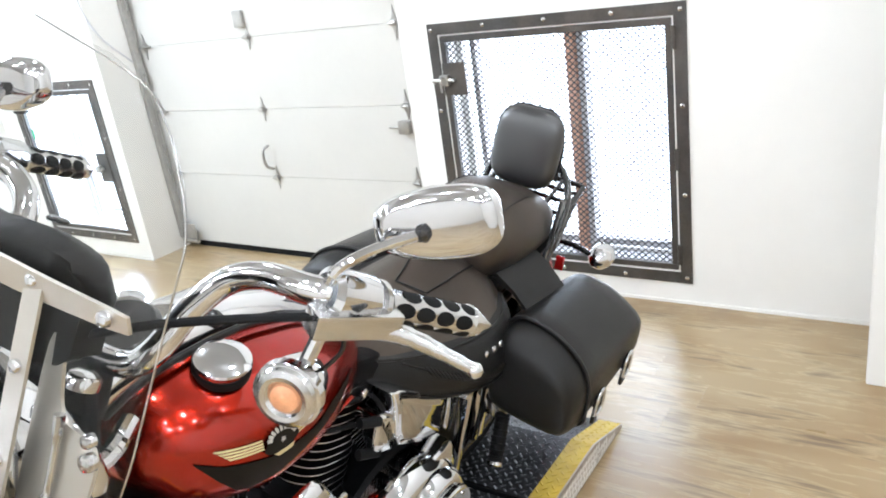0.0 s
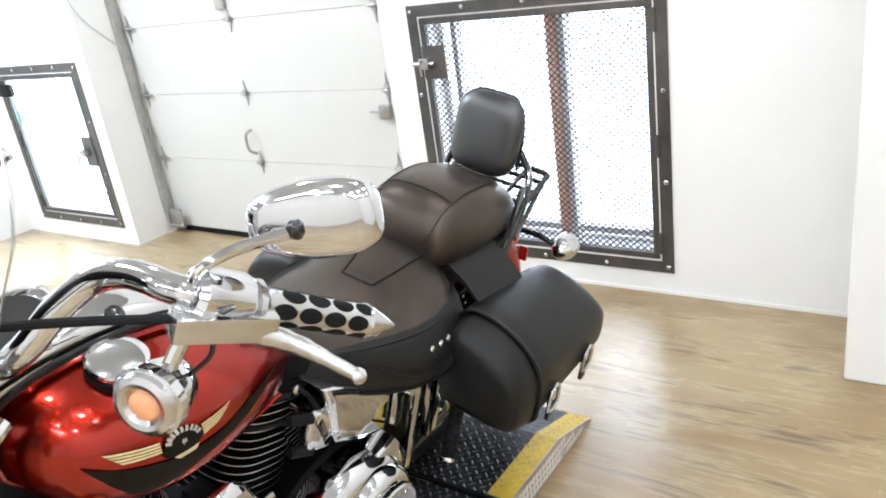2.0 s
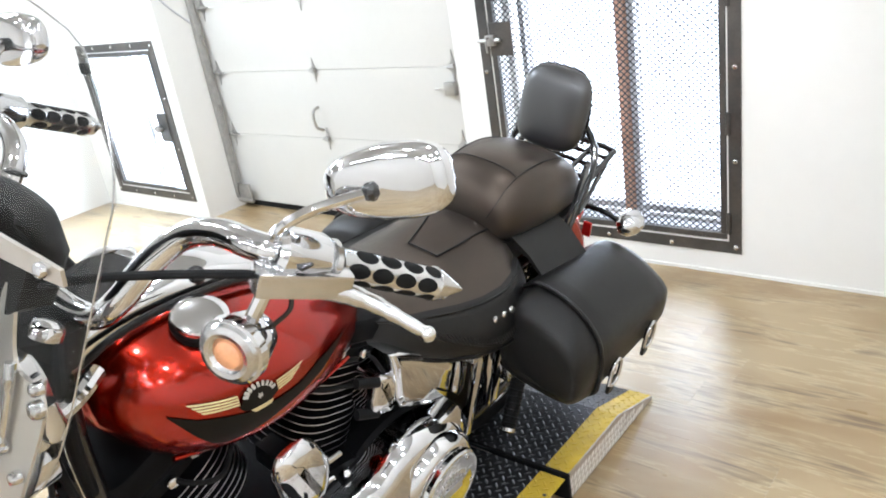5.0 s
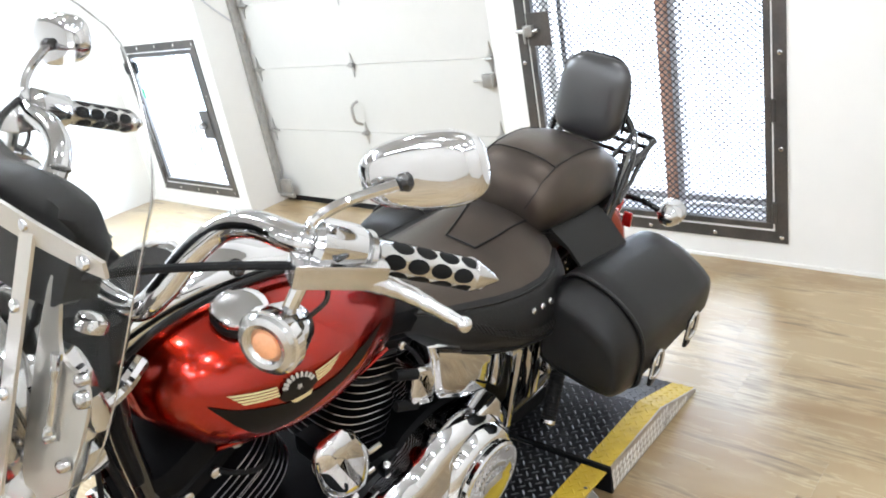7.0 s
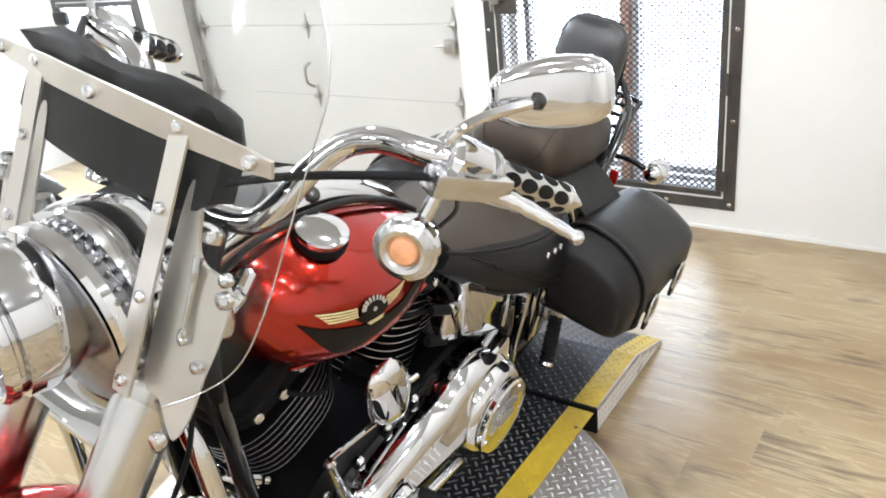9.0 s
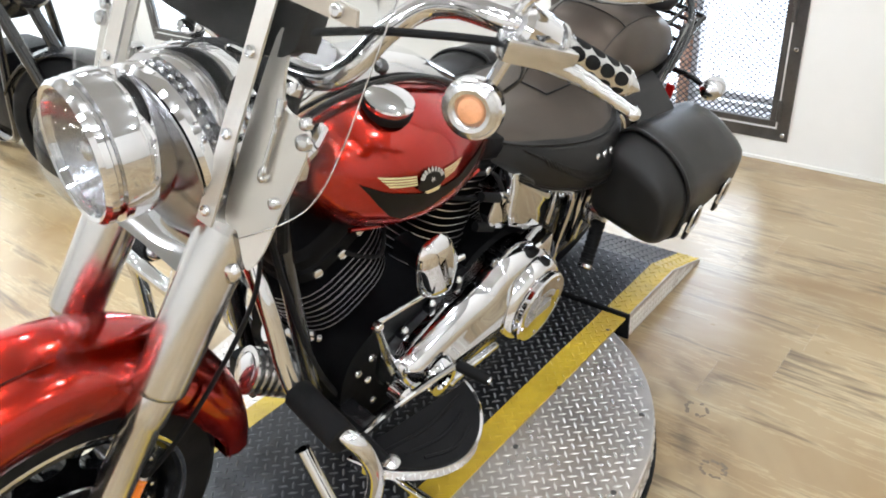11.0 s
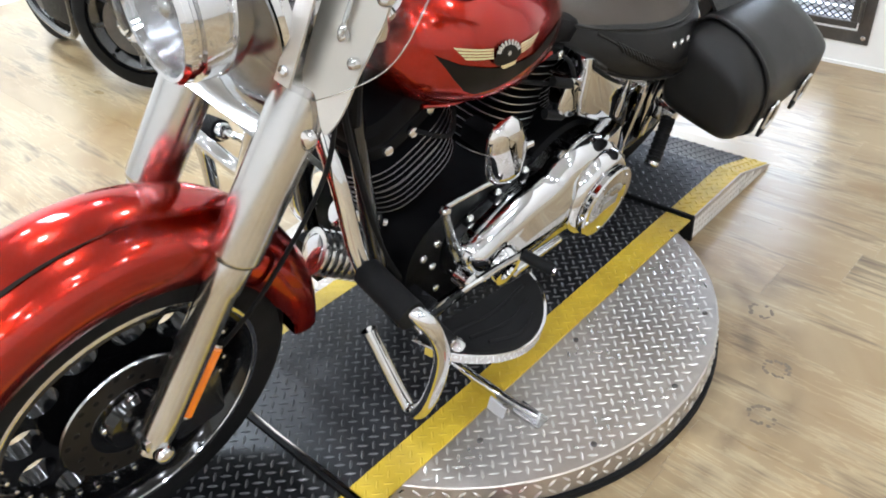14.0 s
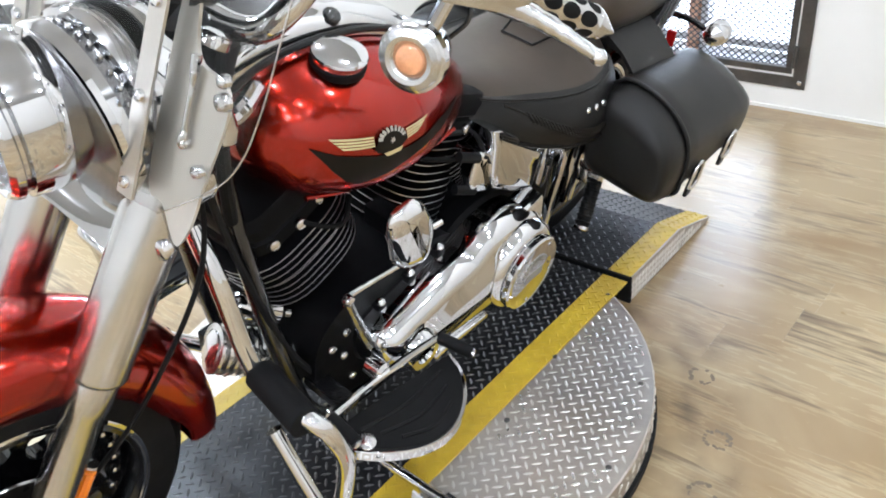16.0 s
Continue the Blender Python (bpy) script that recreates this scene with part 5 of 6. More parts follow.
    part("lens", lt([(-0.008, 0.003), (-0.007, 0.009), (-0.004, 0.0155), (0.0, 0.0175), (0.003, 0.016)], so, SD(sx), 32), M["signal"], sig, "pale amber lens")
    part("lens_ring", lt([(-0.001, 0.0165), (-0.006, 0.021), (-0.007, 0.026), (-0.004, 0.0325), (0.003, 0.0355)], so, SD(sx), 36, cap=False), M["satin"], sig, "bright lens ring")
    part("signal_stalk", tb([so + V(0, 0.032, 0.026), so + V(0.004 * sx, 0.045, 0.05), so + V(0.008 * sx, 0.058, 0.075)], 0.0085, seg=10), M["chrome"], sig)
    part("signal_wire", tb([so + V(0.01 * sx, 0.05, 0.012), so + V(0.018 * sx, 0.07, 0.03), so + V(0.01 * sx, 0.075, 0.06)], 0.003, seg=6), M["black"], sig)
    if sx < 0:
        for ob in set(hb.children) - ready:
            ob.location = (0.02, 0, -0.02)
# cables
for k, pts in enumerate([[(0.33, 0.685, 1.105), (0.27, 0.63, 1.105), (0.20, 0.565, 1.10), (0.13, 0.515, 1.075), (0.06, 0.505, 1.0), (0.04, 0.52, 0.92)], [(-0.31, 0.69, 1.115), (-0.22, 0.62, 1.12), (-0.13, 0.55, 1.06), (-0.06, 0.55, 0.95)]]):
    part("control_cable", tb(pts, 0.0052, seg=8), M["rubber"], hb, "black control cable")
for pts, r in (([(0.08, 0.57, 0.98), (0.095, 0.55, 0.90), (0.092, 0.548, 0.80), (0.08, 0.56, 0.70)], 0.010),):
    part("wiring_hose", tb(pts, r, seg=10), M["rubber"], hb, "black wiring hose")
part("neck_shroud", lt([(0.0, 0.06), (0.01, 0.085), (0.07, 0.09), (0.09, 0.075), (0.10, 0.04)], (0, 0.535, 0.90), (0, 0.25, 1), 28), M["rubber"], hb, "black cover behind the nacelle")
part("brake_line", tb([(0.075, 0.52, 0.86), (0.10, 0.50, 0.72), (0.105, 0.46, 0.62), (0.09, 0.36, 0.46), (0.075, 0.26, 0.36)], 0.004, seg=8), M["rubber"], fork, "black brake line")
for k in range(3):
    part("fork_top_cap", disc((0.10 * (k - 1), 0.545, 0.985), 0.02, 0.02, (0, 0.5, 0.85), 14), M["chrome"], fork)

# seats
SEAT = [(1.05, 0.06, 0.712, 0.70, 0.655), (1.09, 0.10, 0.708, 0.69, 0.635), (1.15, 0.142, 0.698, 0.675, 0.60), (1.22, 0.178, 0.684, 0.664, 0.570), (1.30, 0.205, 0.676, 0.650, 0.548), (1.37, 0.216, 0.677, 0.640, 0.534), (1.43, 0.216, 0.688, 0.637, 0.530), (1.48, 0.203, 0.703, 0.64, 0.535), (1.53, 0.17, 0.712, 0.65, 0.57), (1.56, 0.12, 0.70, 0.66, 0.60)]


def seat_z(x, y):
    for a, b in zip(SEAT, SEAT[1:]):
        if y <= b[0]:
            t = max(0, (y - a[0]) / (b[0] - a[0]))
            w, zt, ze = (a[k] + (b[k] - a[k]) * t for k in (1, 2, 3))
            return zt + 0.006 - (zt + 0.012 - ze) * min(1, abs(x) / (w * 0.85)) ** 2.6
    return SEAT[-1][2]


WC = 0.85
rings = []
for (y, w, zt, ze, zb) in SEAT:
    wc = w * WC
    top = [(wc * (k / 11 - 1), y, zt + 0.006 - (zt + 0.012 - ze) * abs(k / 11 - 1) ** 2.6) for k in range(23)]
    rings.append(top + [(wc * 0.97, y, ze - 0.014), (wc * 0.9, y, zb), (wc * 0.5, y, zb), (-wc * 0.5, y, zb), (-wc * 0.9, y, zb), (-wc * 0.97, y, ze - 0.014)])
seat = part("rider_seat", loft(bmesh.new(), rings), M["suede"], bike, "worn black leather rider seat with laced skirt", angle=50)


def skirt_x(w, ze, zb, z):
    """Half width of the seat skirt at height z."""
    t = min(max((ze + 0.004 - z) / (ze + 0.004 - zb), 0), 1)
    return w * (0.865 + 0.185 * math.sin(min(t * 1.25, 1) * math.pi / 2)) - 0.010 * max(0, t - 0.75)


rings = []
for (y, w, zt, ze, zb) in SEAT[:-1]:
    zz = [ze + 0.004 - (ze + 0.004 - zb) * k / 8 for k in range(9)]
    right = [(skirt_x(w, ze, zb, z), y, z) for z in zz] + [(w * 0.98, y, zb - 0.004), (w * 0.6, y, zb - 0.006)]
    rings.append(right + [(-x, y_, z) for x, y_, z in right[::-1]])
part("skirt", loft(bmesh.new(), rings), M["leather"], seat, "black laced leather skirt", angle=60)


def edge_at(y):
    for a, b in zip(SEAT, SEAT[1:]):
        if y <= b[0]:
            t = max(0, (y - a[0]) / (b[0] - a[0]))
            return [a[k] + (b[k] - a[k]) * t for k in (1, 3, 4)]


for sx in (1, -1):
    pts = [(sx * edge_at(y)[0] * 0.866, y, edge_at(y)[1] + 0.003) for y in (1.09, 1.15, 1.22, 1.29, 1.36, 1.43, 1.48)]
    part("edge_piping", tb(pts, 0.003, seg=6), M["leather"], seat)

    def on_skirt(y, f, out=0.0):
        w, ze, zb = edge_at(y)
        z = ze + (zb - ze) * f
        return V(sx * (skirt_x(w, ze, zb, z) + out), y, z)
    for i in range(26):
        t = i / 25
        y, f = 1.20 + 0.215 * t, 0.30 + 0.45 * math.sin(t * 1.75)
        part("lace", tb([on_skirt(y - 0.003, f - 0.10, 0.0005), on_skirt(y + 0.001, f, 0.0032), on_skirt(y + 0.007, f + 0.10, 0.0005)], 0.0024, seg=6, n=2), M["leather"], seat)
    part("skirt_seam", tb([on_skirt(1.155 + 0.05 * k, 0.06 + 0.80 * math.sin(k * 0.30), 0.001) for k in range(6)], 0.0024, seg=6), M["leather"], seat)
    part("skirt_edge", tb([on_skirt(y, 0.97, 0.0) for y in (1.08, 1.15, 1.22, 1.29, 1.36, 1.42, 1.48)], 0.0035, seg=6), M["leather"], seat)
    for y in (1.358, 1.388, 1.416):
        p = on_skirt(y, 0.30)
        part("stud", disc(p, 0.0082, 0.006, (sx, 0, 0.25), 14, 0.6), M["chrome"], seat, "chrome stud")
    part("seat_clip", bx(*sorted((0.17 * sx, 0.205 * sx)), 1.30, 1.35, 0.522, 0.538, bev=0.004), M["satin"], seat, "small metal clip")
for x0, x1, y0, y1 in ((-0.04, -0.075, 1.375, 1.52), (0.04, 0.075, 1.375, 1.52), (-0.04, 0.04, 1.375, 1.375)):
    part("seam", tb([(x0 + (x1 - x0) * k / 5, y0 + (y1 - y0) * k / 5, seat_z(x0 + (x1 - x0) * k / 5, y0 + (y1 - y0) * k / 5) + 0.0012) for k in range(6)], 0.0026, seg=6, n=3), M["leather"], seat)
part("seat_badge", bx(-0.034, 0.034, 1.352, 1.364, 0.662, 0.668, bev=0.002), M["satin"], seat, "small metal badge")
PIL = [(1.512, 0.086, 0.742, 0.682), (1.522, 0.108, 0.778, 0.672), (1.545, 0.122, 0.806, 0.666), (1.59, 0.131, 0.824, 0.662), (1.65, 0.138, 0.829, 0.660), (1.72, 0.142, 0.822, 0.660), (1.79, 0.138, 0.802, 0.664), (1.84, 0.120, 0.774, 0.674), (1.865, 0.085, 0.748, 0.688)]


def pil_sec(y, w, zt, zb):
    ring = []
    for k in range(40):
        a = 2 * math.pi * k / 40
        c, s_ = math.cos(a), math.sin(a)
        zm = zb + (zt - zb) * 0.36
        ring.append((w * math.copysign(abs(c) ** 0.72, c), y, zm + ((zt - zm) if s_ > 0 else (zm - zb)) * math.copysign(abs(s_) ** (0.80 if s_ > 0 else 0.5), s_)))
    return ring


pil = part("pillion_seat", loft(bmesh.new(), [pil_sec(*q) for q in PIL]), M["suede"], bike, "black leather pillion seat with stitched top panel", angle=75)


def pil_at(u, k):
    """A point on the pillion seat's top: k an index into PIL, u the angle from its right side."""
    y, w, zt, zb = PIL[k]
    zm, a = zb + (zt - zb) * 0.36, radians(u)
    c, s_ = math.cos(a), math.sin(a)
    return V(w * math.copysign(abs(c) ** 0.72, c), y, zm + (zt - zm) * abs(s_) ** 0.80 + 0.001)


for s in (1, -1):
    part("seam", tb([pil_at(90 - s * (90 - q), k) for k, q in ((0, 44), (1, 48), (2, 52), (3, 55), (4, 57), (5, 58), (6, 58))], 0.0014, seg=6), M["leather"], pil)
part("seam", tb([pil_at(q, 3) + V(0, 0, 0.0005) for q in (125, 110, 90, 70, 55)], 0.0013, seg=6), M["leather"], pil)
part("pillion_skirt", loft(bmesh.new(), [[(x, y, z) for x, z in ((-w * 1.02, zb + 0.012), (-w * 1.0, zb - 0.012), (w * 1.0, zb - 0.012), (w * 1.02, zb + 0.012))] for y, w, zt, zb in PIL]), M["leather"], pil, "black base rim")

# backrest, sissy bar and rack
rings = []
for t, a, b in ((-0.0305, 0.004, 0.004), (-0.0302, 0.030, 0.033), (-0.0290, 0.055, 0.059), (-0.0262, 0.074, 0.078), (-0.0215, 0.087, 0.091), (-0.0150, 0.095, 0.098), (-0.007, 0.0995, 0.102), (0.003, 0.100, 0.102), (0.011, 0.097, 0.100), (0.017, 0.090, 0.094), (0.021, 0.078, 0.083)):
    rings.append([(x, t, z if z < 0 else z) for x, z in oval(0, 0, a, b, 40, 3.4)])
bm = loft(bmesh.new(), rings)
for v in bm.verts:
    v.co.x *= 0.93 + 0.02 * v.co.z / 0.12
    if v.co.z < 0:
        v.co.x *= 1 + 0.05 * (v.co.z / 0.1) ** 2
bmesh.ops.transform(bm, matrix=Matrix.Translation((0.004, 1.875, 0.872)) @ Matrix.Rotation(radians(-12), 4, "X"), verts=bm.verts[:])
pad = part("backrest_pad", bm, M["vinyl"], bike, "black padded backrest", angle=60)
part("welt", tb([(-0.094, 1.878, 0.80), (-0.092, 1.893, 0.90), (-0.06, 1.906, 0.96), (0, 1.909, 0.968), (0.06, 1.906, 0.96), (0.092, 1.893, 0.90), (0.094, 1.878, 0.80)], 0.004, seg=6), M["leather"], pad)
sis = part("sissy_bar", tb([(0.15, 1.70, 0.56), (0.152, 1.77, 0.66), (0.152, 1.83, 0.76), (0.12, 1.885, 0.81), (0.05, 1.905, 0.87)], 0.009, seg=10), M["black"], bike, "black tubular sissy bar")
part("upright", tb([(-0.13, 1.74, 0.56), (-0.125, 1.80, 0.64), (-0.115, 1.86, 0.72), (-0.10, 1.895, 0.79), (-0.05, 1.905, 0.86)], 0.009, seg=10), M["black"], sis)
part("side_plate", prism(bmesh.new(), [(1.66, 0.54), (1.70, 0.53), (1.80, 0.70), (1.815, 0.79), (1.795, 0.79), (1.765, 0.70)], 0.146, 0.155, bev=0.002), M["black"], sis, smooth=False)
rack = part("luggage_rack", tb([(0.145, 1.82, 0.70), (0.125, 1.88, 0.705), (0.122, 1.93, 0.718), (0.122, 2.0, 0.740), (0.110, 2.022, 0.746), (0.0, 2.026, 0.748), (-0.110, 2.022, 0.746), (-0.122, 2.0, 0.740), (-0.122, 1.93, 0.718), (-0.125, 1.88, 0.705), (-0.145, 1.82, 0.70)], 0.0075, seg=10), M["black"], bike, "black tubular luggage rack")
for y, z in ((1.895, 0.709), (1.945, 0.723), (1.985, 0.736)):
    part("rack_bar", tb([(-0.122, y, z), (0.122, y, z)], 0.006, seg=8), M["black"], rack)
for x in (-0.06, 0.06):
    part("rack_bar", tb([(x, 1.895, 0.709), (x, 2.024, 0.747)], 0.006, seg=8), M["black"], rack)
part("rack_bar", tb([(0.150, 1.80, 0.66), (0.135, 1.88, 0.675), (0.124, 1.95, 0.705), (0.122, 1.99, 0.735)], 0.0065, seg=8), M["black"], rack)

# rear fender and lamps
fender("rear_fender", RAX, -25, 150, 0.40, 0.31, 0.098, "candy red rear fender")
part("tail_lamp", lt([(0, 0.04), (0.02, 0.045), (0.05, 0.04), (0.06, 0.02)], (0, 2.03, 0.50), (0, 1, 0.1), 28), M["redlens"], bike, "red tail lamp")
for sx in (1, -1):
    bar = part("rear_signal", tb([(0.10 * sx, 1.93, 0.615), (0.16 * sx, 1.925, 0.62), (0.215 * sx, 1.92, 0.612)], 0.008, seg=10), M["black"], bike, "rear turn signal")
    part("bullet", lt([(-0.035, 0.004), (-0.028, 0.018), (-0.012, 0.029), (0.008, 0.033), (0.03, 0.032), (0.034, 0.026)], (0.235 * sx, 1.925, 0.609), (0.0, 1, 0), 28), M["chrome"], bar, "chrome bullet housing")
    part("lens", lt([(0, 0.028), (0.008, 0.024), (0.012, 0.01)], (0.235 * sx, 1.96, 0.609), (0, 1, 0), 24), M["redlens"], bar, "red lens")
    part("reflector", bx(0.135 * sx - 0.012, 0.135 * sx + 0.012, 1.90, 1.91, 0.545, 0.585, bev=0.003), M["redlens"], bar)
    # saddlebag
    def bag_sec(y, e, grow=0.0):
        lift, top = 0.15 * (y - 1.62) + 0.025, -0.10 * (y - 1.60)
        sec = [(0.19, 0.598 + top), (0.225, 0.622 + top), (0.29, 0.615 + top), (0.345, 0.588 + top), (0.382, 0.552 + top * 0.6), (0.398, 0.51), (0.40, 0.455), (0.396, 0.425 + lift * 0.7), (0.372, 0.40 + lift), (0.31, 0.398 + lift), (0.22, 0.405 + lift * 0.6), (0.19, 0.43 + lift * 0.5), (0.182, 0.51)]
        cx, cz = 0.285, 0.50
        pts = smooth_path([(x, 0, z) for x, z in sec] + [(sec[0][0], 0, sec[0][1])], 3)[:-1]
        out = []
        for i, p in enumerate(pts):
            sag = 0.006 * math.sin(9 * y + i * 0.55) + (0.010 * math.sin(i * 0.75 + 40 * y) if y < 1.50 else 0.0)
            out.append(((cx + (p.x - cx) * (0.6 + 0.4 * e + grow + sag)) * sx, y, cz + (p.z - cz) * (e + grow + sag)))
        return out
    bag = part("saddlebag", loft(bmesh.new(), [bag_sec(y, e) for y, e in ((1.415, 0.46), (1.42, 0.66), (1.436, 0.80), (1.46, 0.90), (1.49, 0.965), (1.55, 1.0), (1.68, 1.0), (1.78, 0.99), (1.825, 0.95), (1.85, 0.84), (1.86, 0.62))]), M["leather"], bike, "black leather saddlebag with two buckled straps", angle=60)
    rings = []
    for y, e in ((1.503, 1.0), (1.51, 1.02), (1.56, 1.03), (1.68, 1.03), (1.78, 1.02), (1.83, 0.985), (1.858, 0.87), (1.868, 0.70)):
        full = bag_sec(y, e, 0.02)[:19]
        inn = bag_sec(y, e - 0.02, 0.0)[:19]
        rings.append(full + inn[::-1])
    part("lid", loft(bmesh.new(), rings), M["leather"], bag, "", angle=60)
    part("piping", tb(bag_sec(1.50, 1.012, 0.012)[:25:3], 0.0048, seg=8), M["leather"], bag, "black piped edge")
    for y in (1.56, 1.74):
        part("strap", bx(*sorted((0.399 * sx, 0.408 * sx)), y - 0.015, y + 0.015, 0.445, 0.475, bev=0.003), M["leather"], bag)
        part("buckle", tb([(0.411 * sx, y - 0.022, 0.43), (0.412 * sx, y - 0.02, 0.475), (0.412 * sx, y, 0.49), (0.412 * sx, y + 0.02, 0.475), (0.411 * sx, y + 0.022, 0.43), (0.411 * sx, y, 0.42), (0.411 * sx, y - 0.022, 0.43)], 0.0048, seg=8), M["satin"], bag, "nickel buckle")
        part("strap_end", bx(*sorted((0.402 * sx, 0.412 * sx)), y - 0.013, y + 0.013, 0.395, 0.44, bev=0.004), M["leather"], bag)
# yoke over the fender joining the bags
rings = []
for y in (1.545, 1.60, 1.66, 1.725):
    rings.append([(x, y, z) for x, z in [(-0.225, 0.61), (-0.17, 0.66), (-0.1, 0.70), (0, 0.71), (0.1, 0.70), (0.17, 0.66), (0.225, 0.61), (0.22, 0.605), (0.165, 0.653), (0, 0.702), (-0.165, 0.653), (-0.22, 0.605)]])
part("bag_yoke", loft(bmesh.new(), rings), M["leather"], bike, "black leather saddlebag yoke", angle=60)

# frame
fr = part("frame", tb([(0.045, 0.57, 0.86), (0.07, 0.565, 0.72), (0.095, 0.60, 0.45), (0.11, 0.66, 0.20), (0.12, 0.75, 0.125), (0.125, 1.0, 0.12), (0.125, 1.35, 0.14), (0.12, 1.42, 0.30), (0.11, 1.38, 0.55)], 0.0165, seg=12), M["black"], bike, "gloss black tubular frame")
part("frame_tube", tb([(-0.045, 0.57, 0.86), (-0.07, 0.565, 0.72), (-0.095, 0.60, 0.45), (-0.11, 0.66, 0.20), (-0.12, 0.75, 0.125), (-0.125, 1.0, 0.12), (-0.125, 1.35, 0.14), (-0.12, 1.42, 0.30), (-0.11, 1.38, 0.55)], 0.0165, seg=12), M["black"], fr)
part("backbone", tb([(0, 0.56, 0.86), (0, 0.75, 0.78), (0, 1.0, 0.70), (0, 1.2, 0.60), (0, 1.35, 0.50)], 0.028, seg=14), M["black"], fr)
part("neck", lt([(0, 0.034), (0.16, 0.034)], (0, 0.505, 0.80), (0, 0.3, 1), 20), M["black"], fr)
for sx in (1, -1):
    part("swingarm", tb([(0.13 * sx, 1.30, 0.26), (0.145 * sx, 1.45, 0.28), (0.145 * sx, 1.66, 0.315)], 0.022, seg=12), M["black"], fr)
    part("fender_strut", tb([(0.125 * sx, 1.36, 0.52), (0.13 * sx, 1.5, 0.60), (0.13 * sx, 1.70, 0.62)], 0.014, seg=10), M["chrome"], fr)
    part("rear_axle_cover", disc(V(0.16 * sx, 1.66, 0.315), 0.03, 0.025, (sx, 0, 0), 20), M["chrome"], fr)

# engine
eng = part("engine", loft(bmesh.new(), [[(x, y, z) for y, z in oval(0.88, 0.30, 0.24 if abs(x) < 0.1 else 0.215, 0.165 if abs(x) < 0.1 else 0.145, 36, 2.8)] for x in (-0.13, -0.11, 0.0, 0.11, 0.13)]), M["cast"], bike, "black V-twin engine with bright-edged cooling fins", angle=40)
part("gearbox", bx(-0.12, 0.125, 1.05, 1.34, 0.19, 0.44, bev=0.03), M["cast"], eng)
for cy, lean in ((0.765, -24), (0.985, 20)):
    mtx = Matrix.Translation((0, cy - (0.0 if lean < 0 else 0.01), 0.417 if lean < 0 else 0.40)) @ Matrix.Rotation(radians(-lean), 4, "X")
    cyl = part("cylinder", lt([(0.0, 0.066), (0.27, 0.066)], (0, 0, 0), (0, 0, 1), 28), M["cast"], eng, "finned black cylinder")
    cyl.matrix_local = mtx
    for i in range(4 if lean < 0 else 0, 13):
        z = 0.03 + 0.0165 * i
        a, b = ((0.097 if i < 9 else 0.104), (0.088 if i < 9 else 0.096)) if lean < 0 else (0.084, 0.082)
        o = oval(0, 0, a * 1.10, b * (1.28 if lean < 0 else 1.10), 36, 3.0)
        part("fin", loft(bmesh.new(), [[(x, y, z) for x, y in o], [(x, y, z + 0.0035) for x, y in o]]), M["cast"], cyl, smooth=True)
        ring = [[(x * s, y * s, z + h) for x, y in o] for s, h in ((0.994, 0.0008), (1.004, 0.0010), (1.004, 0.0026), (0.994, 0.0028))]
        part("fin_edge", loft(bmesh.new(), ring, cap=False), M["fin"], cyl, "machined bright fin edge")
    part("cylinder_head", loft(bmesh.new(), [[(x, y, z) for x, y in oval(0, 0, w, d, 28, 3.4)] for z, w, d in ((0.245, 0.10, 0.092), (0.25, 0.105, 0.097), (0.275, 0.105, 0.097), (0.282, 0.098, 0.09))]), M["cast"], cyl)
    part("rocker_box", loft(bmesh.new(), [[(x, y, z) for x, y in oval(0, 0, w, d, 28, 3.6)] for z, w, d in ((0.283, 0.103, 0.085), (0.287, 0.108, 0.09), (0.31, 0.108, 0.09), (0.325, 0.098, 0.08), (0.33, 0.08, 0.06))]), M["cast"], cyl)
    for x, y in ((0.10, 0.05), (0.10, -0.05), (0.108, 0.0)):
        part("head_bolt", disc((x, y, 0.262), 0.010, 0.010, (1, 0, 0.2), 10), M["chrome"], cyl, "chrome bolt")
    part("spark_plug_wire", tb([(0.06, 0.0, 0.26), (0.125, 0.01, 0.26), (0.14, 0.05, 0.22), (0.10, 0.10, 0.2)], 0.0045, seg=8), M["rubber"], cyl)
    part("pushrod_tube", tb([(-0.12, 0.03, -0.05), (-0.11, 0.03, 0.26)], 0.011, seg=10), M["chrome"], cyl)
# coil and breather bits between tank and cylinders
for pts, r, m in (([(0.02, 0.92, 0.70), (0.10, 0.98, 0.67), (0.12, 1.04, 0.655)], 0.005, "rubber"), ([(0.03, 0.90, 0.65), (0.10, 0.95, 0.63), (0.12, 1.03, 0.60)], 0.005, "rubber"), ([(0.06, 0.98, 0.72), (0.11, 1.0, 0.69), (0.09, 1.05, 0.68)], 0.01, "chrome")):
    part("ignition_lead", tb(pts, r, seg=8), M[m], eng)
part("coil_cover", puff(closed([(1.048, 0.534), (1.080, 0.512), (1.108, 0.504), (1.118, 0.532), (1.124, 0.577), (1.097, 0.600), (1.064, 0.612), (1.054, 0.582)], 3), dome(0.10, 0.160, 0.012, 0.004)), M["chrome"], eng, "chrome coil cover", angle=50)
for z, k in ((0.600, 0), (0.525, 1)):
    part("plug_boot", tb([(0.135, 1.022, z + 0.016), (0.150, 1.064, z + 0.002)], 0.0105, seg=12), M["rubber"], eng, "black rubber boot")
# exhaust on the far side
part("exhaust_pipe", tb([(-0.1, 0.72, 0.50), (-0.15, 0.66, 0.46), (-0.17, 0.66, 0.30), (-0.17, 0.78, 0.20), (-0.18, 1.1, 0.19), (-0.19, 1.9, 0.24)], 0.028, seg=16), M["chrome"], eng, "chrome exhaust pipe")
part("muffler", tb([(-0.2, 1.2, 0.18), (-0.2, 1.95, 0.22)], 0.045, seg=20), M["chrome"], eng, "chrome muffler")

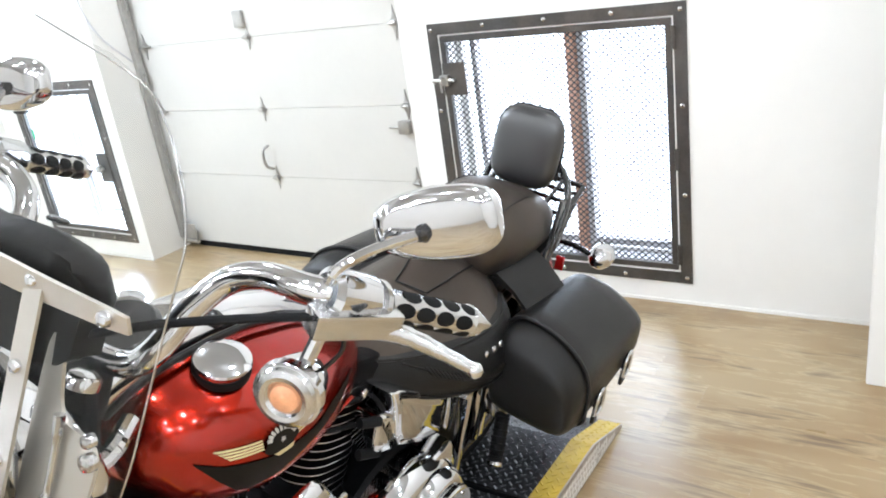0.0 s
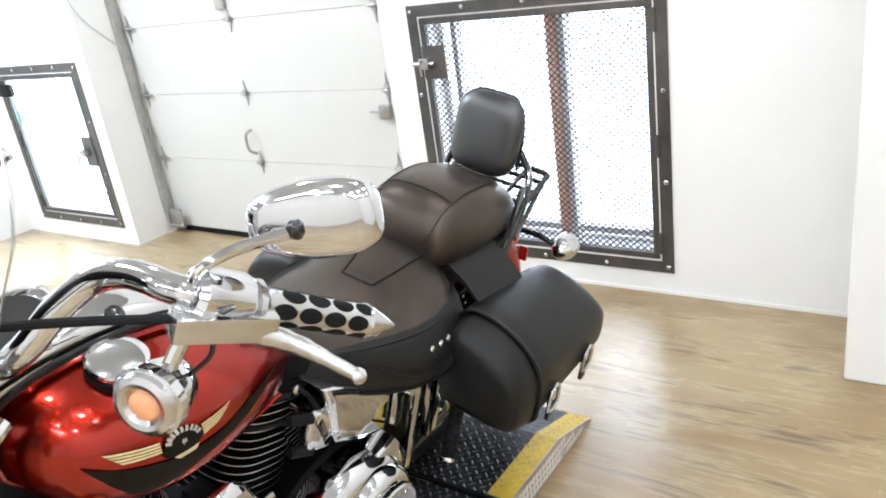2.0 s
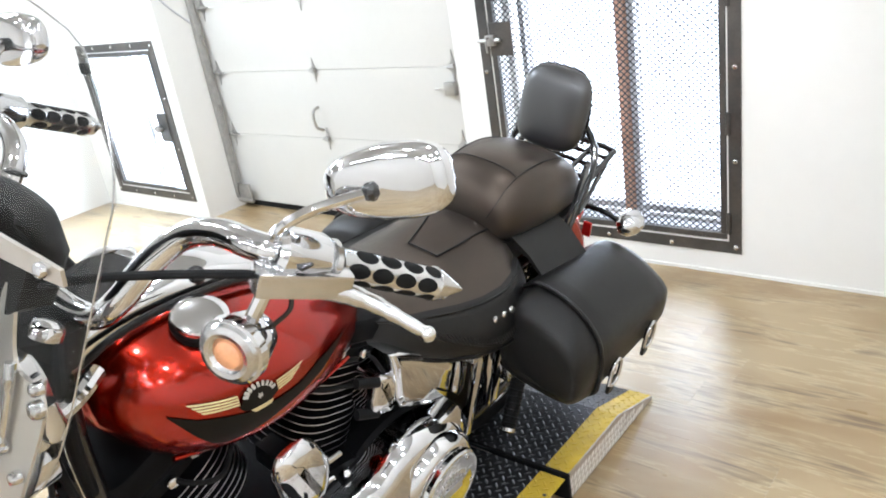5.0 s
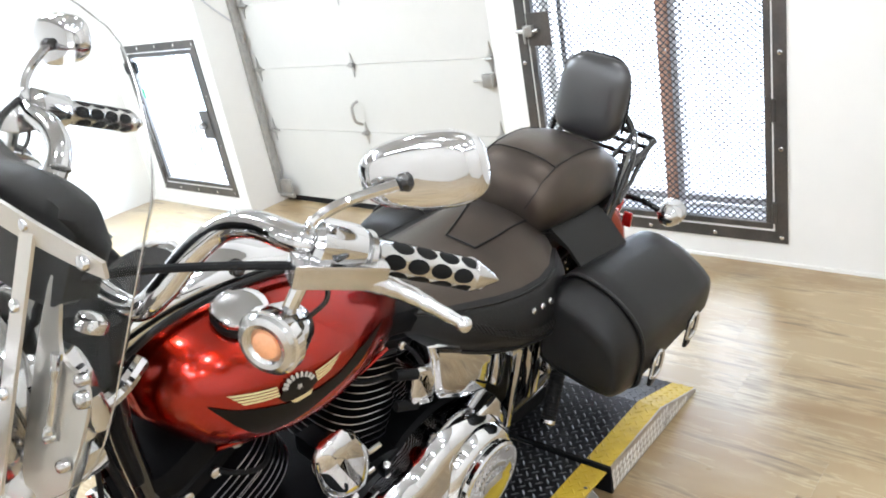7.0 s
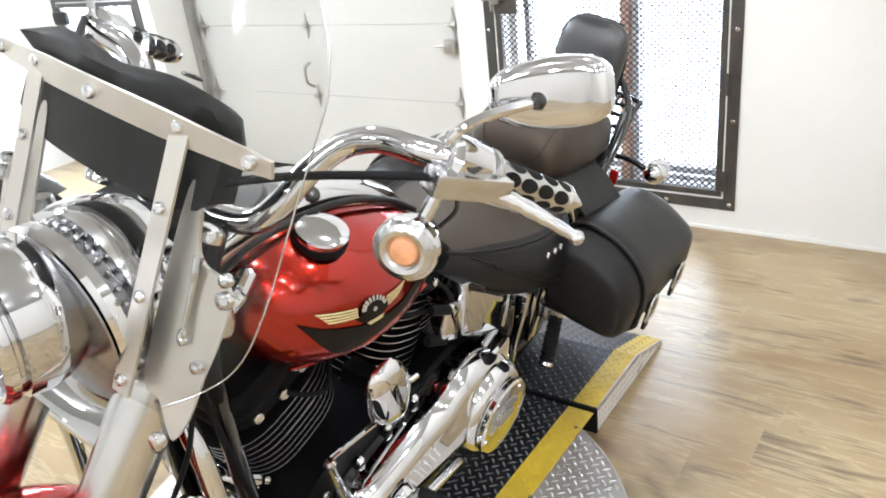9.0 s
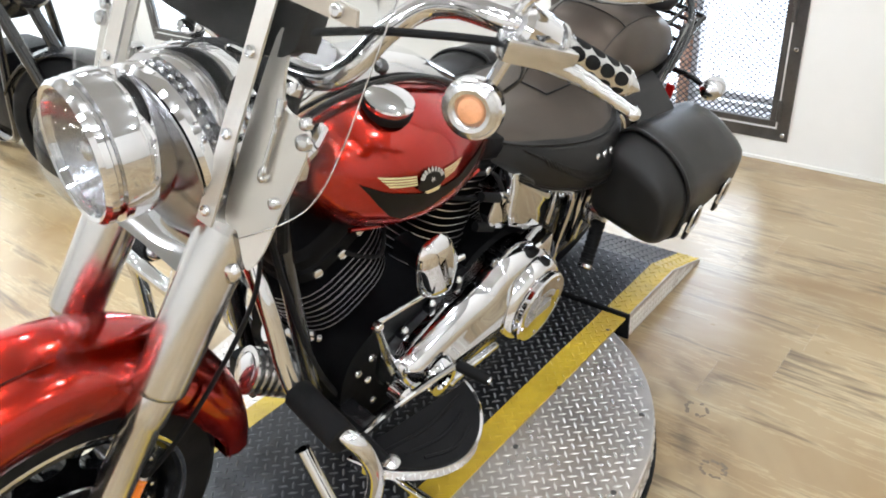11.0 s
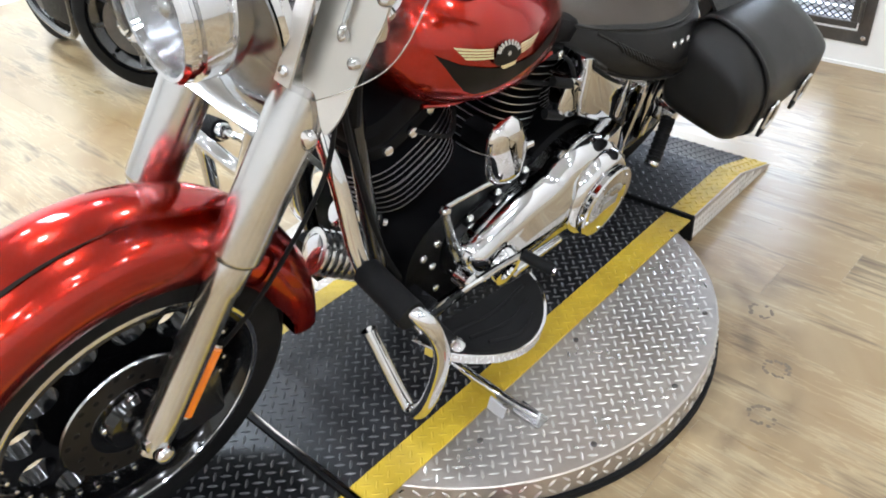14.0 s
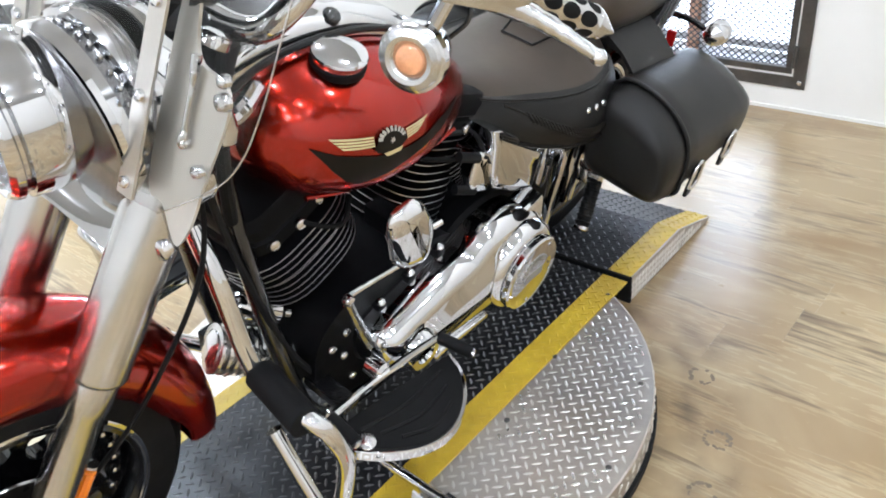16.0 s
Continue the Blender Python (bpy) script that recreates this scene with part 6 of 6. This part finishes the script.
pipe = part("brake_pedal", tb([(-0.27, 0.60, 0.135), (-0.225, 0.64, 0.12), (-0.19, 0.668, 0.108)], 0.017, seg=14), M["chrome"], bike, "chrome brake pedal with a black pad")
part("pedal_pad", disc((-0.192, 0.668, 0.108), 0.030, 0.016, (0.75, 0.6, -0.15), 20), M["rubber"], pipe, "black rubber pad")
# added black panel: keeps the gap behind the engine dark
part("splash_guard", bx(-0.09, 0.09, 1.345, 1.375, 0.18, 0.56, bev=0.01), M["rubber"], bike, "black panel added to darken the gap before the rear wheel")

# horn cover
hc = part("horn_cover", puff(closed([(0.826, 0.636), (0.864, 0.628), (0.898, 0.582), (0.910, 0.534), (0.898, 0.482), (0.859, 0.476), (0.817, 0.506), (0.792, 0.582), (0.800, 0.626)]), [(0.168, 0.0), (0.176, 0.001), (0.181, 0.004), (0.186, 0.009), (0.1905, 0.016), (0.1945, 0.026), (0.198, 0.043)]), M["chrome"], bike, "chrome bell-shaped horn cover", angle=50)
part("horn_bracket", bx(0.08, 0.156, 0.83, 0.87, 0.54, 0.58, bev=0.005), M["cast"], hc)
part("mount_stud", tb([(0.165, 0.90, 0.527), (0.168, 0.945, 0.527)], 0.006, seg=8), M["chrome"], hc)

# primary cover
def hull(c1, r1, c2, r2, n=20):
    out = []
    d = Vector(c2) - Vector(c1)
    base = math.atan2(d.y, d.x)
    off = math.acos((r1 - r2) / d.length)
    for k in range(n + 1):
        a = base + off + (2 * math.pi - 2 * off) * k / n
        out.append((c1[0] + r1 * math.cos(a), c1[1] + r1 * math.sin(a)))
    for k in range(n + 1):
        a = base - off + 2 * off * k / n
        out.append((c2[0] + r2 * math.cos(a), c2[1] + r2 * math.sin(a)))
    return out


PRIM = closed([(0.766, 0.31), (0.782, 0.362), (0.86, 0.386), (0.95, 0.405), (1.02, 0.412), (1.075, 0.438), (1.155, 0.445), (1.24, 0.414), (1.293, 0.355), (1.30, 0.29), (1.255, 0.205), (1.17, 0.172), (1.06, 0.178), (0.95, 0.19), (0.85, 0.207), (0.785, 0.250)], 4)
pr = part("primary_cover", puff(PRIM, dome(0.12, 0.236, 0.046, 0.016)), M["chrome"], bike, "chrome primary cover", angle=50)
part("front_boss", lt([(0.0, 0.046), (0.012, 0.044), (0.020, 0.038), (0.020, 0.024), (0.012, 0.020)], (0.222, 0.848, 0.300), (1, 0, 0), 32, cap=False), M["chrome"], pr, "raised round boss", angle=40)
part("boss_plug", disc((0.226, 0.848, 0.300), 0.022, 0.008, (1, 0, 0), 20), M["black"], pr, "dark inspection plug")
part("lower_rib", prism(bmesh.new(), hull((0.90, 0.248), 0.014, (1.05, 0.232), 0.018), 0.215, 0.238, bev=0.008, seg=3), M["chrome"], pr, angle=50)
part("inner_primary", puff(inset(PRIM, -0.008), [(0.09, 0.0), (0.125, 0.0), (0.135, 0.008)]), M["cast"], pr, "black inner primary")
part("clutch_dome", lt([(0, 0.112), (0.016, 0.108), (0.026, 0.098), (0.030, 0.09)], (0.218, 1.168, 0.309), (1, 0, 0), 48), M["chrome"], pr)
dc = part("derby_cover", lt([(0, 0.086), (0.006, 0.090), (0.016, 0.090), (0.020, 0.086), (0.019, 0.080), (0.021, 0.06), (0.0225, 0.01)], (0.246, 1.168, 0.309), (1, 0, 0), 48), M["chrome"], pr, "round chrome derby cover", angle=25)
for k in range(5):
    a = 2 * math.pi * k / 5 + 0.9
    part("derby_screw", disc((0.265, 1.168 + 0.074 * math.cos(a), 0.309 + 0.074 * math.sin(a)), 0.005, 0.003, (1, 0, 0), 10), M["satin"], dc)
for k in range(10):
    a = radians(25 + 13 * k)
    c, s = math.cos(a), math.sin(a)
    part("badge_bar", bx(0.2672, 0.2692, 1.168 - 0.045 * c - 0.004, 1.168 - 0.045 * c + 0.004, 0.309 + 0.045 * s - 0.006, 0.309 + 0.045 * s + 0.006), M["zinc"], dc, smooth=False)
part("badge_bar", bx(0.2672, 0.2694, 1.138, 1.198, 0.299, 0.322), M["zinc"], dc, smooth=False)
for y, z in ((0.82, 0.385), (0.90, 0.408), (0.985, 0.420)):
    part("cover_bolt", disc((0.14, y, z), 0.009, 0.012, (0.6, 0, 0.8), 10), M["chrome"], pr, "chrome cover bolt")
    part("bolt_ear", bx(0.11, 0.15, y - 0.011, y + 0.011, z - 0.022, z - 0.002, bev=0.004), M["cast"], pr)
part("rear_bracket", prism(bmesh.new(), [(1.20, 0.43), (1.26, 0.44), (1.31, 0.36), (1.30, 0.30), (1.285, 0.33), (1.26, 0.38)], 0.15, 0.20, bev=0.01), M["chrome"], pr, angle=50)

# oil tank and battery side
OIL = [(1.085, 0.655), (1.098, 0.612), (1.104, 0.545), (1.118, 0.508), (1.19, 0.461), (1.255, 0.430), (1.280, 0.430), (1.290, 0.50), (1.292, 0.526), (1.25, 0.556), (1.19, 0.598), (1.11, 0.650)]
ot = part("oil_tank", puff(OIL, [(-0.12, 0.01)] + dome(-0.1, 0.166, 0.008, 0.003)), M["chrome"], bike, "chrome oil tank", angle=50)
part("tank_strap", prism(bmesh.new(), [(1.306, 0.53), (1.347, 0.505), (1.336, 0.405), (1.318, 0.400), (1.292, 0.430)], 0.10, 0.162, bev=0.006, seg=2), M["chrome"], ot, "chrome bracket", angle=50)
part("side_plate", prism(bmesh.new(), [(1.30, 0.60), (1.42, 0.60), (1.40, 0.45), (1.40, 0.30), (1.345, 0.28), (1.30, 0.42)], 0.10, 0.135, bev=0.003), M["cast"], ot, "black side plate", smooth=False)
for y, l in ((1.42, 0.0), (1.455, 0.01)):
    part("rear_pipe", tb([(0.12, y, 0.60), (0.135, y + 0.015, 0.48), (0.125, y + 0.05, 0.36)], 0.010, seg=10), M["chrome"], ot)
sh = part("passenger_peg", tb([(0.212, 1.492, 0.362), (0.226, 1.456, 0.318), (0.238, 1.425, 0.276)], 0.017, seg=14), M["rubber"], bike, "folded black passenger peg")
part("peg_end", disc((0.238, 1.424, 0.275), 0.018, 0.012, (0.25, -0.6, -0.75), 14), M["chrome"], sh)
part("peg_clevis", bx(0.15, 0.225, 1.482, 1.512, 0.345, 0.385, bev=0.006), M["satin"], sh)
for k in range(7):
    part("peg_rib", lt([(0.0, 0.0165), (0.002, 0.019), (0.005, 0.019), (0.007, 0.0165)], (0.213 + 0.0037 * k, 1.488 - 0.0094 * k, 0.357 - 0.0118 * k), (0.24, -0.61, -0.76), 16, cap=False), M["rubber"], sh)
for y0, z0, y1, z1, x in ((1.357, 0.52, 1.338, 0.29, 0.184), (1.400, 0.50, 1.408, 0.33, 0.184), (1.462, 0.46, 1.452, 0.31, 0.176)):
    part("strut", loft(bmesh.new(), [[(x - 0.006, y - 0.010, z), (x + 0.003, y - 0.011, z), (x + 0.006, y, z), (x + 0.003, y + 0.011, z), (x - 0.006, y + 0.010, z)] for y, z in ((y0, z0), (y0 - 0.004, (z0 * 2 + z1) / 3), ((y0 + y1) / 2, (z0 + z1) / 2), (y1, z1))]), M["chrome"], ot, "chrome strut", angle=60)
part("belt_guard", tb([(0.11, 1.30, 0.44), (0.115, 1.45, 0.42), (0.11, 1.62, 0.41)], 0.014, seg=10), M["chrome"], bike, "chrome belt guard")
part("pulley", lt([(0, 0.10), (0.02, 0.10), (0.022, 0.06)], (0.085, 1.66, 0.315), (1, 0, 0), 48), M["black"], rw)
for k in range(3):
    part("shock_coil", tb([(0.15, 1.47 + 0.02 * k, 0.30), (0.155, 1.50 + 0.02 * k, 0.34), (0.15, 1.53 + 0.02 * k, 0.36)], 0.008, seg=8), M["chrome"], ot)

# floorboards and controls
for sx in (1, -1):
    n = 24
    arc = [(0.265, 0.895), (0.235, 0.575)] + [(0.235 + 0.03 * k / n + 0.135 * math.sin(math.pi * k / n) ** 0.62, 0.575 + 0.32 * k / n) for k in range(1, n)]
    def plate(z0, z1, s):
        cx, cy = 0.30, 0.735
        rings = [[((cx + (x - cx) * q) * sx, cy + (y - cy) * q, z + 0.06 * (0.70 - y)) for x, y in arc] for z, q in ((z0, s), (z1 - 0.002, s), (z1, s * 0.985))]
        return loft(bmesh.new(), rings)
    fb = part("floorboard", plate(0.272, 0.296, 1.0), M["chrome"], bike, "half-moon floorboard with chrome rim", angle=30)
    part("rubber_pad", plate(0.290, 0.302, 0.93), M["rubber"], fb, "ribbed black rubber pad", angle=30)
    for k in range(3):
        part("pad_rib", tb([((0.275 + 0.03 * k) * sx, 0.635 + 0.02 * k, 0.306), ((0.292 + 0.033 * k) * sx, 0.735, 0.300), ((0.285 + 0.03 * k) * sx, 0.84 - 0.02 * k, 0.2945)], 0.004, seg=6), M["rubber"], fb)
    part("badge", disc((0.298 * sx, 0.625, 0.306), 0.017, 0.006, (0.05 * sx, 0.06, 1), 14), M["satin"], fb, "small metal badge")
    part("bracket", bx(*sorted((0.10 * sx, 0.21 * sx)), 0.66, 0.70, 0.255, 0.275, bev=0.005), M["black"], fb)
ls = part("shift_lever", tb([(0.258, 0.578, 0.385), (0.245, 0.65, 0.358), (0.235, 0.723, 0.335), (0.24, 0.80, 0.335), (0.25, 0.87, 0.338)], 0.0075, seg=10), M["chrome"], bike, "chrome heel-toe shift lever")
for a, b in (((0.25, 0.868, 0.338), (0.315, 0.89, 0.328)), ((0.258, 0.578, 0.385), (0.318, 0.578, 0.375))):
    pg = part("shift_peg", tb([a, b], 0.0125, seg=14), M["rubber"], ls, "black rubber shift peg")
    part("peg_cap", disc(b, 0.008, 0.006, Vector(b) - Vector(a), 10), M["satin"], pg)
part("lever_hub", lt([(0, 0.02), (0.03, 0.02), (0.036, 0.014)], (0.20, 0.735, 0.335), (1, 0, 0), 18), M["chrome"], ls)
part("shift_rod", tb([(0.148, 0.722, 0.474), (0.146, 0.80, 0.464), (0.145, 0.95, 0.444)], 0.005, seg=8), M["chrome"], ls, "chrome shift rod")
part("shift_arm", tb([(0.168, 0.768, 0.335), (0.160, 0.748, 0.39), (0.153, 0.722, 0.468)], [0.012, 0.0095, 0.0085], seg=10), M["satin"], ls, "polished shift arm")
part("rod_end", disc((0.148, 0.722, 0.474), 0.011, 0.016, (1, 0, 0), 12), M["chrome"], ls)
part("red_sleeve", tb([(0.18, 0.795, 0.338), (0.18, 0.808, 0.342)], 0.010, seg=10), M["redlens"], ls, "red sleeve")

# engine guard with highway pegs
for sx in (1, -1):
    cg = part("engine_guard", tb([(0.05 * sx, 0.515, 0.70), (0.10 * sx, 0.513, 0.62), (0.145 * sx, 0.515, 0.50), (0.175 * sx, 0.52, 0.465), (0.275 * sx, 0.51, 0.478), (0.31 * sx, 0.525, 0.452), (0.325 * sx, 0.545, 0.385), (0.322 * sx, 0.552, 0.30), (0.312 * sx, 0.552, 0.22), (0.297 * sx, 0.550, 0.168), (0.275 * sx, 0.548, 0.150), (0.254 * sx, 0.548, 0.165), (0.205 * sx, 0.546, 0.222), (0.155 * sx, 0.545, 0.282)], 0.0152, seg=16, n=7), M["chrome"], bike, "chrome engine guard")
    if sx > 0:
        part("foam_peg", tb([(0.165 * sx, 0.521, 0.467), (0.285 * sx, 0.504, 0.474)], 0.026, seg=18), M["rubber"], cg, "black foam-covered highway peg")
rp = part("right_peg", tb([(-0.265, 0.548, 0.485), (-0.35, 0.555, 0.452)], 0.021, seg=18), M["rubber"], bike, "black knurled highway peg with chrome cap")
part("peg_cap", disc((-0.263, 0.548, 0.486), 0.017, 0.018, (1, 0, 0.35), 14), M["chrome"], rp, "chrome cap")
part("peg_rod", tb([(-0.25, 0.547, 0.492), (-0.21, 0.55, 0.50), (-0.15, 0.53, 0.53)], 0.007, seg=8), M["chrome"], rp)


def knurl(a, b, r, n, m, parent):
    """Small raised diamonds round a peg from a to b."""
    a, b = Vector(a), Vector(b)
    d = (b - a).normalized()
    u = d.orthogonal().normalized()
    w = d.cross(u)
    bm = bmesh.new()
    for i in range(n):
        for k in range(m):
            t, ang = (i + 0.5) / n, 2 * math.pi * (k + 0.5 * (i % 2)) / m
            rad, tan = u * math.cos(ang) + w * math.sin(ang), w * math.cos(ang) - u * math.sin(ang)
            c = a + (b - a) * t + rad * r
            h, q = (b - a).length / n * 0.85, math.pi * r / m * 0.8
            vs = [bm.verts.new(p) for p in (c - d * h, c + tan * q, c + d * h, c - tan * q, c + rad * 0.0016)]
            for s in range(4):
                bm.faces.new((vs[s], vs[(s + 1) % 4], vs[4]))
    tagged(part("knurling", bm, M["rubber"], parent, smooth=False), kind="stuff")


knurl((-0.265, 0.548, 0.485), (-0.35, 0.555, 0.452), 0.0212, 12, 18, rp)
# oil filter and regulator in front of the engine
OF0, dirn = V(0.0, 0.536, 0.378), V(0.39, 0.80, -0.46).normalized()
of = part("oil_filter", lt([(0, 0.02), (0.006, 0.034), (0.15, 0.034), (0.16, 0.026), (0.165, 0.008)], OF0, dirn, 28), M["chrome"], bike, "chrome oil cooler with coiled cooling rings")
for k in range(10):
    part("cooling_ring", lt([(0, 0.033), (0.002, 0.045), (0.007, 0.045), (0.009, 0.033)], OF0 + dirn * (0.008 + 0.0148 * k), dirn, 28, cap=False), M["satin"], of)
part("starter", lt([(0, 0.02), (0.006, 0.027), (0.085, 0.027), (0.095, 0.02), (0.10, 0.009), (0.112, 0.009)], (0.012, 0.585, 0.455), (0.39, 0.80, -0.46), 24), M["chrome"], bike, "chrome horn canister")
for p in ((0.135, 0.70, 0.35), (0.135, 0.73, 0.31), (0.135, 0.735, 0.37), (0.13, 0.70, 0.25), (0.13, 0.76, 0.22)):
    part("case_bolt", disc(p, 0.009, 0.009, (1, 0, 0), 10), M["chrome"], eng, "chrome case bolt")
part("voltage_regulator", bx(-0.09, -0.02, 0.575, 0.61, 0.24, 0.32, bev=0.006), M["cast"], bike, "black finned voltage regulator")
part("clutch_cable", tb([(0.05, 0.53, 0.90), (0.085, 0.53, 0.75), (0.10, 0.56, 0.60), (0.11, 0.62, 0.40), (0.12, 0.70, 0.24)], 0.006, seg=8), M["rubber"], bike, "black clutch cable")

# side stand
st = part("side_stand", tb([(0.13, 0.70, 0.16), (0.22, 0.70, 0.135), (0.33, 0.715, 0.125), (0.40, 0.722, 0.128), (0.455, 0.727, 0.137)], [0.013, 0.012, 0.010, 0.009, 0.009], seg=12), M["chrome"], bike, "chrome side stand, folded down")
part("stand_foot", loft(bmesh.new(), [[(x, 0.727 + dy, z) for x, z in ((0.405, 0.112), (0.466, 0.124), (0.470, 0.131), (0.405, 0.122))] for dy in (-0.017, 0.017)]), M["satin"], st, smooth=False)
part("stand_tab", bx(0.36, 0.40, 0.69, 0.694, 0.10, 0.14), M["sill"], st, smooth=False)


# ---- motorcycles parked behind ----
def parked(m, label):
    ob = thing("parked_motorcycle", label, "motorcycle", m, "parked motorcycles")
    for wx in (0.0, -1.02):
        R = 0.285
        prof = [(-math.cos(math.pi * k / 12) * 0.06, 0.205 + (R - 0.205) * math.sin(math.pi * k / 12) ** 0.6) for k in range(13)]
        steer = Matrix.Translation((wx, 0, 0)) @ Matrix.Rotation(radians(34 if wx == 0 else 0), 4, "Z") @ Matrix.Translation((-wx, 0, 0))
        w = part("wheel", lt(prof, (wx, 0, R), (0, 1, 0), 48, cap=False), M["rubber"], ob, "black tyre")
        w.matrix_local = steer
        part("rim", lt([(-0.05, 0.19), (-0.048, 0.207), (0.048, 0.207), (0.05, 0.19)], (wx, 0, R), (0, 1, 0), 40, cap=False), M["black"], w)
        for k in range(10):
            a = 2 * math.pi * k / 10
            part("spoke", tb([(wx + 0.04 * math.cos(a), -0.01, R + 0.04 * math.sin(a)), (wx + 0.195 * math.cos(a + 0.08), -0.01, R + 0.195 * math.sin(a + 0.08))], 0.010, seg=6), M["zinc"] if k % 2 else M["black"], w)
        part("brake_rotor", lt([(-0.003, 0.07), (-0.003, 0.125), (0.003, 0.125), (0.003, 0.07), (-0.003, 0.07)], (wx, -0.06, R), (0, 1, 0), 36, cap=False), M["steel"], w)
        for k in range(6):
            a = 2 * math.pi * k / 6
            part("rotor_bolt", disc((wx + 0.06 * math.cos(a), -0.066, R + 0.06 * math.sin(a)), 0.008, 0.006, (0, -1, 0), 8), M["satin"], w)
    turned = Matrix.Rotation(radians(34), 4, "Z")
    for sy in (-0.09, 0.09):
        part("fork_leg", tb([(0.0, sy, 0.285), (-0.16, sy, 0.85)], 0.024, seg=12), M["black"], ob).matrix_local = turned
    part("fender", loft(bmesh.new(), [[(0.31 * math.cos(radians(a)) * s, y, 0.285 + 0.31 * math.sin(radians(a)) * s) for y, s in ((-0.065, 0.97), (0, 1.03), (0.065, 0.97), (0.06, 0.95), (0, 1.01), (-0.06, 0.95))] for a in range(40, 151, 10)]), M["black"], ob).matrix_local = turned
    part("engine", bx(-0.70, -0.32, -0.15, 0.15, 0.20, 0.55, bev=0.06, seg=3), M["cast"], ob, "black engine")
    part("frame", tb([(-0.25, 0.1, 0.8), (-0.30, 0.12, 0.4), (-0.42, 0.12, 0.18), (-0.8, 0.12, 0.2), (-1.02, 0.1, 0.285)], 0.018, seg=10), M["black"], ob)
    part("frame_tube", tb([(-0.25, -0.1, 0.8), (-0.30, -0.14, 0.4), (-0.42, -0.14, 0.18), (-0.8, -0.13, 0.2), (-1.02, -0.1, 0.285)], 0.018, seg=10), M["black"], ob)
    part("fuel_tank", loft(bmesh.new(), [[(x, y, z) for y, z in oval(0, 0.78, w, h, 24, 2.4)] for x, w, h in ((-0.24, 0.05, 0.04), (-0.30, 0.13, 0.10), (-0.45, 0.15, 0.12), (-0.62, 0.11, 0.09), (-0.68, 0.05, 0.05))]), M["black"], ob, "black tank")
    part("seat", loft(bmesh.new(), [[(x, y, z) for y, z in oval(0, 0.72, w, 0.05, 20, 2.6)] for x, w in ((-0.64, 0.06), (-0.72, 0.12), (-0.95, 0.13), (-1.05, 0.07))]), M["leather"], ob)
    part("handlebar", tb([(-0.30, -0.36, 0.98), (-0.26, -0.2, 1.0), (-0.24, 0, 0.95), (-0.26, 0.2, 1.0), (-0.30, 0.36, 0.98)], 0.012, seg=10), M["black"], ob)
    part("headlamp", lt([(0, 0.07), (0.02, 0.085), (0.08, 0.075), (0.11, 0.03)], (-0.08, 0, 0.82), (-1, 0, 0), 24), M["black"], ob)
    return ob


parked(pose(-2.88, 1.27, 0.002, 0, 0, -3), "black parked motorcycle with dark cast wheels")

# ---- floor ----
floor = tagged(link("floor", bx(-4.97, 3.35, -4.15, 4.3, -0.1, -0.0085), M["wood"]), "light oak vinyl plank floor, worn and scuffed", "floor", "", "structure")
PW, PL = 0.152, 1.22
pm = {}
rnd = random.Random(4)
row = 0
y = -1.9
while y < 2.99:
    x = -4.95 + rnd.uniform(-1.1, 0)
    while x < 3.2:
        a, b = max(x, -4.95), min(x + PL, 3.3)
        if b - a > 0.03:
            key = round(b - a, 3)
            if key not in pm:
                bm = bx(0, b - a - 0.0003, 0, PW - 0.0003, -0.008, 0.0, bev=0.0002, seg=1)
                me = bpy.data.meshes.new("plank")
                bm.to_mesh(me)
                bm.free()
                me.materials.append(M["wood"])
                pm[key] = me
            ob = new("plank", pm[key])
            ob.location = (a, y, 0)
            ob.parent = floor
        x += PL
    y += PW
    row += 1


# ---- scuff rings left on the floor ----
scuffs = thing("floor_scuffs", "dark round scuff marks worn into the floor", "floor marks", None, "", "stuff")
for i, (sx0, sy0) in enumerate(((-0.335, 1.386), (-0.229, 1.222), (-0.196, 1.076))):
    bm = bmesh.new()
    for k in range(26):
        if rnd.random() < 0.3:
            continue
        a, r = 2 * math.pi * k / 26, 0.026 + rnd.uniform(-0.004, 0.004)
        s = rnd.uniform(0.003, 0.006)
        c = Vector((sx0 + r * math.cos(a), sy0 + r * math.sin(a) * 0.9, 0.0006))
        vs = [bm.verts.new(c + Vector((s * math.cos(b) * rnd.uniform(0.6, 1.2), s * math.sin(b) * rnd.uniform(0.6, 1.2), 0))) for b in [math.pi * q / 4 for q in range(8)]]
        bm.faces.new(vs)
    part("scuff", bm, M["stain"], scuffs, smooth=False)
